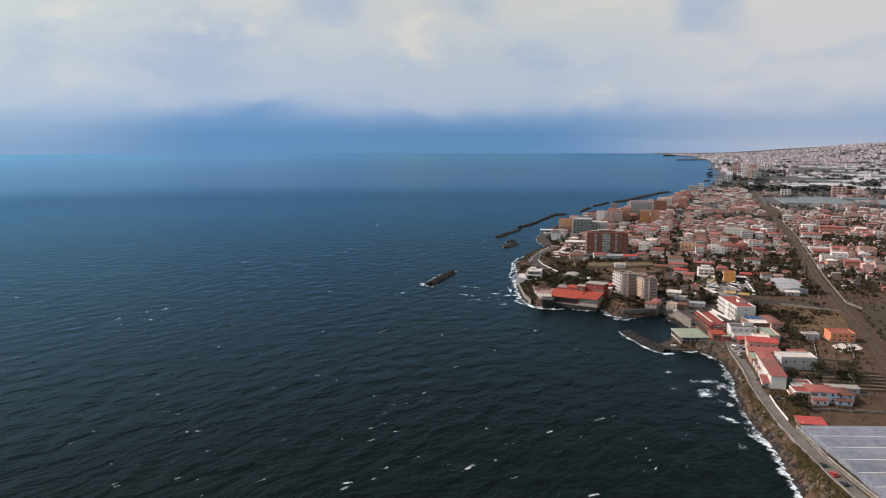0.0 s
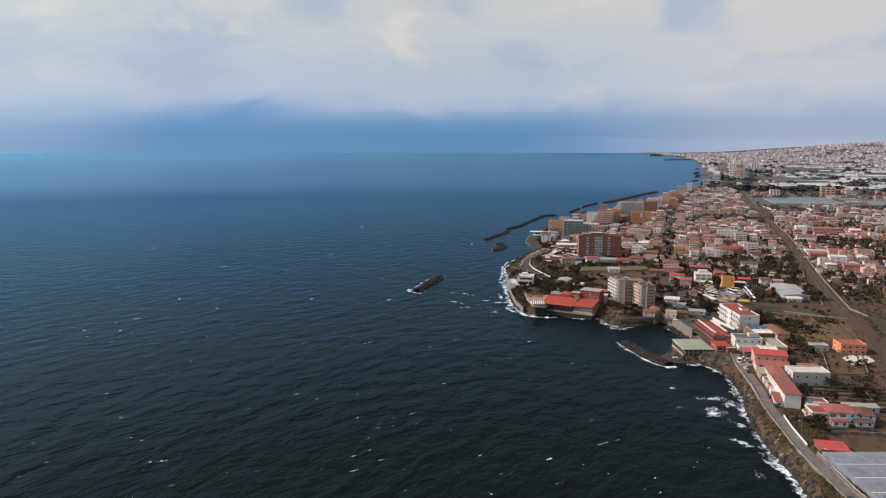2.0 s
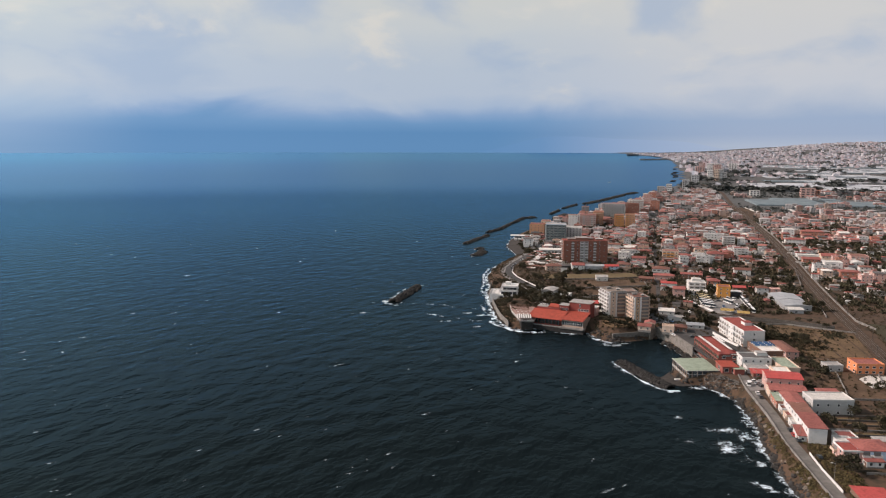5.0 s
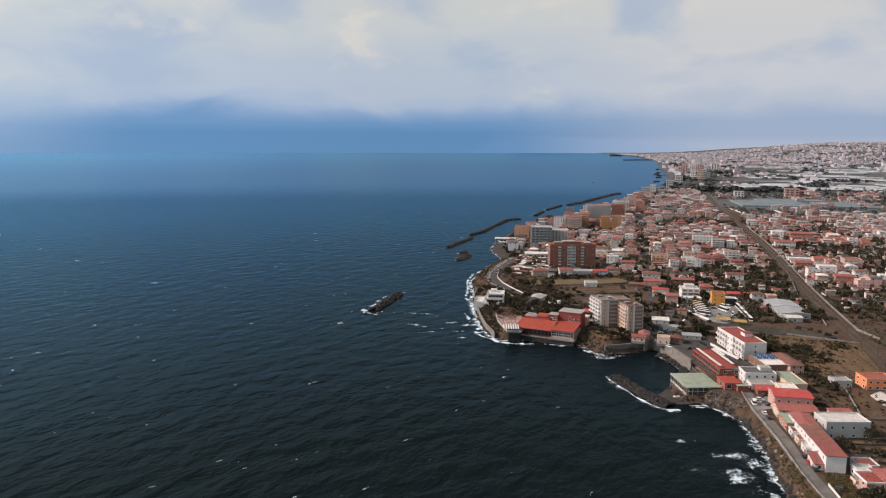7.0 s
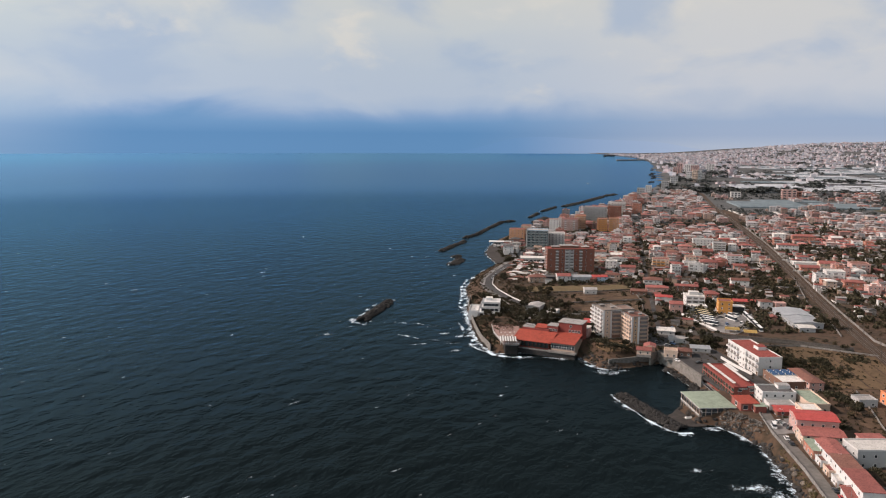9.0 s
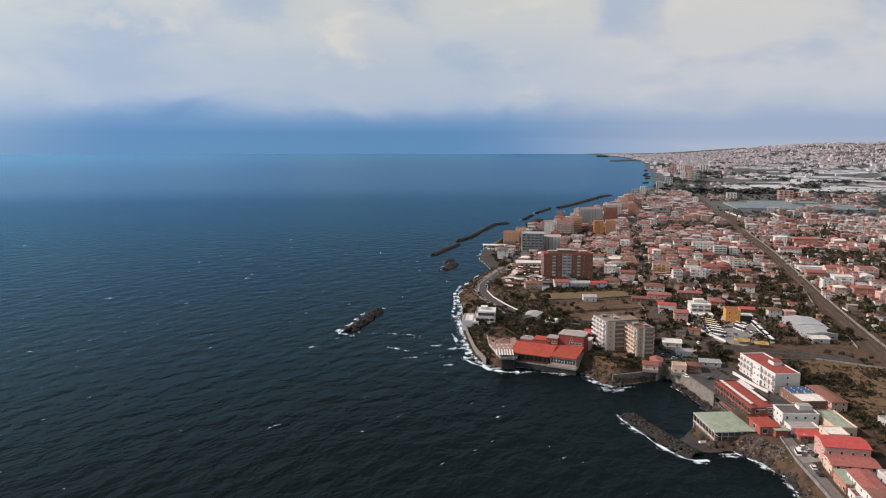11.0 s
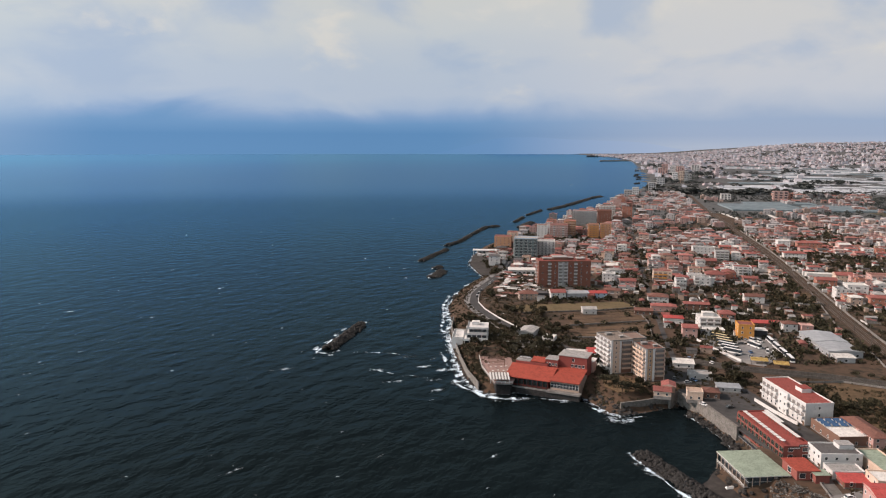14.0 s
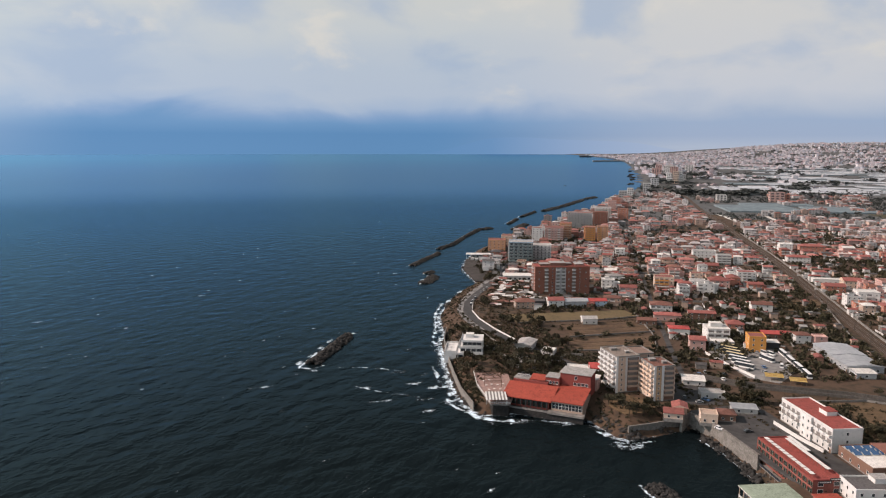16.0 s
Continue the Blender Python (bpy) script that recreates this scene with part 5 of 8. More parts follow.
# ---- the red hall on the headland's tip ----
ob = thing("restaurant_hall", 94, 617, 0.0, -31, "red seaside hall with broad sloping red roofs", "hall")
for p_ in ((107, 616), (128, 612), (135, 618), (97, 640), (90, 630)):
    TAKEN.append((*p_, 16))


def slope(parent, name, x0, x1, y0, y1, z0, z1, mat, label="", thick=0.35):
    s = Heap()
    s.add([(x0, y0, z0), (x1, y0, z0), (x1, y1, z1), (x0, y1, z1), (x0, y0, z0 + thick), (x1, y0, z0 + thick), (x1, y1, z1 + thick), (x0, y1, z1 + thick)],
          [(0, 3, 2, 1), (4, 5, 6, 7), (0, 1, 5, 4), (1, 2, 6, 5), (2, 3, 7, 6), (3, 0, 4, 7)])
    return part(name, s, mat, parent, label)


slope(ob, "roof", -1.5, 26.0, -0.5, 14, 8.6, 12.6, hall_roof_red, "broad bright red roof")
slope(ob, "roof", 25.2, 42.5, -0.4, 19, 9.4, 12.2, hall_roof_red, "bright red roof of the wing")
slope(ob, "roof", 9.5, 18, 15, 21, 14.6, 16.0, hall_roof_red, "red roof of the upper storey")
s = Heap()
s.box(0.4, 9, 15, 21, 14.2, 14.8)
part("roof", s, grey_roof, ob, "grey flat roof with planters")
s = Heap()
s.box(0.5, 24, 2.2, 20.5, -1.5, 8.8, 0)
s.box(0.5, 20, 14, 20.8, 8.8, 14.2, 0)
part("wall", s, red_paint, ob, "dark red wall")
s = Heap()
s.box(25.7, 42, 1.0, 20, -1.5, 9.3, 0)
part("wall", s, beige_paint, ob, "pale beige wall of the wing")
# base block in near-black: the shade below the hall is in its colour
s = Heap()
s.box(0, 43, -1.8, 2.4, -2.0, 3.4, 0)
s.box(0, 24.3, -1.8, -1.5, 3.4, 4.3, 1)
part("quay_base", s, [rock, concrete], ob, "stone base above the water, its shadow painted dark")
long_pane = Heap()
long_pane.box(-1.3, 1.3, -0.06, 0.04, 0, 3.6)
long_pane = long_pane.data("window", [dark_glazing])
s = Heap()
s.box(24.3, 43.5, -2.6, 1.4, 3.2, 4.2, 0)
part("ledge", s, concrete, ob, "pale concrete ledge")
for k in range(8):
    part("window", long_pane, None, ob, at=pose(2.1 + k * 2.85, 2.2, 4.4))
pane = Heap()
pane.box(-0.78, 0.78, -0.06, 0.04, 0, 2.9)
pane = pane.data("window", [glass])
mull = Heap()
mull.box(-0.09, 0.09, -0.14, 0.04, -0.1, 3.0)
mull = mull.data("mullion", [frame_white])
for k in range(9):
    part("window", pane, None, ob, at=pose(26.8 + k * 1.76, 1.0, 5.4))
for k in range(10):
    part("mullion", mull, None, ob, at=pose(25.92 + k * 1.76, 1.0, 5.4))
s = Heap()
s.box(25.8, 41.9, 0.86, 1.04, 6.9, 7.02)
part("transom", s, frame_white, ob)
for k in range(9):
    s = Heap()
    s.box(-0.14, 0.14, -0.14, 0.14, 3.4, 8.7)
    part("post", s, dark_paint, ob, at=pose(0.6 + k * 2.85, -0.2, 0))
s = Heap()
s.box(25.5, 42, 19, 31, -1.0, 19.2, 0)
part("wall", s, red_paint, ob, "tall dark red block")
s = Heap()
s.box(25.0, 42.5, 18.5, 31.5, 19.2, 19.6)
part("roof", s, grey_roof, ob, "brown-grey flat roof")
s = Heap()
s.box(18, 25.6, 16.5, 25, 8, 16.6, 0)
s.box(17.7, 25.4, 16.2, 25.2, 16.6, 16.9, 1)
part("side_block", s, [red_paint, grey_roof], ob)
for k in range(4):
    add_window(ob, 1.3, 1.6, pose(19 + k * 1.8, 16.5, 13.2), True)
    add_window(ob, 1.7, 1.7, pose(33.6 + k * 2.1, 19.0, 13.0), True)
add_window(ob, 1.5, 1.8, pose(34, 19.0, 16.2), True)
s = Heap()
s.box(28, 43, 31.6, 40, 3, 13.5, 0)
s.box(27.6, 43.4, 31.6, 40.4, 13.5, 13.9, 1)
part("rear_wing", s, [pink_paint, pale_roof], ob, "rear wing with a pale roof")
s = Heap()
s.box(2, 9, 17.0, 17.3, 15.6, 16.8, 0)
for q in range(11):
    s.box(2.3 + q * 0.6, 2.7 + q * 0.6, 16.93, 17.0, 15.9, 16.5, 1)
part("sign", s, [dark_paint, frame_white], ob, "dark roof sign with pale bars")

# terrace of the hall: paving, balustrade, striped awning and pergola
ob = thing("terrace", 92, 640, 0.0, 0, "raised sea terrace with pinkish paving", "terrace")
s = Heap()
rim = [(-7, -31), (3, -33), (8, -20), (13, 18), (-7, 22), (-9, 0)]
s.add([(x, y, 7.4) for x, y in rim], [tuple(range(6))], 0)
s.add([(x, y, 7.4) for x, y in rim] + [(x, y, 6.7) for x, y in rim], [(k, 6 + k, 6 + (k + 1) % 6, (k + 1) % 6) for k in range(6)], 1)
s.add([(x, y, 6.7) for x, y in rim], [tuple(range(5, -1, -1))], 1)
# inset base in near-black rock, painting the shadow under the slab
inner = [(x * 0.82 + 0.3, y * 0.93, z) for z in (6.7, -1.5) for x, y in rim]
s.add(inner, [(k, 6 + k, 6 + (k + 1) % 6, (k + 1) % 6) for k in range(6)], 2)
part("platform", s, [roof_stuff("terrace_paving", (0.30, 0.20, 0.175), 0), concrete, rock], ob, "pinkish paved platform")
for (ax_, ay_), (bx_, by_) in (((-7, -31), (3, -33)), ((-9, 0), (-7, -31)), ((-7, 22), (-9, 0))):
    s = Heap()
    n_ = int(math.hypot(bx_ - ax_, by_ - ay_) / 2)
    for k in range(n_ + 1):
        s.bar((ax_ + (bx_ - ax_) * k / n_, ay_ + (by_ - ay_) * k / n_, 7.4), (ax_ + (bx_ - ax_) * k / n_, ay_ + (by_ - ay_) * k / n_, 8.5), 0.08)
    s.bar((ax_, ay_, 8.5), (bx_, by_, 8.5), 0.09)
    s.bar((ax_, ay_, 8.0), (bx_, by_, 8.0), 0.06)
    part("balustrade", s, frame_white, ob, "white balustrade")
ob = thing("awning", 88.9, 614.0, 7.4, -8, "awning of grey and white strips on posts", "awning")
strip = Heap()
strip.box(-0.42, 0.42, -6.4, 6.4, 2.5, 2.62)
strips = [strip.data("strip", [frame_white]), strip.data("strip", [shutter_grey])]
for k in range(13):
    part("strip", strips[k % 2], None, ob, at=pose(-5.2 + k * 0.86, 0, 0))
for sx in (-5.3, 0, 5.3):
    for sy in (-6.1, 6.1):
        s = Heap()
        s.bar((0, 0, 0), (0, 0, 2.5), 0.1)
        part("post", s, frame_white, ob, at=pose(sx, sy, 0))
ob = thing("pergola", 93, 644, 7.4, -10, "brown timber pergola on the terrace", "pergola")
for k in range(7):
    s = Heap()
    s.bar((-5, 0, 2.6), (5, 0, 2.6), 0.12)
    s.bar((-4.8, 0, 0), (-4.8, 0, 2.6), 0.1)
    s.bar((4.8, 0, 0), (4.8, 0, 2.6), 0.1)
    part("beam", s, brown_paint, ob, at=pose(0, -8 + k * 2.8, 0))
for k in range(14):
    ob = thing("table", 88 + (k % 4) * 3.2, 622 + (k // 4) * 7.5 + (k % 2), 7.4, k * 23, "small white outdoor table with a cloth", "table", "tables on the terrace")
    s = Heap()
    s.cyl(0, 0, 0.68, 0.75, 0.7, 0.7)
    part("tabletop", s, frame_white, ob)
    s = Heap()
    s.cyl(0, 0, 0, 0.68, 0.08, 0.06)
    part("leg", s, rail_steel, ob)

# ---- the brick-red apartment block and its neighbours ----
ob = building("apartment_block", 204, 888, 50, 19, 25.5, -5, brick_paint, terrace_red, "flat", 7, 8, "large brick-red eight-storey apartment block", "apartment building",
              {"left": 3, "right": 3, "back": 4}, (1.4, 1.6), [("left", 1), ("right", 1)], grey_paint)
for px_, w_, d_, z_ in ((-15, 9, 9, 1.6), (-3, 14, 11, 2.8), (7, 6, 8, 2.0), (17, 8, 9, 1.4)):
    roof_box(ob, px_, 2.5, w_, d_, 25.5, z_, brown_paint, grey_roof)
# flat bay panels; on narrow ones a recess's shade is painted in brown
for px_, w_ in ((-14.5, 4.0), (-1.5, 9.5), (10.5, 4.0)):
    s = Heap()
    s.box(-w_ / 2, w_ / 2, -0.12, 0.1, 0, 25.0)
    part("recess", s, grey_paint if w_ > 5 else brown_paint, ob, "flat bay panel in grey or shade brown", on_face("front", 50, 19, px_, 0))
    for k in range(1, 8):
        for q in ((-2.5, 2.5) if w_ > 5 else (0,)):
            part("balcony", balcony_mesh(3.6 if w_ > 5 else 3.2, 1.2, white_paint if (k + int(q)) % 3 else grey_paint), None, ob, at=on_face("front", 50, 19, px_ + q, k * 3.19 + 0.1, 0.1))
for px_ in (-21, -9, 6, 16, 21.5):
    for k in range(0, 8, 1 if px_ in (-9, 16) else 2):
        add_window(ob, 1.1, 1.4, on_face("front", 50, 19, px_, k * 3.19 + 1.0), False)
def galleries(ob, w, d, h, storeys, mat, inner):
    """A balcony that runs right across each storey of the front and the west side."""
    for face, span in (("front", w), ("left", d)):
        s = Heap()
        s.box(-span / 2 + 0.2, span / 2 - 0.2, -1.2, 0.02, 0, 0.2)
        s.box(-span / 2 + 0.2, span / 2 - 0.2, -1.2, -1.1, 0.2, 1.15, 1)
        for k in range(int(span / 5) + 1):
            s.box(-span / 2 + 0.3 + k * 5, -span / 2 + 0.5 + k * 5, -1.2, 0.02, 0.2, 2.6, 0)
        data = s.data("gallery", [mat, inner])
        for k in range(1, storeys):
            part("gallery", data, None, ob, at=on_face(face, w, d, 0, k * h / storeys))


ob = building("apartment_block", 208, 1062, 27, 22, 25, -14, teal_paint, grey_roof, "flat", 7, 7, "grey-green apartment block with glazed galleries", "apartment building",
         {"front": 5, "left": 4, "right": 2}, (3.2, 1.8), edge=blue_paint)
galleries(ob, 27, 22, 25, 7, white_paint, teal_paint)
ob = building("apartment_block", 236, 1075, 22, 20, 19, -14, white_paint, grey_roof, "flat", 7, 6, "grey-white six-storey apartment block", "apartment building", {"front": 5, "left": 4}, (1.8, 1.6))
galleries(ob, 22, 20, 19, 6, white_paint, grey_paint)
building("apartment_block", 201, 1166, 22, 20, 14, -16, apricot_paint, orange_tiles, "flat", 7, 4, "peach four-storey apartment block", "apartment building", {"front": 4, "left": 4})
building("apartment_block", 218, 1185, 14, 20, 17, -16, cream_paint, orange_tiles, "flat", 7, 5, "cream five-storey apartment block by the beach", "apartment building", {"front": 3, "left": 4})
building("apartment_block", 277, 1252, 15, 20, 19, -16, white_paint, brown_tiles, "flat", 7, 6, "narrow white apartment block", "apartment building", {"front": 3, "left": 4})
ob = building("apartment_block", 300, 1246, 26, 20, 20, -16, pink_paint, orange_tiles, "flat", 7, 6, "pink apartment block with balconies", "apartment building", {"front": 6, "left": 4}, balconies=[("front", 1), ("front", 4)], balcony_mat=white_paint)
galleries(ob, 26, 20, 20, 6, white_paint, pink_paint)
ob = building("apartment_block", 322, 1262, 16, 20, 24, -16, apricot_paint, orange_tiles, "flat", 7, 7, "orange apartment block with a flat roof", "apartment building", {"front": 3, "left": 4})
galleries(ob, 16, 20, 24, 7, apricot_paint, cream_paint)
ob = building("apartment_block", 350, 1237, 14, 18, 21, -16, apricot_paint, brown_tiles, "flat", 7, 7, "orange apartment block with balconies", "apartment building", {"front": 3, "left": 3}, balconies=[("front", 1)], balcony_mat=yellow_paint)
galleries(ob, 14, 18, 21, 7, apricot_paint, yellow_paint)
building("apartment_block", 366, 1231, 15, 18, 22, -16, apricot_paint, brown_tiles, "flat", 7, 7, "orange and yellow apartment block with balconies", "apartment building", {"front": 3, "left": 3}, balconies=[("front", 0)], balcony_mat=yellow_paint)
ob = building("apartment_block", 396, 1425, 40, 20, 24, -18, grey_paint, orange_tiles, "flat", 7, 7, "grey-green seven-storey apartment block", "apartment building", {"front": 8, "left": 3})
galleries(ob, 40, 20, 24, 7, concrete, grey_paint)
building("apartment_block", 440, 1450, 24, 20, 22, -18, brick_paint, brown_tiles, "flat", 7, 7, "brick-red seven-storey apartment block", "apartment building", {"front": 5, "left": 3})
ob = building("apartment_block", 470, 1520, 28, 20, 24, -18, white_paint, brown_tiles, "flat", 7, 7, "pale apartment block with galleries", "apartment building", {"front": 5, "left": 3})
galleries(ob, 28, 20, 24, 7, white_paint, beige_paint)
building("apartment_block", 512, 1530, 18, 18, 20, -18, orange_paint, brown_tiles, "flat", 7, 6, "orange apartment block with a flat roof", "apartment building", {"front": 3, "left": 3})
building("apartment_block", 567, 1735, 17, 18, 20, -18, pink_paint, brown_tiles, "flat", 7, 6, "pink apartment block with a flat roof", "apartment building", {"front": 3, "left": 3})
building("apartment_block", 606, 1815, 18, 18, 17, -18, orange_paint, brown_tiles, "flat", 7, 5, "peach apartment block with a flat roof", "apartment building", {"front": 3, "left": 3})

# ---- beach pavilion ----
ob = thing("beach_pavilion", 175, 1134, 2.0, -10, "white beach pavilion with a deck on piles", "pavilion")
TAKEN.append((175, 1134, 22))
s = Heap()
s.box(-20, 18, -7, 7, 5.0, 5.5)
part("roof", s, white_paint, ob)
s = Heap()
s.box(-12, 17, -4, 6, 0, 5.0)
part("wall", s, grey_paint, ob)
for k in range(8):
    s = Heap()
    s.bar((0, -6.5, -2), (0, -6.5, 5.0), 0.2)
    part("post", s, white_paint, ob, at=pose(-19 + k * 5.1, 0, 0))
for k in range(6):
    add_window(ob, 3.0, 2.2, pose(-9.5 + k * 4.6, -4, 1.6), True)
s = Heap()
s.box(11, 17, -40, -8, 1.5, 5.6)
part("wing", s, white_paint, ob, "long white wing beside the road")
for k in range(4):
    s = Heap()
    s.box(-14 + k * 5.5, -10 + k * 5.5, -14 - k * 6, -8 - k * 6, -1.5, 1.8 + k * 0.4)
    part("terrace_step", s, white_paint, ob)
building("restaurant", 180, 960, 28, 17, 4.6, -10, white_paint, pale_roof, "slab", 7, 1, "low white restaurant with a broad flat roof", "restaurant", {"front": 6, "left": 4}, (2.4, 2.0))
building("house", 157, 833, 16, 12, 5.4, -4, beige_paint, brown_tiles, "hip", 7, 2, "low house with a brown tiled roof", "house")
building("house", 183, 831, 13, 12, 6.4, -4, white_paint, red_tiles, "gable", 7, 2, "whitish painted house with a red tiled roof", "house")
building("shed", 200, 830, 19, 13, 5.6, -4, metal_sheet, metal_sheet, "gable", 7, 1, "broad grey metal shed", "shed", {"front": 4}, pitch=0.1)
building("house", 219, 830, 15, 12, 5.2, -4, blue_paint, bright_red_roof, "gable", 7, 2, "bluish-white house with a bright red roof", "house", pitch=0.2)
building("shed", 171, 838, 9, 9, 4.5, -4, dark_paint, dark_roof, "mono", 7, 1, "small dark shed beside the row", "shed", {"front": 2}, pitch=0.1)
building("barn", 193, 772, 11, 9, 4.2, -8, white_paint, grey_roof, "gable", 7, 1, "small white barn with a grey roof", "barn", {"front": 2, "left": 1})
building("house", 129, 712, 11, 16, 4.0, -30, grey_paint, grey_roof, "gable", 7, 1, "low garden house with a grey roof", "house", pitch=0.2)
building("shed", 140, 695, 8, 9, 3.0, -30, white_paint, pale_roof, "flat", 7, 1, "small white garden shed", "shed", {"front": 2, "left": 1})
building("house", 147, 655, 13, 8, 3.6, -20, white_paint, pale_roof, "flat", 7, 1, "low white house with a flat roof", "house")
building("shed", 158, 655, 8, 7, 3.4, -20, brown_paint, bright_red_roof, "mono", 7, 1, "small shed with a red roof", "shed", {"front": 2})
building("house", 264, 803, 17, 13, 6.6, -19, white_paint, brown_tiles, "hip", 7, 2, "white house with a brown hipped roof", "house", balconies=[("front", 0), ("front", 1)], balcony_mat=white_paint)
building("house", 257, 775, 20, 9, 4.6, -19, pink_paint, red_tiles, "hip", 7, 1, "long low pink house with red roof", "house")
building("house", 236, 765, 14, 8, 3.6, -19, brown_paint, brown_tiles, "gable", 7, 1, "low house with a dark red roof", "house")
building("house", 247, 734, 14, 10, 4.8, -19, white_paint, bright_red_roof, "hip", 7, 1, "white bungalow with a bright red roof", "house", pitch=0.2)
building("house", 285, 775, 20, 10, 5.6, -19, brown_paint, red_tiles, "gable", 7, 2, "long house with a dark red roof", "house", pitch=0.22)
building("house", 242, 696, 10, 10, 7.0, -19, pink_paint, red_tiles, "gable", 7, 2, "pink house with a red roof", "house")
building("house", 292, 738, 12, 12, 6.0, -19, orange_paint, red_tiles, "hip", 7, 2, "brick-orange house with a red hipped roof", "house")
building("house", 348, 797, 16, 11, 5.8, -19, white_paint, brown_tiles, "gable", 7, 2, "white farmhouse with an arched door", "house", {"front": 2, "left": 3}, pitch=0.3)
building("house", 453, 811, 17, 15, 10.8, -20, white_paint, pale_roof, "flat", 7, 3, "white cubic three-storey house", "house", {"front": 3, "left": 3}, balconies=[("front", 1)], balcony_mat=white_paint)
building("house", 447, 772, 18, 13, 7.6, -20, orange_paint, orange_tiles, "hip", 7, 2, "bright orange two-storey house", "house", pitch=0.2)
building("house", 459, 862, 18, 12, 6.0, -20, orange_paint, red_tiles, "gable", 7, 2, "orange house with a red roof", "house")
building("house", 482, 900, 32, 9, 4.4, -20, white_paint, pale_roof, "flat", 7, 1, "long low white house with flat roof", "house")
building("house", 532, 1028, 25, 13, 6.4, -20, white_paint, red_tiles, "hip", 7, 2, "white house with a red hipped roof", "house")
building("house", 490, 880, 16, 14, 7, -20, cream_paint, red_tiles, "gable", 7, 2, "cream house with a red gable roof", "house")
building("house", 512, 858, 18, 18, 10, -20, pink_paint, brown_tiles, "flat", 7, 3, "pink three-storey house with white balconies", "house", balconies=[("front", 0), ("front", 2)], balcony_mat=white_paint)
building("house", 402, 915, 17, 14, 11, -19, white_paint, red_tiles, "flat", 7, 4, "white four-storey house with red awnings", "house", balconies=[("front", 1), ("front", 2), ("left", 0)], balcony_mat=white_paint)
building("house", 358, 886, 18, 15, 9.5, -19, pink_paint, red_tiles, "hip", 7, 3, "pink house with a red hipped roof", "house", balconies=[("front", 1)], balcony_mat=white_paint)
building("house", 338, 888, 14, 13, 8.6, -19, white_paint, grey_roof, "flat", 7, 3, "grey-white three-storey house with plain walls", "house")
building("house", 312, 905, 18, 14, 10, -19, cream_paint, orange_tiles, "flat", 7, 3, "ochre house with tiled terraces", "house", balconies=[("front", 0), ("front", 1), ("front", 2)], balcony_mat=yellow_paint)
building("house", 434, 1065, 26, 14, 10, -19, white_paint, grey_roof, "flat", 7, 3, "long white three-storey house", "house")
building("house", 436, 1022, 15, 14, 11, -19, grey_paint, grey_roof, "flat", 7, 4, "grey four-storey house with balconies", "house", balconies=[("front", 0), ("front", 1), ("front", 2)], balcony_mat=white_paint)
building("house", 396, 983, 23, 13, 7, -19, brown_paint, red_tiles, "gable", 7, 2, "long house with a dark red roof", "house")
building("house", 560, 1098, 15, 15, 12, -20, white_paint, pale_roof, "flat", 7, 4, "white four-storey house with flat roof", "house")
building("house", 595, 1096, 30, 14, 9, -20, orange_paint, orange_tiles, "hip", 7, 3, "orange house with a tiled roof", "house")

# ---- the rest of the town ----
rng = random.Random(7)


def seg_dist(x, y, line):
    best = 1e9
    for (ax, ay), (bx, by) in zip(line[:-1], line[1:]):
        dx, dy = bx - ax, by - ay
        s = max(0, min(1, ((x - ax) * dx + (y - ay) * dy) / (dx * dx + dy * dy)))
        best = min(best, math.hypot(x - ax - s * dx, y - ay - s * dy))
    return best


def free(x, y, r):
    return all((x - a) ** 2 + (y - b) ** 2 > (r + c) ** 2 for a, b, c in TAKEN)


def right_of_rail(x, y):
    for (ax, ay), (bx, by) in zip(RAIL[:-1], RAIL[1:]):
        if ay <= y < by:
            return x > ax + (bx - ax) * (y - ay) / (by - ay)
    return x > 0.42 * y


def open_ground(x, y):
    """Gardens and fields where no house stands."""
    if x < 236 and 690 < y < 822 or (y < 830 and x < 300) or (x < 186 and y < 965):
        return True
    if right_of_rail(x, y):
        return y < 740 or (y > 1430 and noise.noise((x / 120, y / 120, 6.3)) < 0.22) or noise.noise((x / 90, y / 90, 3.3)) < -0.08 or x > 0.68 * y
    if 288 < x < 432 and 700 < y < 862:
        return True
    return noise.noise((x / 70, y / 70, 1.7)) < -0.17


WALLS = [white_paint, white_paint, cream_paint, pink_paint, pink_paint, beige_paint, white_paint, grey_paint, white_paint, pink_paint, orange_paint, brick_paint]
ROOFS = [red_tiles, red_tiles, brown_tiles, brown_tiles, orange_tiles, grey_roof, red_tiles, rose_tiles, pale_roof, dark_roof]
NAMES = {"white_paint": "white", "cream_paint": "cream", "pink_paint": "pink", "beige_paint": "beige", "orange_paint": "orange", "grey_paint": "grey", "brick_paint": "brick-red",
         "red_tiles": "red", "brown_tiles": "brown", "orange_tiles": "orange", "grey_roof": "grey", "rose_tiles": "rose-red", "pale_roof": "pale", "dark_roof": "dark grey"}
near_spots, far_spots = [], []
c_, s_ = math.cos(radians(-19)), math.sin(radians(-19))
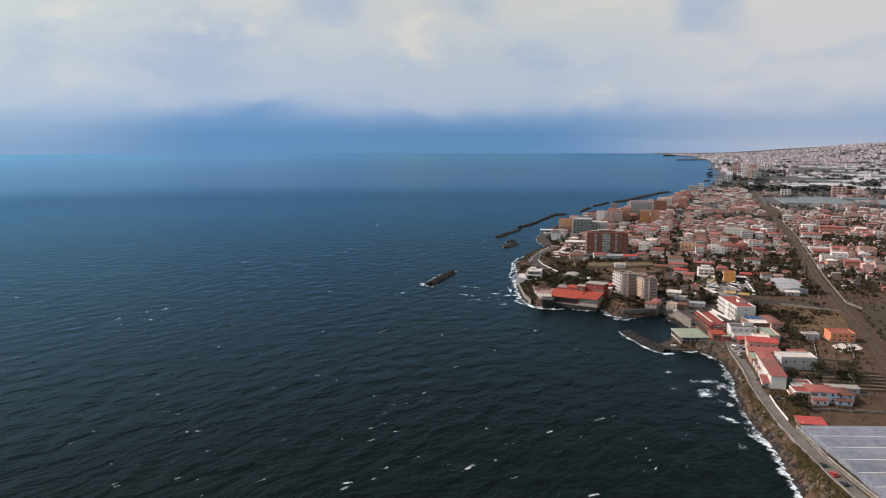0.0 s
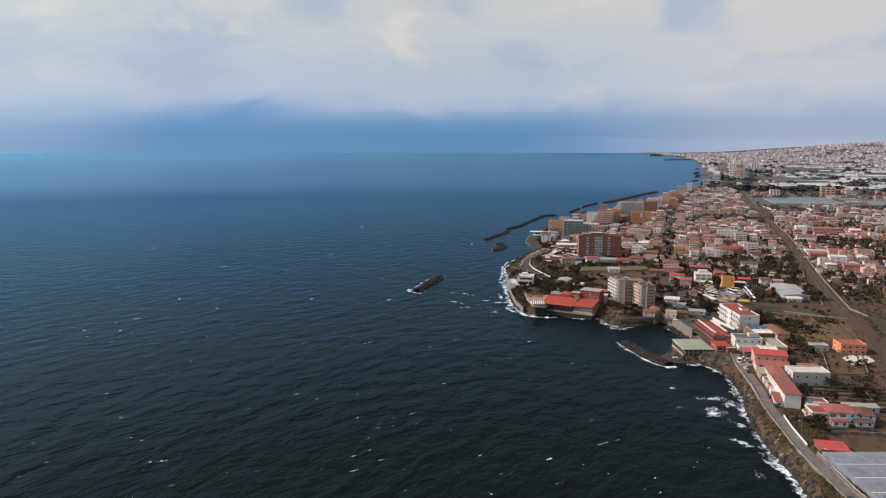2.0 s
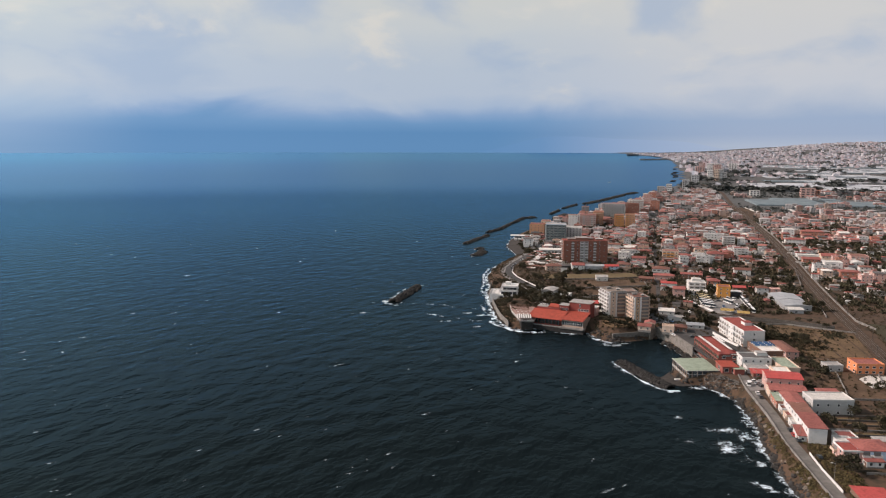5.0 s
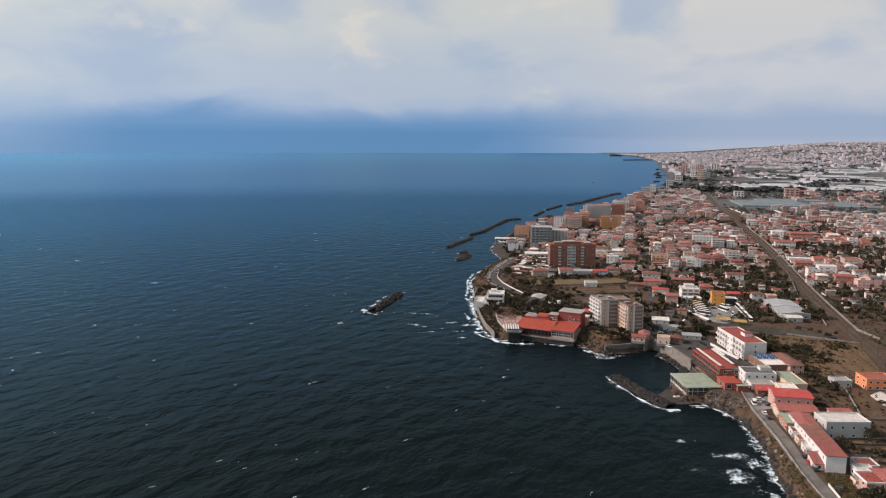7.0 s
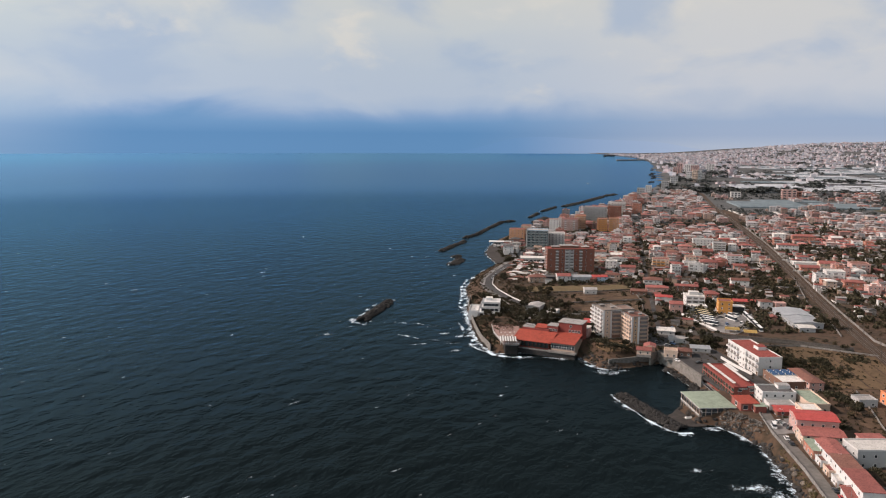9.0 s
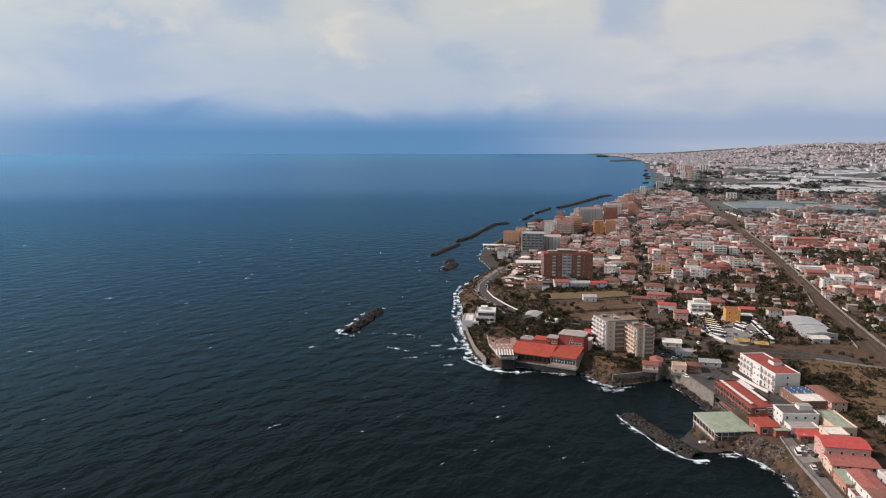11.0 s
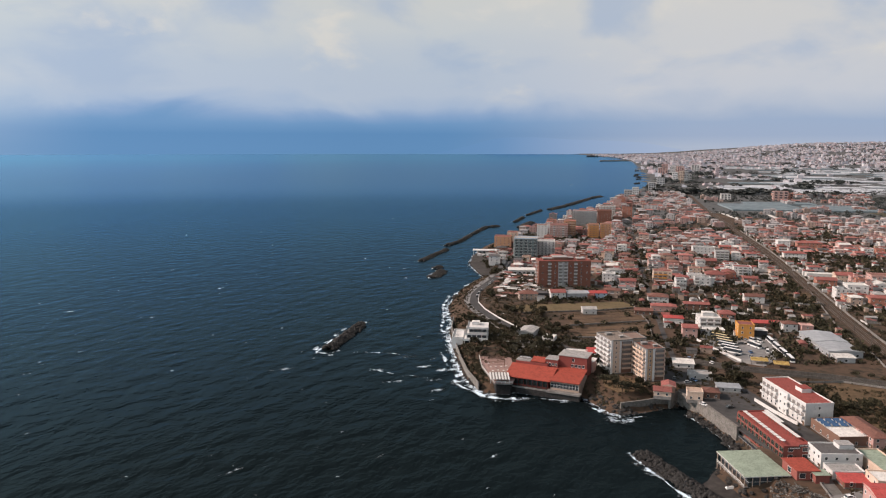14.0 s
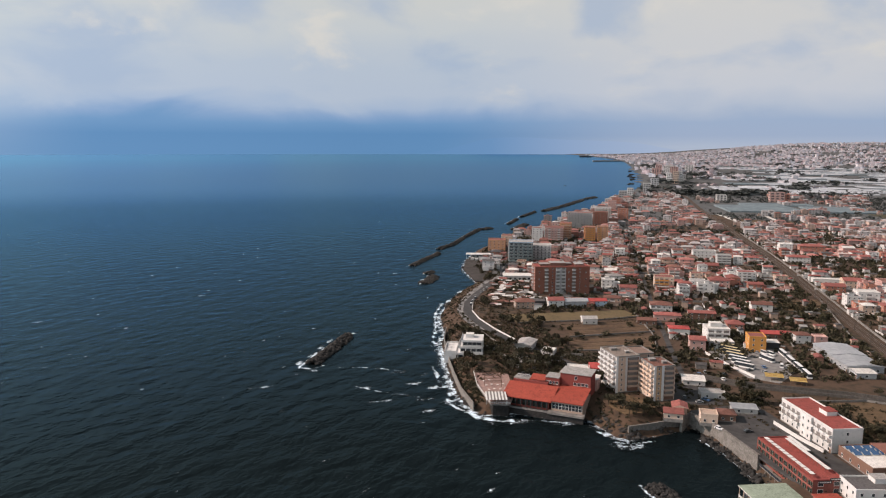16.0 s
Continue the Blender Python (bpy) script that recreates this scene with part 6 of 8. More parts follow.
for i in range(-60, 90):
    for j in range(20, 130):
        u, v = i * 16.4 + rng.uniform(-3.5, 3.5), j * 18.0 + rng.uniform(-4, 4)
        x, y = c_ * u - s_ * v, s_ * u + c_ * v
        if not (640 < y < 2250) or x > 0.80 * y + 20 or x < 90:
            continue
        if seg_dist(x, y, RAIL) < 17 or min(seg_dist(x, y, SHORE_ROAD), seg_dist(x, y, TOWN_STREET) + 2, seg_dist(x, y, CROSS_STREET), seg_dist(x, y, INLAND_LANE)) < 10:
            continue
        if open_ground(x, y) or rng.random() < (0.06 if y < 1110 else 0.18):
            continue
        (near_spots if y < 1110 else far_spots).append((x, y))
shore = inland([p[0] for p in near_spots], [p[1] for p in near_spots])
near_spots = [p for p, d in zip(near_spots, shore) if d > 20]
shore = inland([p[0] for p in far_spots], [p[1] for p in far_spots])
far_spots = [p for p, d in zip(far_spots, shore) if d > 20]
count = 0
for x, y in sorted(near_spots, key=lambda p: p[1]):
    w, d = rng.uniform(9, 15.5), rng.uniform(8.5, 13)
    if not free(x, y, 0.42 * math.hypot(w, d)):
        continue
    st = rng.choice((1, 1, 2, 2, 2, 3, 3)) if not right_of_rail(x, y) else rng.choice((1, 1, 2, 2, 3))
    wall, roof = rng.choice(WALLS), rng.choice(ROOFS)
    kind = rng.choice(("hip", "gable", "hip", "flat", "flat")) if st < 4 else "flat"
    rot = -19 + rng.uniform(-5, 5) + (90 if rng.random() < 0.25 else 0)
    many = y < 930
    bal = [("front", 0)] + ([("front", 1)] if rng.random() < 0.5 else []) if st > 1 and rng.random() < 0.6 else []
    n_ = max(2, round(w / 4.5))
    counts = {"front": n_, "left": 2} if many else {"front": 2, "left": 1}
    if rot > 0:
        counts = {"left": n_, "back": 2}
        bal = [("left", 0)] if bal else []
    wings = []
    if rng.random() < 0.7:
        side_, low_ = rng.choice((-1, 1)), rng.uniform(0.45, 1.0)
        wings.append((side_ * (w / 2 + 1.2), rng.uniform(-0.25, 0.25) * d, rng.uniform(4, 7), rng.uniform(0.4, 0.7) * d, max(2.7, low_ * st * 3.05 - 0.4), rng.choice(("flat", "gable", "hip", "slab"))))
    if rng.random() < 0.7:
        wings.append((rng.uniform(-0.2, 0.2) * w, -d / 2 - 0.8, rng.uniform(0.35, 0.7) * w, rng.uniform(2.5, 4.5), rng.choice((2.7, 2.8, max(2.8, st * 3.05 - 3.1))), rng.choice(("flat", "slab", "slab"))))
    word = f"{NAMES[wall.name]} {('bungalow', 'two-storey house', 'three-storey house', 'four-storey house')[st - 1]} with a {NAMES[roof.name]} {'flat roof terrace' if kind == 'flat' else 'tiled roof'}"
    ob = building("house", x, y, w, d, st * 3.05, rot, wall, roof, kind, 7, st, word, "house", counts, balconies=bal, balcony_mat=white_paint, chimney=rng.random() < 0.3, group="houses of the town", pitch=0.28, wings=wings, door=y < 860)
    if kind == "flat" and rng.random() < 0.6:
        roof_box(ob, rng.uniform(-2, 2), rng.uniform(-2, 2), 3.5, 4, st * 3.05, 2.4, wall, roof)
    if kind == "flat" and rng.random() < 0.5:
        t = Heap()
        t.cyl(0, 0, 0.3, 1.6, 0.55, 0.55, 8)
        part("water_tank", t, rng.choice((pale_roof, metal_sheet, blue_paint)), ob, at=pose(rng.uniform(-w, w) * 0.3, rng.uniform(-d, d) * 0.3, st * 3.05))
    count += 1

# sheds, lean-tos and yard walls between the houses: many and small, joined
h = Heap()
for _ in range(9000):
    x, y = rng.uniform(150, 760), rng.uniform(640, 1330)
    if x > 0.70 * y + 40 or seg_dist(x, y, RAIL) < 9.5 or min(seg_dist(x, y, SHORE_ROAD), seg_dist(x, y, TOWN_STREET) + 3, seg_dist(x, y, CROSS_STREET), seg_dist(x, y, INLAND_LANE)) < 7:
        continue
    if open_ground(x, y) and (rng.random() < 0.8 or (x < 236 and 690 < y < 822)):
        continue
    if not all((x - a) ** 2 + (y - b) ** 2 > (c * 0.9) ** 2 for a, b, c in TAKEN) or y < 960 and x < 150 or inland(np.array([x]), np.array([y]))[0] < 24:
        continue
    t = Heap()
    pick = rng.random()
    if pick < 0.38:
        w, d, ht = rng.uniform(2.5, 6), rng.uniform(2.5, 5), rng.uniform(2.2, 3.4)
        t.box(-w / 2, w / 2, -d / 2, d / 2, -0.5, ht, rng.choice((0, 1, 2, 3)), rng.choice((4, 5, 6, 6, 7)))
    elif pick < 0.66:
        w, d, ht = rng.uniform(4, 8), rng.uniform(3.5, 6), rng.uniform(2.6, 5.0)
        up, m_ = rng.uniform(0.5, 1.3), rng.choice((4, 6, 6, 6, 7))
        a, b = w / 2 + 0.3, d / 2 + 0.3
        t.box(-w / 2, w / 2, -d / 2, d / 2, -0.5, ht, rng.choice((0, 0, 1, 2, 3)), m_)
        t.add([(-a, -b, ht), (a, -b, ht), (a, b, ht), (-a, b, ht), (-a, 0, ht + up), (a, 0, ht + up)], [(0, 1, 5, 4), (2, 3, 4, 5), (1, 2, 5), (3, 0, 4)], m_)
    else:
        w = rng.uniform(6, 16)
        t.box(-w / 2, w / 2, -0.12, 0.12, -0.5, rng.uniform(1.2, 2.2), rng.choice((0, 1, 1)))
    a_ = radians(-19 + rng.choice((0, 90)) + rng.uniform(-4, 4))
    ca, sa = math.cos(a_), math.sin(a_)
    n = len(h.v)
    h.v += [(x + ca * p - sa * q, y + sa * p + ca * q, 7 + r) for p, q, r in t.v]
    h.f += [tuple(i + n for i in f) for f in t.f]
    h.m += t.m
tagged(new("yard_sheds", h.data("yard_sheds", [white_paint, concrete, beige_paint, brown_paint, grey_roof, pale_roof, red_tiles, dark_roof])), "small sheds, lean-tos and yard walls between houses", "sheds", kind="stuff")

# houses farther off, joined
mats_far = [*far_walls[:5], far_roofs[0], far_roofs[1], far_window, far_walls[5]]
h = Heap()


def far_house(h, x, y, w, d, ht, rot, wall, roof, kind, z=None, windows=2, win=7):
    px, py, pz, k = (float(v) for v in pull(x, y, float(height(x, y)) if z is None else z))
    t = Heap()
    t.box(-w / 2, w / 2, -d / 2, d / 2, -2, ht, wall, roof)
    if kind:
        a, b, r = w / 2 + 0.4, d / 2 + 0.4, 0.3 * d / 2
        t.add([(-a, -b, ht), (a, -b, ht), (a, b, ht), (-a, b, ht), (-a * 0.5, 0, ht + r), (a * 0.5, 0, ht + r)], [(0, 1, 5, 4), (1, 2, 5), (2, 3, 4, 5), (3, 0, 4)], roof)
    else:
        t.box(-w * 0.2, w * 0.1, -d * 0.1, d * 0.25, ht, ht + 2.2, wall, roof)
    if windows:
        st = max(1, round(ht / 3.1))
        for s in range(st):
            for q in range(windows):
                cx = (q + 0.5) / windows * w - w / 2
                t.add([(cx - 0.7, -d / 2 - 0.06, s * 3.1 + 0.9), (cx + 0.7, -d / 2 - 0.06, s * 3.1 + 0.9), (cx + 0.7, -d / 2 - 0.06, s * 3.1 + 2.4), (cx - 0.7, -d / 2 - 0.06, s * 3.1 + 2.4)], [(0, 1, 2, 3)], win)
                cy = (q + 0.5) / windows * d - d / 2
                t.add([(-w / 2 - 0.06, cy + 0.7, s * 3.1 + 0.9), (-w / 2 - 0.06, cy - 0.7, s * 3.1 + 0.9), (-w / 2 - 0.06, cy - 0.7, s * 3.1 + 2.4), (-w / 2 - 0.06, cy + 0.7, s * 3.1 + 2.4)], [(0, 1, 2, 3)], win)
    cr, sr = math.cos(radians(rot)) * k, math.sin(radians(rot)) * k
    n = len(h.v)
    h.v += [(px + cr * a - sr * b, py + sr * a + cr * b, pz + c * k) for a, b, c in t.v]
    h.f += [tuple(i + n for i in f) for f in t.f]
    h.m += t.m


for x, y in far_spots:
    if not free(x, y, 8):
        continue
    st = rng.choice((1, 2, 2, 3, 3)) + (rng.choice((0, 0, 0, 2)) if x < 0.32 * y and y > 1400 else 0)
    for _ in range(2):
        if rng.random() < 0.45:
            far_house(h, x + rng.choice((-1, 1)) * rng.uniform(6, 9), y + rng.choice((-1, 1)) * rng.uniform(6, 10), rng.uniform(4, 9), rng.uniform(4, 8), rng.uniform(2.8, 6.5), -19 + rng.uniform(-8, 8), rng.choice((0, 0, 1, 2, 4, 8)), rng.choice((5, 6, 6)), rng.random() < 0.5, None, 1)
    far_house(h, x, y, rng.uniform(10, 17), rng.uniform(9, 14), st * 3.1, -19 + rng.uniform(-6, 6), rng.choice((0, 0, 1, 1, 2, 4, 3, 8, 4)), rng.choice((5, 5, 6, 6)), rng.random() < 0.5 and st < 4)
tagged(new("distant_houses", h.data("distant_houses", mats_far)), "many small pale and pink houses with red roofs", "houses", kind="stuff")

# tower blocks down the coast
for x, y, w, ht, wall in ((1495, 3640, 28, 48, pink_paint), (1530, 3625, 28, 44, white_paint), (1535, 3552, 27, 40, pink_paint), (1170, 2790, 19, 39, white_paint), (1192, 2783, 19, 44, cream_paint),
                          (1210, 2785, 16, 44, white_paint), (869, 2270, 20, 28, grey_paint), (1012, 2545, 25, 30, grey_paint), (1747, 3840, 40, 40, white_paint), (701, 2020, 20, 22, grey_paint),
                          (766, 2135, 16, 22, white_paint), (1047, 1900, 34, 24, pink_paint), (1075, 1915, 24, 18, orange_paint), (930, 1950, 24, 15, white_paint), (1600, 3700, 40, 36, pink_paint), (1680, 3900, 36, 38, white_paint), (1420, 3500, 30, 34, pink_paint), (1250, 2850, 22, 30, grey_paint)):
    px, py, pz, k = (float(v) for v in pull(x, y, float(height(x, y))))
    ob = building("apartment_block", px, py, w * k, 20 * k, ht * k, -20, wall, grey_roof, "flat", pz, max(3, round(ht / 6)), f"distant {NAMES[wall.name]} tower block by the coast", "apartment building",
                  {"front": 3, "left": 2}, (w * k * 0.2, 3.2 * k), group="tower blocks down the coast")

# the far city on its slope
h = Heap()
nr = np.random.RandomState(5)
far_, side_ = 2350 + 10150 * nr.rand(52000) ** 0.9, nr.uniform(0.31, 0.98, 52000)
cx_, cy_ = EYE[0] + far_ * np.sin(side_), EYE[1] + far_ * np.cos(side_)
off_ = inland(cx_, cy_)
on_land = (off_ > 18) & ((far_ > 4900) | ((off_ < 420) & (far_ > 3400)) | (nr.rand(52000) < 0.16))
made = 0
for x, y, far, ok, off in zip(cx_.tolist(), cy_.tolist(), far_.tolist(), on_land, off_.tolist()):
    dens = noise.noise((x / 300, y / 300, 5.1)) * 1.5 + float(smooth(4900, 6600, far)) * 0.6 - 0.25 + (0.3 if off < 900 else 0)
    if not ok or dens < rng.random() * 1.0:
        continue
    made += 1
    if made > 16000:
        break
    tall = rng.random() < 0.16
    far_house(h, x, y, rng.uniform(10, 24), rng.uniform(9, 18), rng.uniform(11, 22) if tall else rng.uniform(4, 10), -20 + rng.uniform(-25, 25), rng.choice((0, 0, 1, 2)), rng.choice((3, 4, 4)), False, None, 0)
tagged(new("distant_city", h.data("distant_city", [*hazy_city, *far_roofs])), "dense pale city on a distant slope", "city", kind="stuff")

# ---- rocks, foam ----
def boulder(seed, joined=False):
    bm = bmesh.new()
    bmesh.ops.create_icosphere(bm, subdivisions=1, radius=1.0)
    r = random.Random(seed)
    off = Vector((r.uniform(0, 50), r.uniform(0, 50), r.uniform(0, 50)))
    for v in bm.verts:
        v.co *= 1 + 0.45 * noise.noise(v.co * 1.1 + off)
        v.co.z *= 0.72
    me = bpy.data.meshes.new("rock")
    bm.to_mesh(me)
    bm.free()
    me.materials.append(rock)
    return me


ROCKS = [boulder(k) for k in range(6)]
ROCK_DATA = [(np.array([v.co for v in m.vertices]), [tuple(p.vertices) for p in m.polygons]) for m in ROCKS]
rr = random.Random(11)


def scatter_rock(heap, x, y, z, size):
    v, f = rr.choice(ROCK_DATA)
    a, s = rr.uniform(0, 6.28), size * rr.uniform(0.7, 1.3)
    px, py, pz, k = (float(q) for q in pull(x, y, z))
    s *= k
    ca, sa = math.cos(a) * s, math.sin(a) * s
    n = len(heap.v)
    heap.v += [(px + ca * p[0] - sa * p[1], py + sa * p[0] + ca * p[1], pz + p[2] * s) for p in v]
    heap.f += [tuple(i + n for i in q) for q in f]
    heap.m += [0] * len(f)


def breakwater(pts, width, size, label, singles=0, crest=2.4):
    """A heap of boulders along a line, higher in its middle."""
    ob = thing("breakwater", *pts[0], 0, 0, label if len(label.split()) > 3 else label + " in the sea", "breakwater", "breakwaters along the shore")
    inv = ob.matrix_world.inverted()
    heap = Heap()
    length = sum(math.hypot(b[0] - a[0], b[1] - a[1]) for a, b in zip(pts[:-1], pts[1:]))
    count = int(length * width * 2 / (size * size * 1.5))
    # a core that keeps the heap closed
    for n in range(count):
        s = rr.random() * length
        for a, b in zip(pts[:-1], pts[1:]):
            ln = math.hypot(b[0] - a[0], b[1] - a[1])
            if s <= ln:
                break
            s -= ln
        ux, uy = (b[0] - a[0]) / ln, (b[1] - a[1]) / ln
        t = rr.uniform(-1, 1) * (0.9 + 0.4 * noise.noise((s * 0.11, width, 2.2)))
        x, y = a[0] + ux * s + uy * t * width / 2, a[1] + uy * s - ux * t * width / 2
        lump = 0.85 + 0.45 * noise.noise((x * 0.09, y * 0.09, 1.3))
        z = crest * (1 - abs(t) ** 1.5) * rr.uniform(0.6, 1.05) * lump - 0.4
        if n < singles:
            sc = size * rr.uniform(0.7, 1.35)
            o = new("rock", rr.choice(ROCKS))
            o.parent = ob
            o.matrix_local = Matrix.Translation((x - pts[0][0], y - pts[0][1], z)) @ Euler((rr.uniform(0, 6), rr.uniform(0, 6), rr.uniform(0, 6))).to_matrix().to_4x4() @ Matrix.Scale(sc, 4)
        else:
            scatter_rock(heap, x, y, z, size)
    if heap.v:
        heap.v = [tuple(inv @ Vector(p)) for p in heap.v]
        tagged(part("rubble", heap, joined_rock, ob), kind="stuff")
    return ob


breakwater([(-13, 714), (-3, 742), (10, 782)], 11, 1.3, "long dark boulder breakwater standing in the sea", 220, 3.0)
breakwater([(138, 524), (141, 510), (145, 494), (149, 480), (152, 474)], 11, 1.0, "dark boulder spur beside the boat hall", 260, 2.8)
breakwater([(86, 984), (96, 1000), (101, 1022)], 15, 1.5, "short dark boulder breakwater", 0, 2.4)
breakwater([(95, 1040), (104, 1052)], 11, 1.5, "small dark boulder heap", 0, 2.2)
breakwater([(84, 1095), (104, 1140), (127, 1190)], 9, 1.6, "dark boulder breakwater", 0, 2.6)
breakwater([(132, 1229), (158, 1275), (184, 1346)], 8, 1.7, "long dark boulder breakwater", 0, 2.8)
breakwater([(190, 1362), (228, 1455), (253, 1470)], 9, 1.8, "long curved boulder breakwater", 0, 2.8)
breakwater([(298, 1538), (332, 1620)], 8, 2.0, "dark boulder breakwater", 0, 3.0)
breakwater([(352, 1668), (406, 1768)], 8, 2.0, "long dark boulder breakwater", 0, 3.0)
breakwater([(288, 1449), (326, 1526)], 14, 2.2, "dark boulder breakwater", 0, 3.0)
breakwater([(433, 1792), (489, 1875)], 16, 2.4, "dark boulder breakwater", 0, 3.4)
breakwater([(499, 1890), (617, 2093)], 16, 2.4, "dark boulder breakwater", 0, 3.4)
breakwater([(640, 2132), (688, 2195)], 16, 2.4, "dark boulder breakwater", 0, 3.4)
for x, y in ((1338, 3609), (1216, 3258), (1615, 4316), (1066, 2891), (1290, 3450), (1420, 3800)):
    breakwater([(x - 14, y - 12), (x + 16, y + 20)], 10, 3.0, "small dark breakwater far down the coast", 0, 3.5)
# the pier of the far harbour
h = Heap()
for a, b in (((2374, 7222), (2954, 7522)),):
    n = 40
    for k in range(n):
        x, y = a[0] + (b[0] - a[0]) * k / n, a[1] + (b[1] - a[1]) * k / n
        px, py, pz, kk = (float(v) for v in pull(x, y, 0))
        h.box(px - 6, px + 6, py - 6, py + 6, pz - 1, pz + 9 * kk)
tagged(new("harbour_pier", h.data("harbour_pier", [concrete])), "long grey harbour pier on the horizon", "pier", kind="structure")

# boulders along the foot of the shore
armour = Heap()
line = COAST[4:48]
for a, b in zip(line[:-1], line[1:]):
    ln = np.hypot(*(b - a))
    t = (b - a) / ln
    side = np.array([t[1], -t[0]])
    sandy = 968 <= a[1] < 1165
    for _ in range(int(ln * (0.35 if sandy else (4.2 if a[1] < 470 else 4.0 if 565 < a[1] < 600 and a[0] > 130 else (1.6 if a[1] < 800 else 0.9))))):
        p = a + t * rr.random() * ln + side * (rr.triangular(-2.2, 3.4, 0.2) if a[1] < 470 else 1) * rr.uniform(1.0 if a[1] < 470 else -2.2, 1.0 if a[1] < 470 else 7.0 if 565 < a[1] < 600 and a[0] > 130 else 2.8)
        scatter_rock(armour, p[0], p[1], float(height(p[0], p[1])) * 0.9 - 0.1, rr.choice((0.4, 0.6, 0.9, 1.4)) * (1.0 if a[1] < 800 else 1.4))
for _ in range(330):
    f_ = rr.random()
    scatter_rock(armour, 181.0 + 3.4 * math.sin(f_ * 2.6) + rr.gauss(0, 1.5) + 1.0, 570 - 48 * f_, rr.uniform(-0.4, 0.7), rr.choice((0.4, 0.6, 0.9, 1.3)))
tagged(new("shore_boulders", armour.data("shore_boulders", [joined_rock])), "dark boulders heaped along the shore", "rocks", kind="stuff")


crags = Heap()
for a, b in zip(COAST[3:13], COAST[4:14]):
    ln = np.hypot(*(b - a))
    t = (b - a) / ln
    side = np.array([t[1], -t[0]])
    for _ in range(int(ln * 1.3)):
        p = a + t * rr.random() * ln + side * rr.triangular(1.5, 10.0, 4.0)
        if noise.noise((p[0] * 0.13, p[1] * 0.13, 4.4)) < -0.12 or seg_dist(p[0], p[1], COAST_ROAD) < 4.2:
            continue
        scatter_rock(crags, p[0], p[1], float(height(p[0], p[1])) - 0.15, rr.choice((0.5, 0.7, 1.0, 1.4)))
tagged(new("shore_crags", crags.data("shore_crags", [crag])), "grey-brown crags on the shore bank", "rocks", kind="stuff")
debris = Heap()
for _ in range(300):
    u, w_ = rr.random(), rr.random()
    x, y = 173 + 10 * u + 5 * w_, 477 - 19 * u + 3 * w_ + rr.gauss(0, 1.0)
    if (x - 174) / 10 + (y - 480) / 16 > 1.2:
        continue
    scatter_rock(debris, x, y, float(height(x, y)) + 0.1, rr.choice((0.2, 0.3, 0.4, 0.6)))
for _ in range(60):
    u = rr.random()
    x, y = 176 + 9 * u + rr.gauss(0, 1.6), 478 - 16 * u + rr.gauss(0, 1.6)
    a, z_ = rr.uniform(0, 3.14), float(height(x, y)) + 0.5
    debris.bar((x - math.cos(a) * 1.2, y - math.sin(a) * 1.2, z_), (x + math.cos(a) * 1.2, y + math.sin(a) * 1.2, z_ + rr.uniform(-0.4, 0.8)), 0.14)
tagged(new("rubble_slope", debris.data("rubble_slope", [pale_rubble])), "pale rubble and broken timber on the shore slope", "rubble", kind="stuff")


def foam_sheet(name, rows, label):
    """Ragged sheets of foam; rows of (x, y, thickness) strips."""
    v, f, th = [], [], []
    for strip in rows:
        n, m = len(strip), len(strip[0])
        o = len(v)
        for r in strip:
            for x, y, q in r:
                px, py, pz, k = (float(w) for w in pull(x, y, 0.12 + 0.04 * rr.random()))
                v.append((px, py, pz))
                th.append(q)
        f += [(o + i * m + j, o + i * m + j + 1, o + (i + 1) * m + j + 1, o + (i + 1) * m + j) for i in range(n - 1) for j in range(m - 1)]
    me = mesh_from(name, v, f, [foam])
    at = me.attributes.new("thick", "FLOAT", "POINT")
    at.data.foreach_set("value", th)
    return tagged(new(name, me), label, "foam", kind="stuff")


# surf along the coast: broad where the shore is open to the waves
strips = []
surf = COAST[3:50]
pts_, nor_ = [], []
for a, b in zip(surf[:-1], surf[1:]):
    ln = np.hypot(*(b - a))
    t = (b - a) / ln
    for k in range(max(1, int(ln / 3))):
        pts_.append(a + t * ln * k / max(1, int(ln / 3)))
        nor_.append((-t[1], t[0]))
nor_ = np.array(nor_)
for _ in range(4):
    nor_[1:-1] = (nor_[:-2] + nor_[1:-1] * 2 + nor_[2:]) / 4
strip = []
for k, (p, n) in enumerate(zip(pts_, nor_)):
    open_sea = 1.1 if p[1] < 365 else 0.85 if p[1] < 470 else (0.5 if p[1] < 480 else (0.12 if p[1] < 592 else (0.75 if p[1] < 970 else 0.45)))
    if 520 < p[1] < 592 and p[0] < 150:
        open_sea = 0.7
    head_ = 598 < p[1] < 860 and p[0] < 130
    wide = (3.0 + 4.0 * open_sea) * (1.35 if head_ else 0.95) * (1.2 + 0.9 * noise.noise((k * 0.11, 0, 2)))
    power = open_sea * (0.75 + 0.8 * noise.noise((k * 0.13, 3, 0))) + (0.06 if head_ else 0)
    strip.append([(p[0] + n[0] * wide * (q / 5 - 0.15), p[1] + n[1] * wide * (q / 5 - 0.15), (0.36 + 0.55 * power) * (1 - (q / 5) ** 2.0) + (0.0 if q else 0.1) - (0.35 if q == 5 else 0)) for q in range(6)])
strips.append(strip)


def blob(x, y, rx, ry, rot, power):
    """An oval of foam that thins towards its rim."""
    out = []
    for i in range(7):
        row = []
        for j in range(9):
            u, v = i / 3 - 1, j / 4 - 1
            r = min(1.0, math.hypot(u, v))
            c, s = math.cos(rot), math.sin(rot)
            row.append((x + c * v * rx - s * u * ry, y + s * v * rx + c * u * ry, power * (1 - r ** 1.4) - 0.05))
        out.append(row)
    return out


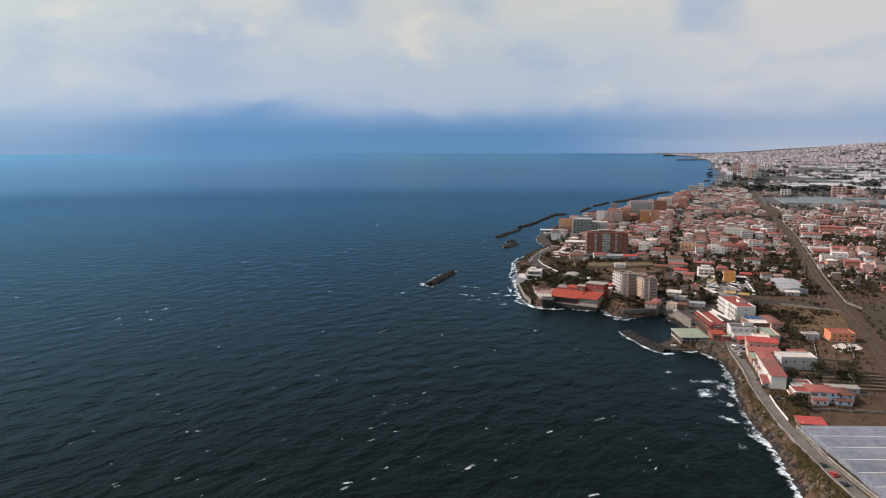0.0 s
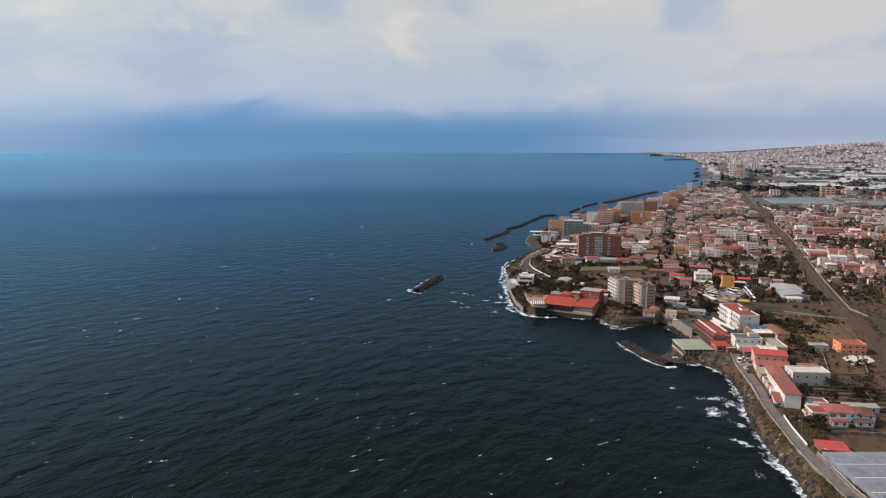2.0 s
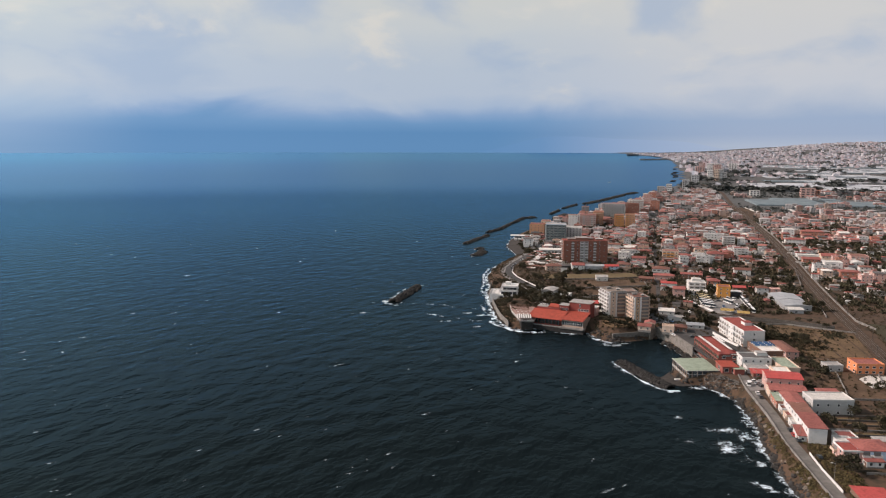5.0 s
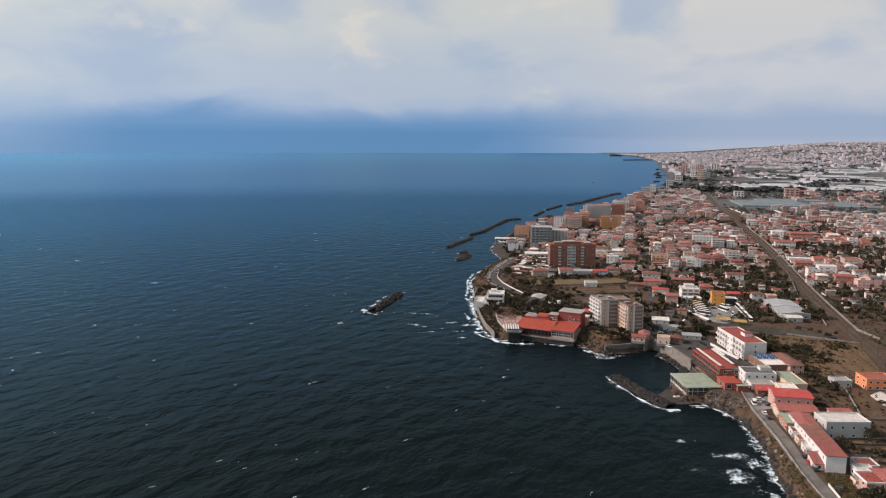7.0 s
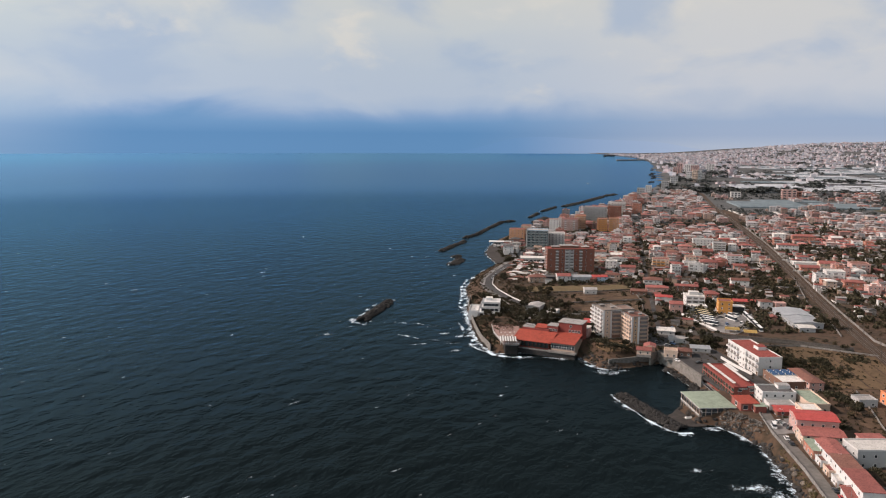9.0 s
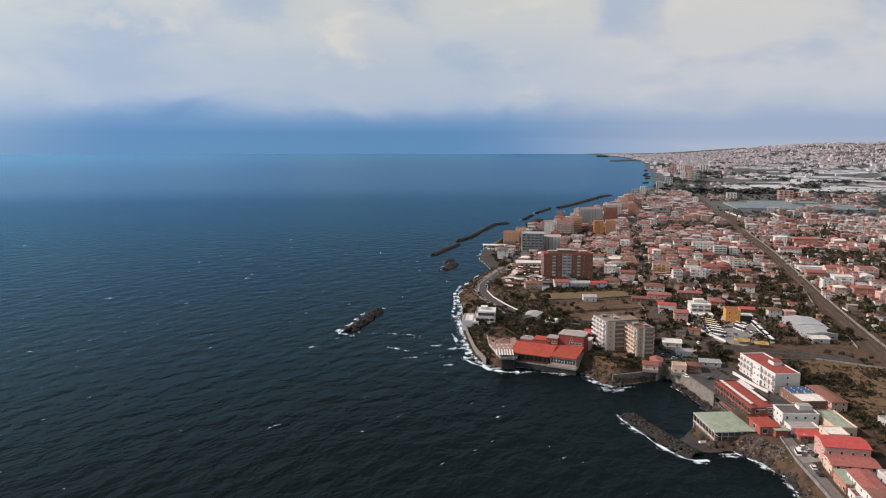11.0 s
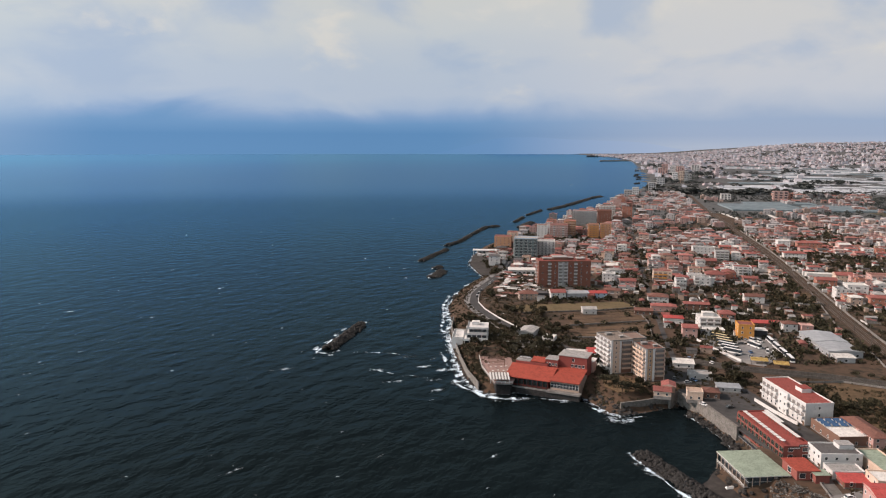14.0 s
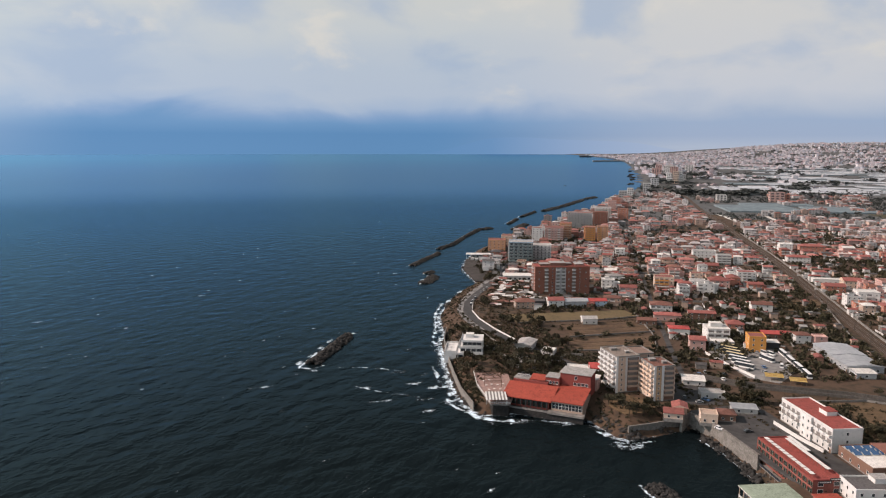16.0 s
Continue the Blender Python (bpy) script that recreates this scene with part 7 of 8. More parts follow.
def foam_line(pts, wide, power, seed):
    """A broken line of foam of uneven breadth."""
    out = []
    for (ax_, ay_), (bx_, by_) in zip(pts[:-1], pts[1:]):
        ln = math.hypot(bx_ - ax_, by_ - ay_)
        n = max(2, int(ln / 1.5))
        for k in range(n):
            t = k / n
            ux, uy = -(by_ - ay_) / ln, (bx_ - ax_) / ln
            x, y = ax_ + (bx_ - ax_) * t, ay_ + (by_ - ay_) * t
            w_ = wide * (0.7 + 0.9 * noise.noise((x * 0.12, y * 0.12, seed)))
            p_ = power * (0.95 + 0.5 * noise.noise((x * 0.2, y * 0.2, seed + 7)))
            o_ = wide * 0.5 * noise.noise((x * 0.09, y * 0.09, seed + 3))
            out.append([(x + ux * (w_ * q / 3 + o_), y + uy * (w_ * q / 3 + o_), p_ * (1 - (abs(q) / 3) ** 1.6) - (0.1 if abs(q) == 3 else 0)) for q in range(-3, 4)])
    return out


for pts_, wide_, power_ in (([(132.5, 526), (134, 514), (137, 500), (140.5, 486), (144, 473), (149, 467.5), (157, 469)], 2.6, 0.85), ([(-21, 706), (-17, 722), (-10, 741), (0, 765), (6, 786)], 2.2, 0.88), ([(-20, 707), (-12, 703), (-4, 712)], 2.0, 0.75),
                            ([(66, 640), (70, 622), (79, 608), (88, 603), (98, 603)], 4.5, 0.85), ([(64, 700), (66, 668), (68, 640)], 3.0, 0.66), ([(98, 604), (112, 601), (130, 592)], 2.2, 0.66), ([(132, 590), (137, 578), (146, 567), (160, 569)], 1.8, 0.62),
                            ([(163, 474), (172, 474), (176, 465), (179, 452)], 1.9, 0.8), ([(180, 567), (183, 552), (183.5, 536), (182, 522)], 1.5, 0.68), ([(60, 640), (30, 655), (14, 668)], 1.6, 0.6), ([(4, 706), (30, 700), (48, 690)], 1.8, 0.62), ([(82, 980), (92, 1006), (96, 1030)], 3.0, 0.75), ([(80, 1095), (100, 1142), (122, 1192)], 2.6, 0.75),
                            ([(128, 1232), (154, 1278), (180, 1348)], 2.8, 0.75), ([(184, 1362), (222, 1458), (250, 1476)], 3.0, 0.72), ([(90, 1036), (98, 1052)], 3.0, 0.8), ([(290, 1538), (326, 1622)], 3.2, 0.75), ([(346, 1672), (400, 1772)], 3.2, 0.75), ([(280, 1449), (318, 1528)], 3.2, 0.75), ([(72, 752), (78, 800), (82, 840), (94, 888)], 4.0, 0.7)):
    strips.append(foam_line(pts_, wide_, power_, len(strips) * 3.1))
# patches that the waves leave before the rocks
for x, y, rx, ry, rot, power in ((156, 411, 12, 4.5, -0.2, 0.68), (164, 402, 10, 5, -0.5, 0.74), (154, 374, 9, 4, -0.9, 0.66), (148, 389, 9, 6, 0.3, 0.74), (-21, 718, 7, 2.2, 1.2, 0.75), (-15, 734, 8, 2.0, 1.25, 0.72), (-9, 752, 8, 2.0, 1.3, 0.72), (-3, 770, 8, 2.0, 1.25, 0.7), (40, 690, 9, 2, 0.1, 0.7), (50, 668, 8, 2, 0.2, 0.7), (20, 664, 7, 1.8, 0.1, 0.68), (30, 640, 9, 2, 0.2, 0.7), (55, 622, 6, 2, 0.2, 0.7), (134, 398, 5, 3, 0.2, 0.6), (151, 392, 8, 4, -0.7, 0.72), (146, 352, 8, 3, -1.2, 0.7),
                                 (164, 398, 8, 5, 1.0, 0.75), (140, 318, 6, 3, -1.2, 0.6), (138, 428, 5, 2, 0.1, 0.56), (98, 600, 9, 3, 0.1, 0.62), (120, 596, 9, 3, 0, 0.62), (84, 602, 7, 3, -0.2, 0.62),
                                 (143, 565, 12, 4, -0.3, 0.75), (60, 684, 7, 2.5, 0, 0.6), (62, 660, 8, 4, 0.3, 0.62), (52, 640, 7, 2, 0.1, 0.56), (68, 634, 8, 4, 1.2, 0.7), (-20, 709, 8, 2.5, 0.9, 0.66), (-12, 700, 8, 2, 0.2, 0.6),
                                 (14, 790, 7, 2.5, 0.3, 0.66), (-38, 672, 10, 3, 0.2, 0.56), (38, 650, 6, 2, 0.1, 0.52), (88, 1004, 10, 3, 1.2, 0.62), (84, 978, 8, 2.5, 0.2, 0.6), (110, 1200, 10, 3, 0, 0.6), (78, 1090, 9, 2.5, 0.6, 0.6),
                                 (134, 508, 12, 2.5, 1.75, 0.68), (141, 480, 8, 2.5, 1.8, 0.68), (150, 467, 6, 2, -0.1, 0.66), (168, 471, 10, 1.6, -0.2, 0.7)):
    strips.append(blob(x, y, rx * 1.4, ry * 2.0, rot, power * 0.98))
foam_sheet("surf", strips, "white surf along the rocks")
# whitecaps
caps = []
for _ in range(900):
    far, side = 210 + 1500 * rr.random() ** 1.2, rr.uniform(-0.62, 0.42)
    x, y = EYE[0] + far * math.sin(side), EYE[1] + far * math.cos(side) - 60
    if inland(np.array([x]), np.array([y]))[0] > -18:
        continue
    big = rr.random() < 0.12
    s = rr.uniform(0.6, 1.3) * (2.2 if big else 1.0)
    caps.append(blob(x, y, s * rr.uniform(2.2, 4.6), s * 0.7, rr.uniform(0.3, 1.0), rr.uniform(0.5, 0.72)))
foam_sheet("whitecaps", caps, "small scattered white wave crests")

# ---- plants ----
def leafy(seed, parts_, size, n, squash=0.8, leaf_size=1.0):
    """A crown: loose leaf clumps scattered through uneven lobes."""
    r = random.Random(seed)
    v, f = [], []
    lobes = [(Vector((r.uniform(-1, 1), r.uniform(-1, 1), r.uniform(-0.5, 0.8))) * size * 0.5, size * r.uniform(0.35, 0.65)) for _ in range(parts_)]
    for _ in range(n):
        c, rad_ = r.choice(lobes)
        d = Vector((r.gauss(0, 1), r.gauss(0, 1), r.gauss(0, 1))).normalized() * rad_ * r.uniform(0.55, 1.08)
        p = c + d
        p.z *= squash
        q = size * r.uniform(0.10, 0.2) * leaf_size
        a = Vector((r.gauss(0, 1), r.gauss(0, 1), r.gauss(0, 1))).normalized()
        b = a.orthogonal().normalized()
        e = a.cross(b)
        o = len(v)
        v += [tuple(p + b * q), tuple(p + e * q * 0.8), tuple(p - b * q * 0.9 + a * q * 0.4), tuple(p - e * q * 0.8)]
        f += [(o, o + 1, o + 2, o + 3)]
    return v, f


def tree_model(seed, tall, size, n, mat, kind):
    ob = thing("tree", 0, 0, -400, 0, "", "tree")
    s = Heap()
    s.cyl(0, 0, -0.5, tall * 0.55, 0.22, 0.13, 6)
    r = random.Random(seed)
    for _ in range(4):
        a = r.uniform(0, 6.28)
        s.bar((0, 0, tall * r.uniform(0.35, 0.5)), (math.cos(a) * size * 0.5, math.sin(a) * size * 0.5, tall * 0.75), 0.06)
    part("trunk", s, bark, ob)
    v, f = leafy(seed, 6, size, n)
    me = mesh_from("crown", [(x, y, z + tall * 0.72) for x, y, z in v], f, [mat])
    part("crown", me, None, ob)
    return ob


def palm_model():
    ob = thing("palm_tree", 0, 0, -400, 0, "", "palm tree")
    s = Heap()
    for k in range(6):
        s.cyl(0.06 * k, 0, k * 1.1 - 0.3, k * 1.1 + 0.9, 0.26 - 0.015 * k, 0.22 - 0.015 * k, 7)
    part("trunk", s, bark, ob)
    s = Heap()
    for k in range(16):
        a = k * 2.4
        up_ = 0.9 - 0.09 * k
        prev = None
        for q in range(5):
            t = q / 4
            d = t * 2.6
            z = 6.4 + up_ * d - 0.42 * d * d * 0.55
            wdt = 0.34 * (1 - abs(t - 0.4)) + 0.05
            c = Vector((0.3 + math.cos(a) * d, math.sin(a) * d, z))
            sd = Vector((-math.sin(a), math.cos(a), 0)) * wdt
            cur = (c - sd, c + sd)
            if prev:
                s.add([prev[0], prev[1], cur[1], cur[0]], [(0, 1, 2, 3)])
            prev = cur
    part("crown", s, leaf, ob)
    return ob


MODELS = [tree_model(1, 5.5, 3.0, 260, leaf, 0), tree_model(2, 7.5, 3.6, 320, leaf, 0), tree_model(3, 4.2, 2.6, 220, dry_leaf, 0), tree_model(4, 9.0, 4.6, 420, leaf, 0)]
palm = palm_model()
TREE_WORDS = ["round dark green garden tree", "tall dark green tree", "low brownish olive tree", "broad dark green pine"]
for m, w in zip(MODELS, TREE_WORDS):
    tagged(m, w, "tree", "trees of the town")
tagged(palm, "palm tree with drooping fronds", "palm tree", "palms in the hall's garden")


def plant(x, y, model, scale, z=None):
    z = float(height(x, y)) if z is None else z
    m = copy_thing(model, pose(x, y, z, 0, 0, rr.uniform(0, 360)))
    m.scale = (scale, scale, scale * rr.uniform(0.85, 1.15))
    return m


GROVES = [(118, 690, 22, 16, 20), (132, 676, 16, 10, 18), (112, 660, 12, 12, 10), (150, 715, 20, 12, 12), (148, 640, 8, 8, 9), (223, 600, 9, 7, 14), (252, 560, 6, 25, 16), (262, 535, 8, 10, 8), (300, 585, 14, 9, 14), (240, 470, 7, 12, 8),
          (160, 588, 8, 5, 9), (150, 600, 5, 8, 7), (345, 640, 14, 24, 18), (310, 740, 26, 14, 12), (380, 800, 24, 24, 12), (420, 880, 22, 22, 10)]
GROVES += [(340, 850, 24, 12, 10), (130, 780, 14, 8, 9), (125, 842, 8, 16, 8), (150, 770, 14, 6, 8), (540, 960, 24, 18, 16), (205, 700, 10, 10, 5), (190, 650, 12, 8, 7), (216, 660, 8, 12, 6), (560, 1000, 20, 12, 8), (150, 960, 8, 18, 8),
           (84, 770, 4, 14, 6), (86, 670, 5, 10, 8), (205, 395, 5, 10, 4), (228, 395, 12, 14, 7), (180, 350, 4, 8, 4), (96, 745, 8, 10, 7), (118, 740, 8, 14, 8)]
for gx_, gy_, rx, ry, n in GROVES:
    for _ in range(n):
        x, y = gx_ + rr.gauss(0, 0.6) * rx, gy_ + rr.gauss(0, 0.6) * ry
        if seg_dist(x, y, RAIL) < 10 or min(seg_dist(x, y, SHORE_ROAD), seg_dist(x, y, COAST_ROAD), seg_dist(x, y, INLAND_LANE)) < 5 or not all((x - a) ** 2 + (y - b) ** 2 > (c * 0.72) ** 2 for a, b, c in TAKEN):
            continue
        if float(inland(np.array([x]), np.array([y]))[0]) < 6:
            continue
        plant(x, y, rr.choice((MODELS[0], MODELS[1], MODELS[2], MODELS[0])), rr.uniform(0.6, 1.15))
for x, y in ((110, 668), (114, 676), (120, 660), (106, 680), (124, 672), (130, 660), (116, 690)):
    plant(x, y, palm, rr.uniform(0.8, 1.15))

# scrub and woods, joined
def woods(name, spots, mat, label, tall=1.0):
    kinds = [leafy(40 + k, 4, 1.0, 28, 0.75, 1.55) for k in range(6)]
    v, f = [], []
    for x, y, s in spots:
        kv, kf = rr.choice(kinds)
        px, py, pz, k = (float(q) for q in pull(x, y, float(height(x, y)) + 0.35 * s))
        a = rr.uniform(0, 6.28)
        ca, sa = math.cos(a) * s * k, math.sin(a) * s * k
        o = len(v)
        v += [(px + ca * p[0] - sa * p[1], py + sa * p[0] + ca * p[1], pz + p[2] * s * k * tall) for p in kv]
        f += [tuple(i + o for i in q) for q in kf]
    return tagged(new(name, mesh_from(name, v, f, [mat])), label, "plants", kind="stuff")


def spots_in(n, x0, x1, y0, y1, size, seed, near=12.0, gate=-0.1):
    r = np.random.RandomState(seed)
    x, y = r.uniform(x0, x1, n), r.uniform(y0, y1, n)
    d = inland(x, y)
    out = []
    for a, b, q in zip(x.tolist(), y.tolist(), d):
        if q < near or noise.noise((a / 38, b / 38, seed * 1.3)) < gate or a > 0.85 * b + 60:
            continue
        if seg_dist(a, b, RAIL) < 9.5 or min(seg_dist(a, b, SHORE_ROAD), seg_dist(a, b, COAST_ROAD), seg_dist(a, b, INLAND_LANE), seg_dist(a, b, TOWN_STREET) + 2.0) < 4.5:
            continue
        if 156 < a < 238 and 696 < b < 812 and noise.noise((a / 9, b / 6, 2.7)) < 0.38:
            continue
        if 770 < a < 1100 and 1585 < b < 1870:
            continue
        if b < 1330 and not all((a - t) ** 2 + (b - u) ** 2 > (w * 0.7) ** 2 for t, u, w in TAKEN):
            continue
        out.append((a, b, r.uniform(*size)))
    return out


bank = [(a, b, s) for a, b, s in spots_in(30000, 135, 205, 230, 480, (0.35, 1.1), 2, 2.8, -0.3) if a < 0.22 * b + 106]
for a, b in zip(COAST[3:13], COAST[4:14]):
    ln = np.hypot(*(b - a))
    t = (b - a) / ln
    for _ in range(int(ln * 11)):
        u, off = rr.random() * ln, rr.uniform(2.2, 9.5)
        x, y = a[0] + t[0] * u + t[1] * off, a[1] + t[1] * u - t[0] * off
        if y > 230 and seg_dist(x, y, COAST_ROAD) > 3.5 and noise.noise((x * 0.11, y * 0.11, 3.7)) > -0.25:
            bank.append((x, y, rr.uniform(0.35, 1.0)))
hedges = []
for a, b, n, s0 in (((138, 776), (240, 785), 70, 1.0), ((166, 731), (232, 739), 50, 0.9), ((170, 768), (236, 777), 50, 0.8), ((246, 588), (320, 560), 60, 1.1), ((232, 432), (262, 502), 50, 1.0), ((290, 742), (352, 712), 50, 1.1), ((305, 797), (424, 828), 70, 1.2),
                    ((247, 545), (258, 505), 40, 1.3), ((300, 470), (345, 590), 70, 1.2), ((425, 770), (455, 848), 50, 1.1), ((188, 370), (228, 364), 40, 0.8), ((110, 700), (100, 770), 60, 1.2), ((104, 650), (150, 700), 60, 1.3), ((128, 800), (170, 812), 40, 1.1), ((163.6, 246), (166.4, 318), 90, 0.6), ((172, 319), (214, 319), 40, 0.7), ((184, 346), (222, 341), 40, 0.9)):
    for _ in range(n):
        t = rr.random()
        hedges.append((a[0] + (b[0] - a[0]) * t + rr.gauss(0, 1.2), a[1] + (b[1] - a[1]) * t + rr.gauss(0, 1.2), s0 * rr.uniform(0.7, 1.5)))
headland = spots_in(2200, 76, 150, 625, 965, (0.6, 1.8), 9, 2.5, -0.35)
slope_ = spots_in(260, 130, 186, 572, 625, (0.6, 1.5), 14, 5, -0.5)
garden = slope_ + [(a, b, s) for a, b, s in spots_in(900, 98, 165, 640, 765, (1.0, 2.4), 12, 8, -0.3)]
def clump(n, x0, x1, y0, y1, s0, s1):
    out = []
    for _ in range(n):
        x, y = rr.uniform(x0, x1), rr.uniform(y0, y1)
        if seg_dist(x, y, SHORE_ROAD) < 4.8 or float(inland(np.array([x]), np.array([y]))[0]) < 1.5 or seg_dist(x, y, INLAND_LANE) < 4.5:
            continue
        out.append((x, y, rr.uniform(s0, s1)))
    return out


garden += clump(240, 75.5, 84, 622, 700, 0.9, 2.0) + clump(260, 98, 122, 700, 770, 1.0, 2.4) + clump(380, 78, 108, 728, 930, 0.8, 2.0) + clump(190, 112, 165, 632, 705, 1.0, 2.4) + clump(50, 136, 150, 574, 618, 0.8, 1.9) + clump(70, 164, 180, 580, 600, 0.8, 1.9)
garden += clump(90, 213, 228, 590, 604, 1.8, 3.4) + clump(40, 196, 212, 586, 604, 0.7, 1.5) + clump(40, 180, 190, 586, 600, 0.8, 1.6) + clump(60, 176, 192, 628, 660, 0.8, 2.0)
for x, y, r, n in ((258, 557, 6, 30), (276, 556, 6, 24), (338, 636, 9, 40), (301, 554, 8, 40), (248, 492, 6, 30), (212, 480, 4, 14), (223, 454, 5, 22), (244, 503, 5, 20), (251, 552, 5, 24), (232, 400, 6, 20), (246, 420, 5, 20), (262, 450, 5, 20), (222, 388, 5, 16)):
    garden += clump(n, x - r, x + r, y - r, y + r, 1.0, 2.4)
garden += clump(120, 226, 286, 420, 500, 0.4, 1.0) + clump(120, 215, 250, 330, 430, 0.4, 1.0) + clump(90, 262, 312, 500, 590, 0.4, 1.1)
garden += clump(170, 240, 254, 500, 590, 0.9, 2.5) + clump(170, 248, 285, 520, 560, 0.9, 2.4) + clump(70, 250, 268, 545, 592, 1.0, 2.4) + clump(50, 255, 300, 500, 585, 0.5, 1.2) + clump(50, 186, 200, 590, 640, 0.7, 1.6) + clump(40, 246, 268, 470, 500, 0.8, 1.6)
woods("scrub", garden, leaf, "dense dark garden shrubs behind the hall")
woods("scrub", headland + hedges, dry_leaf, "brown-green hedges and shrubs")
woods("scrub", bank, bank_leaf, "olive and yellow grass tufts on the shore bank")
woods("scrub", spots_in(5200, 195, 440, 330, 860, (0.5, 1.7), 3, 12, -0.12), dry_leaf, "brown-green scrub on the slopes and plots")
woods("scrub", spots_in(13000, 150, 900, 620, 1330, (1.3, 4.4), 4, 14, -0.36), leaf, "dark green garden trees and hedges between the houses")
woods("woods", spots_in(5200, 160, 720, 640, 1340, (3.2, 6.0), 6, 16, 0.0), leaf, "broad dark green trees standing between the houses", 1.15)
woods("woods", spots_in(8000, 260, 1700, 1250, 2300, (2.6, 6.5), 5, 20, -0.2), hazy_leaf, "dark green trees among distant houses")
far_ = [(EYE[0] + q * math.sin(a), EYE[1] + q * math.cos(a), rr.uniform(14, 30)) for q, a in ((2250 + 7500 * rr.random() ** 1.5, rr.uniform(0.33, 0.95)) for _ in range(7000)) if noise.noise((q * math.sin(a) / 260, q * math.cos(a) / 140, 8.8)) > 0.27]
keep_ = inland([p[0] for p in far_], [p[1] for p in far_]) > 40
woods("woods", [p for p, ok in zip(far_, keep_) if ok], hazy_leaf, "dark distant belts of trees", 0.45)

# ---- greenhouses ----
def greenhouse(x, y, spans, span, length, rot, mat, label, z=7.0, high=2.6, group="greenhouses"):
    ob = thing("greenhouse", x, y, z, rot, label, "greenhouse", group)
    s = Heap()
    for k in range(spans):
        y0 = k * span
        s.add([(0, y0 + 0.05, high), (length, y0 + 0.05, high), (length, y0 + span / 2, high + 1.1), (0, y0 + span / 2, high + 1.1), (length, y0 + span - 0.05, high), (0, y0 + span - 0.05, high)], [(0, 1, 2, 3), (3, 2, 4, 5), (0, 3, 5), (1, 4, 2)], 0)
        piece = s
        part("roof_span", piece, mat, ob)
        s = Heap()
        if k:
            g = Heap()
            g.box(0, length, y0 - 0.22, y0 + 0.22, high - 0.1, high + 0.08)
            part("gutter", g, frame_white, ob, "pale gutter")
    w = Heap()
    w.box(0, length, -0.06, 0.04, 0, high)
    w.box(0, length, spans * span - 0.04, spans * span + 0.06, 0, high)
    w.box(-0.06, 0.04, 0.05, spans * span - 0.05, 0, high)
    part("wall", w, mat, ob)
    return ob


greenhouse(164.8, 246, 6, 12.2, 58, -1.5, plastic_sheet, "wide low greenhouse with grey-blue plastic roofs")
for x, y, n_, sp, ln_ in ((790, 1650, 10, 16, 150), (900, 1790, 4, 14, 150), (960, 1600, 6, 24, 120), (1270, 2300, 3, 22, 200)):
    px, py, pz, k = (float(v) for v in pull(x, y, 7))
    greenhouse(px, py, n_, sp * k, ln_ * k, -16, blue_sheet if x < 1200 else pale_sheet, "large greenhouse with blue-grey plastic roofs" if x < 1200 else "long low white greenhouse", pz, 3.0)
h = Heap()
gr = random.Random(21)
for _ in range(620):
    far, side = 2300 + 3000 * gr.random(), gr.uniform(0.46, 0.95)
    x, y = EYE[0] + far * math.sin(side), EYE[1] + far * math.cos(side)
    if noise.noise((x / 300, y / 180, 2.2)) < -0.08 or inland(np.array([x]), np.array([y]))[0] < 120:
        continue
    m_ = 0 if gr.random() < 0.65 else 1
    w, d = gr.uniform(90, 420), gr.uniform(30, 110)
    px, py, pz, k = (float(v) for v in pull(x, y, 7))
    for q in range(int(d / 12)):
        y0 = q * 12
        cr, sr = math.cos(radians(-14)) * k, math.sin(radians(-14)) * k
        pts_ = [(a * w, y0 + b, c) for a, b, c in ((0, 0, 3.2), (1, 0, 3.2), (1, 6, 4.6), (0, 6, 4.6), (1, 12, 3.2), (0, 12, 3.2), (0, 0, 0), (1, 0, 0))]
        h.add([(px + cr * a - sr * b, py + sr * a + cr * b, pz + c * k) for a, b, c in pts_], [(0, 1, 2, 3), (3, 2, 4, 5), (6, 7, 1, 0), (0, 3, 5), (1, 4, 2)], m_)
tagged(new("distant_greenhouses", h.data("distant_greenhouses", [pale_sheet, blue_sheet])), "many long white and blue-grey greenhouses", "greenhouses", kind="stuff")

# ---- masts along the railway ----
mast = thing("railway_mast", 0, 0, -400, 0, "steel catenary mast with a bracket", "mast", "masts along the railway")
s = Heap()
s.bar((0, 0, -0.5), (0, 0, 8.0), 0.14)
part("pole", s, rail_steel, mast)
s = Heap()
s.bar((0, 0, 7.0), (3.0, 0, 6.4), 0.07)
s.bar((0, 0, 6.0), (3.0, 0, 6.4), 0.05)
part("bracket", s, rail_steel, mast)
for a, b in zip(RAIL[1:15], RAIL[2:16]):
    ln = math.hypot(b[0] - a[0], b[1] - a[1])
    ang_ = math.atan2(b[1] - a[1], b[0] - a[0])
    for k in range(int(ln / 45 + 0.5)):
        f_ = (k + 0.5) / int(ln / 45 + 0.5)
        for sd in (-1, 1):
            x, y = a[0] + (b[0] - a[0]) * f_ + math.sin(ang_) * 5.0 * sd, a[1] + (b[1] - a[1]) * f_ - math.cos(ang_) * 5.0 * sd
            copy_thing(mast, pose(x, y, 7.3, 0, 0, math.degrees(ang_) + (90 if sd > 0 else -90)))
lamp = thing("street_lamp", 0, 0, -400, 0, "tall grey street lamp on the shore road", "street lamp", "lamps along the roads")
s = Heap()
s.cyl(0, 0, -0.3, 8.0, 0.11, 0.07, 6)
part("pole", s, concrete, lamp)
s = Heap()
s.bar((0, 0, 7.9), (1.6, 0, 8.2), 0.05)
s.box(1.2, 2.0, -0.16, 0.16, 8.15, 8.3)
part("head", s, frame_white, lamp)
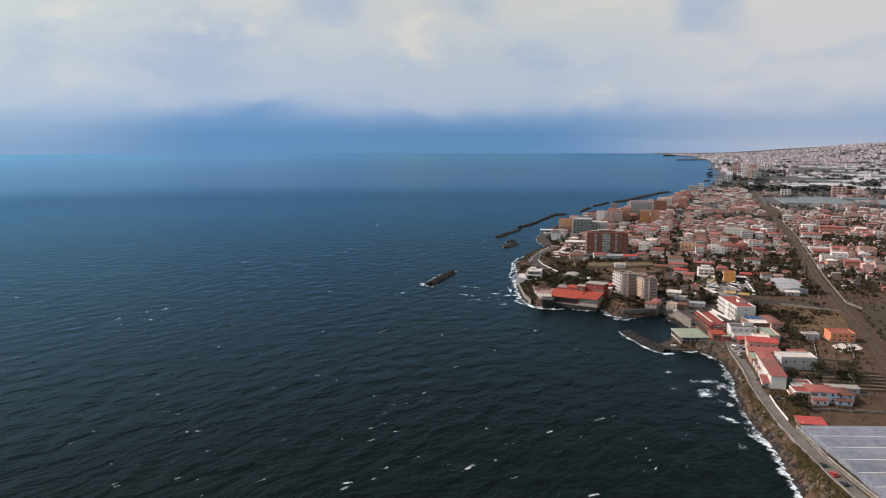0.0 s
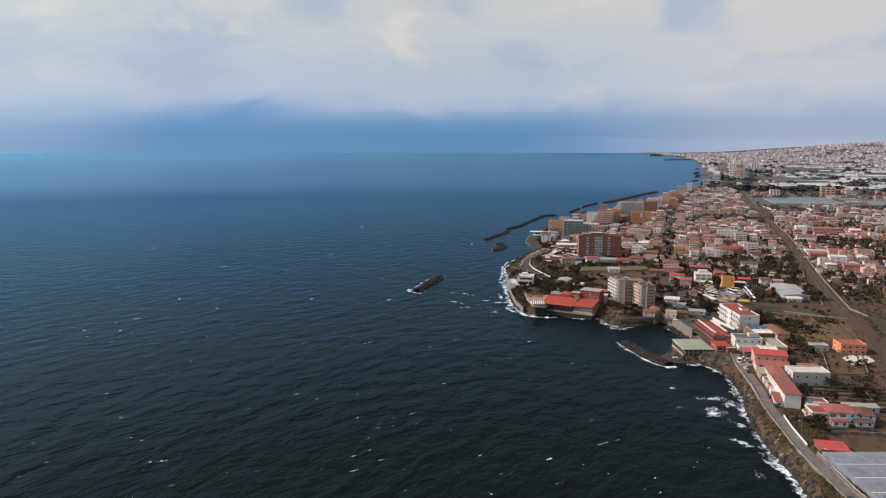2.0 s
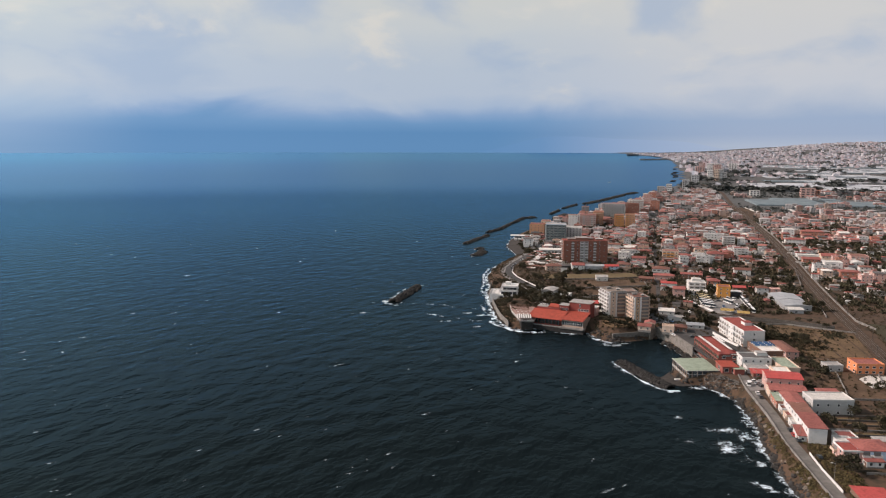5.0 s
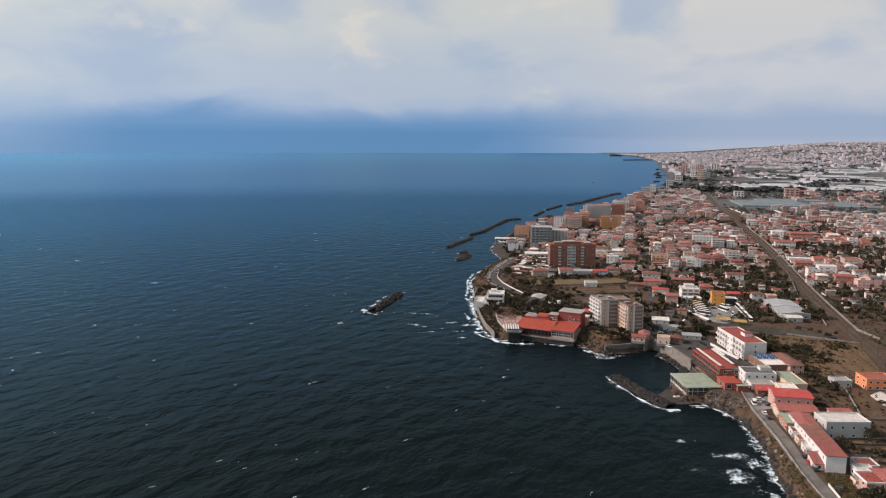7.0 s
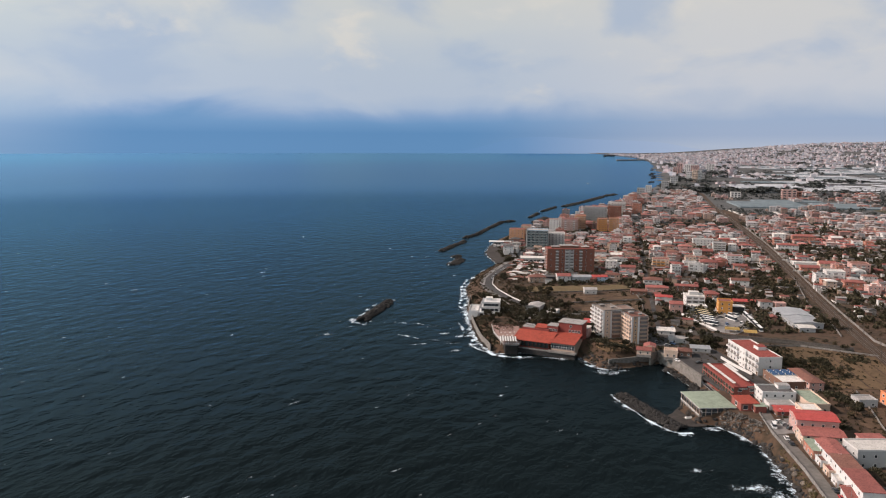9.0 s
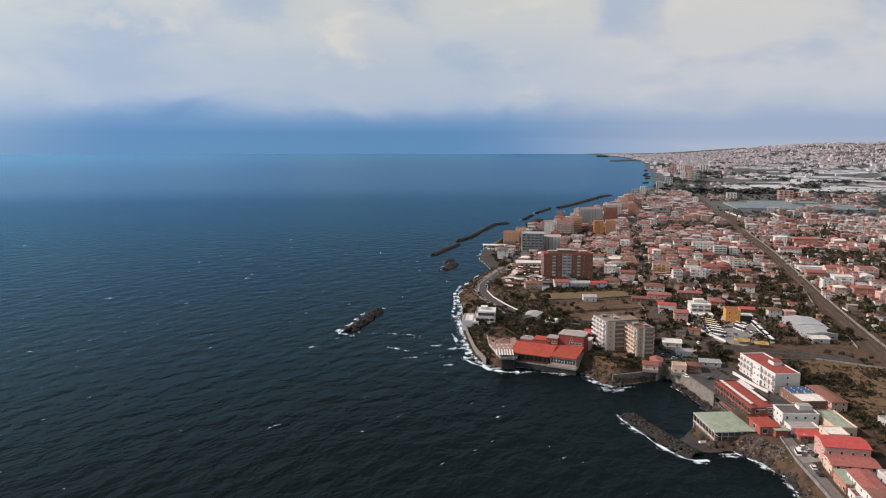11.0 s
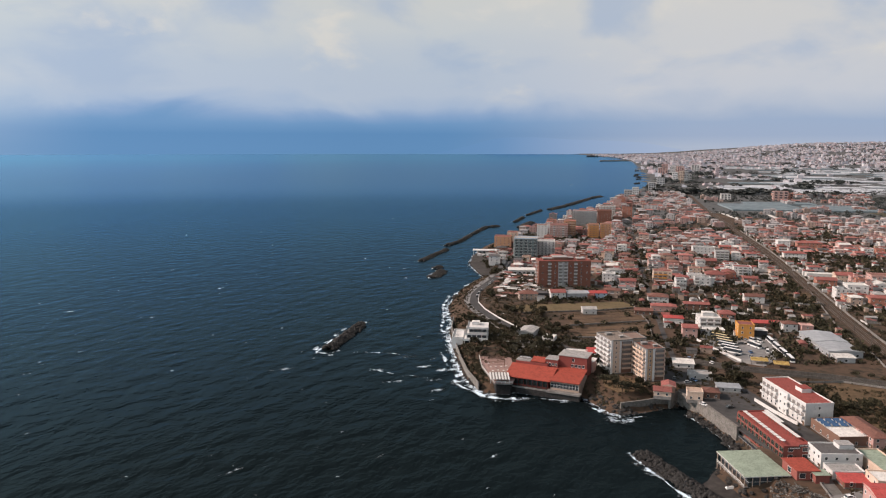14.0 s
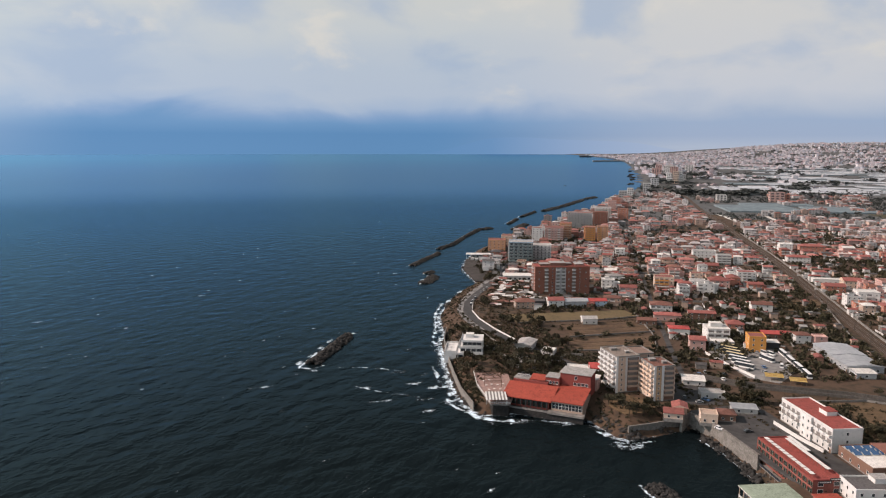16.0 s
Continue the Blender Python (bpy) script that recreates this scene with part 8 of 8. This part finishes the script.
for x, y, r in ((163.6, 309, 180), (168.5, 340, 180), (176.6, 380, 170), (188, 418, 170), (195, 458, 170), (116, 745, 0), (112, 800, 0), (117, 850, -20), (134, 900, -30), (156, 945, -30), (161.9, 270, 180)):
    copy_thing(lamp, pose(x, y, 7.1, 0, 0, r))

# ---- vehicles ----
def car(x, y, rot, paint, label, kind="car", z=7.14):
    long, wide, high, cab0, cab1 = {"car": (4.2, 1.75, 1.45, -1.75, 0.9), "van": (5.4, 2.0, 2.4, -2.6, 1.9), "bus": (11.5, 2.5, 3.1, -5.7, 5.5)}[kind]
    ob = thing(kind, x, y, z, rot, label, kind, "parked vehicles")
    r = 0.32 if kind != "bus" else 0.48
    bm = bmesh.new()
    waist = 0.85 if kind == "car" else (1.15 if kind == "van" else 1.2)
    prof = [(-long / 2, 0.3), (long / 2, 0.3), (long / 2, waist * 0.8), (cab1 + 0.35, waist), (-long / 2 + 0.05, waist)]
    vs = [[bm.verts.new((px, sd * wide / 2, pz)) for px, pz in prof] for sd in (-1, 1)]
    bm.faces.new(vs[0])
    bm.faces.new(vs[1][::-1])
    for k in range(5):
        bm.faces.new((vs[0][k], vs[1][k], vs[1][(k + 1) % 5], vs[0][(k + 1) % 5]))
    bmesh.ops.recalc_face_normals(bm, faces=bm.faces)
    me = bpy.data.meshes.new("body")
    bm.to_mesh(me)
    bm.free()
    me.materials.append(paint)
    part("body", me, None, ob)
    s = Heap()
    a = 0.35 if kind == "car" else 0.08
    w = wide / 2
    s.add([(cab0, -w + .05, waist), (cab1, -w + .05, waist), (cab1, w - .05, waist), (cab0, w - .05, waist), (cab0 + a, -w + .2, high - .05), (cab1 - a * 1.6, -w + .2, high - .05), (cab1 - a * 1.6, w - .2, high - .05), (cab0 + a, w - .2, high - .05)],
          [(0, 1, 5, 4), (1, 2, 6, 5), (2, 3, 7, 6), (3, 0, 4, 7)], 0)
    part("glazing", s, glass, ob, "dark car windows")
    s = Heap()
    s.box(cab0 + a - .04, cab1 - a * 1.6 + .04, -w + .17, w - .17, high - .05, high + .02)
    part("roof", s, paint, ob)
    for sx in (-long * 0.31, long * 0.31):
        for sy in (-w + 0.1, w - 0.1):
            t = Heap()
            t.cyl(0, 0, -0.11, 0.11, r, r, 10)
            part("wheel", t, tyre_black, ob, at=pose(sx, sy, r, 90, 0, 0))
    return ob


def car_paint(name, c):
    return material(name, [tuple(v * 0.92 for v in c), c], 0.3, 0.5, spec=0.5)


P_WHITE, P_RED, P_DARK, P_GREY, P_BLUE = car_paint("car_white", (0.7, 0.7, 0.7)), car_paint("car_red", (0.5, 0.03, 0.025)), car_paint("car_dark", (0.03, 0.035, 0.04)), car_paint("car_grey", (0.3, 0.31, 0.32)), car_paint("car_blue", (0.07, 0.15, 0.3))
car(157.6, 282, 86, P_DARK, "dark parked car beside the shore road", z=7.16)
car(157.2, 273, 89, P_RED, "bright red parked car beside the shore road", z=7.16)
car(157.0, 265, 90, P_DARK, "dark grey parked car beside the shore road", z=7.16)
car(189.8, 456, 70, P_WHITE, "white van parked above the shore", "van", 7.16)
car(195.4, 461, 8, P_WHITE, "white car in the parking bay", z=7.35)
car(196.2, 452.6, 8, P_DARK, "dark car in the parking bay", z=7.35)
car(195.8, 457, 8, P_GREY, "grey car in the parking bay", z=7.35)
car(188.0, 442, 76, P_WHITE, "white parked car on the shore road", z=7.16)
car(186.8, 436, 76, P_DARK, "dark parked car on the shore road", z=7.16)
car(178.7, 392, 76, P_DARK, "dark parked car on the shore road", z=7.16)
car(177.4, 386, 76, P_RED, "dark red parked car on the shore road", z=7.16)
car(176.2, 380, 76, P_DARK, "black parked car on the shore road", z=7.16)
car(175.5, 362, 78, P_DARK, "dark parked car by the porch", z=7.16)
car(187.2, 563, -70, P_WHITE, "white car on the quay", z=7.16)
car(188.5, 577, 60, P_GREY, "grey car on the quay", z=7.16)
car(199, 558, 10, P_DARK, "dark car on the quay", z=7.16)
for x, y, r in ((290.0, 674, 75), (286.2, 660, 75), (282.4, 646, 75), (278.5, 632, 75), (273, 664, -80)):
    car(x, y, r, P_WHITE, "white coach parked in the depot yard", "bus", 7.2)
P_CREAM = car_paint("coach_cream", (0.62, 0.50, 0.28))
for k in range(7):
    car(251 + k * 1.9, 652 + k * 7.2, -52, P_WHITE if k < 3 else P_CREAM, ("white" if k < 3 else "cream-yellow") + " coach parked slantwise in the depot yard", "bus", 7.2)
ribbon("wall", [(242, 684), (243, 660), (246.5, 633)], (-0.2, 0.2), white_paint, 1.6, "whitewashed wall along the depot yard", "wall", 2.0)
for x, y, r in ((279.5, 678, -78), (282.5, 675, -78), (274, 650, 60), (275.5, 646, 60)):
    car(x, y, r, P_WHITE, "white van parked in the depot yard", "van", 7.2)
for k, (x, y) in enumerate(((256, 656), (251, 646), (258, 641), (263, 651), (253, 655), (268, 672), (276, 680), (240, 655), (262, 632), (231, 640), (222, 645), (217, 642), (226, 632), (190, 605), (195, 598), (200, 601))):
    car(x, y, rr.uniform(0, 360), (P_WHITE, P_DARK, P_GREY, P_BLUE)[k % 4], ("white", "dark", "grey", "blue")[k % 4] + " car parked in a yard", z=7.2)
for k in range(22):
    f_ = rr.random() * 6
    i_ = int(f_)
    a, b = SHORE_ROAD[i_ + 7], SHORE_ROAD[i_ + 8]
    g_ = f_ - i_
    ang_ = math.degrees(math.atan2(b[1] - a[1], b[0] - a[0]))
    car(a[0] + (b[0] - a[0]) * g_ + 2.2, a[1] + (b[1] - a[1]) * g_ - 1, ang_, (P_WHITE, P_DARK, P_GREY)[k % 3], ("white", "dark", "grey")[k % 3] + " car on the shore road", z=7.16)

# market stalls and sunshades by the shore road
stall = Heap()
stall.box(-1.9, 1.9, -1.6, 1.6, 2.3, 2.42)
for i, (x, y) in enumerate([(130 + rr.random() * 44 + (k // 9) * 3.0, 842 + (k // 9) * 14 + rr.uniform(-7, 7)) for k in range(84)]):
    if not free(x, y, 2.5):
        continue
    ob = thing("market_stall", x, y, 7.05, rr.uniform(-40, 20), "small open stall with a pale canvas roof", "stall", "stalls by the shore road")
    s = Heap()
    w_ = rr.uniform(1.6, 3.4)
    s.add([(-w_, -2, 2.4), (w_, -2, 2.4), (w_, 2, 2.4), (-w_, 2, 2.4), (-w_, 0, 3.1), (w_, 0, 3.1)], [(0, 1, 5, 4), (2, 3, 4, 5), (1, 2, 5), (3, 0, 4), (0, 3, 2, 1)])
    part("canopy", s, rr.choice((white_paint, white_paint, pale_roof, grey_roof, pink_paint, brown_tiles)), ob)
    for sx in (-w_ + 0.1, w_ - 0.1):
        t = Heap()
        t.bar((sx, -1.8, 0), (sx, -1.8, 2.4), 0.05)
        t.bar((sx, 1.8, 0), (sx, 1.8, 2.4), 0.05)
        part("post", t, rail_steel, ob)

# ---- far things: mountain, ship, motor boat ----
# the ridge gives off its own glow; haze is painted into its emission colours
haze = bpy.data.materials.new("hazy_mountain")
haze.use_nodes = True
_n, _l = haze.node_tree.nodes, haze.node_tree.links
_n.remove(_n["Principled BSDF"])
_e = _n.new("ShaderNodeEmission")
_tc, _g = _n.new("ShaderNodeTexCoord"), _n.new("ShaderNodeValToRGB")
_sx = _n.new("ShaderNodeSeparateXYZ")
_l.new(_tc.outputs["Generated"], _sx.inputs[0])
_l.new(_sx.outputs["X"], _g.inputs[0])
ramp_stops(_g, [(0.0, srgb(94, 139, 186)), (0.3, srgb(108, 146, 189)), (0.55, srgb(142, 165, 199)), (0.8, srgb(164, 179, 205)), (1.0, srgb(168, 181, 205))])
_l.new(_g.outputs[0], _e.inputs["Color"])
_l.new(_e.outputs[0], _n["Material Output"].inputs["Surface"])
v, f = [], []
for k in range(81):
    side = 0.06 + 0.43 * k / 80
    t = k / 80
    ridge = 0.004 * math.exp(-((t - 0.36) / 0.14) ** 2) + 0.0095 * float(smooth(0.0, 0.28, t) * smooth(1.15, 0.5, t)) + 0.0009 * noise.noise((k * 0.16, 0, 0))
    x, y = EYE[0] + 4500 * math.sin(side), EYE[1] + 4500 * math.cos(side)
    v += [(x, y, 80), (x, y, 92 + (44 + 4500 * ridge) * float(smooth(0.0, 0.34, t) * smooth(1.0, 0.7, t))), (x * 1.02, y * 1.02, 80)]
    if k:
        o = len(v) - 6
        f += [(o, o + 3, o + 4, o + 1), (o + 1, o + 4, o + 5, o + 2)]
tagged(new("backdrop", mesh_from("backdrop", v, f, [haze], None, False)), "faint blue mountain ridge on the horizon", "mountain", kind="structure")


def ship(x, y, s, label, kind):
    px, py, pz, k = (float(q) for q in pull(x, y, 0))
    ob = thing(kind, px, py, pz, -12, label, kind)
    q = Heap()
    q.add([(-s, -s * .1, 0), (s * .85, -s * .1, 0), (s * .85, s * .1, 0), (-s, s * .1, 0), (-s, -s * .13, s * .16), (s, -s * .13, s * .18), (s, s * .13, s * .18), (-s, s * .13, s * .16)],
          [(0, 1, 5, 4), (1, 2, 6, 5), (2, 3, 7, 6), (3, 0, 4, 7), (4, 5, 6, 7)])
    part("hull", q, dark_paint, ob)
    q = Heap()
    q.box(s * .5, s * .8, -s * .1, s * .1, s * .17, s * .34)
    part("cabin", q, white_paint, ob)
    return ob


ship(3340, 10480, 32, "dark cargo ship on the horizon", "ship")
ship(790, 2830, 5, "small white motor boat", "boat")
foam_sheet("wake", [blob(780, 2800, 22, 6, 1.1, 0.95)], "white wake of the boat")
for m in (*MODELS, palm, mast, lamp):
    for o in (*m.children_recursive, m):
        bpy.data.objects.remove(o)
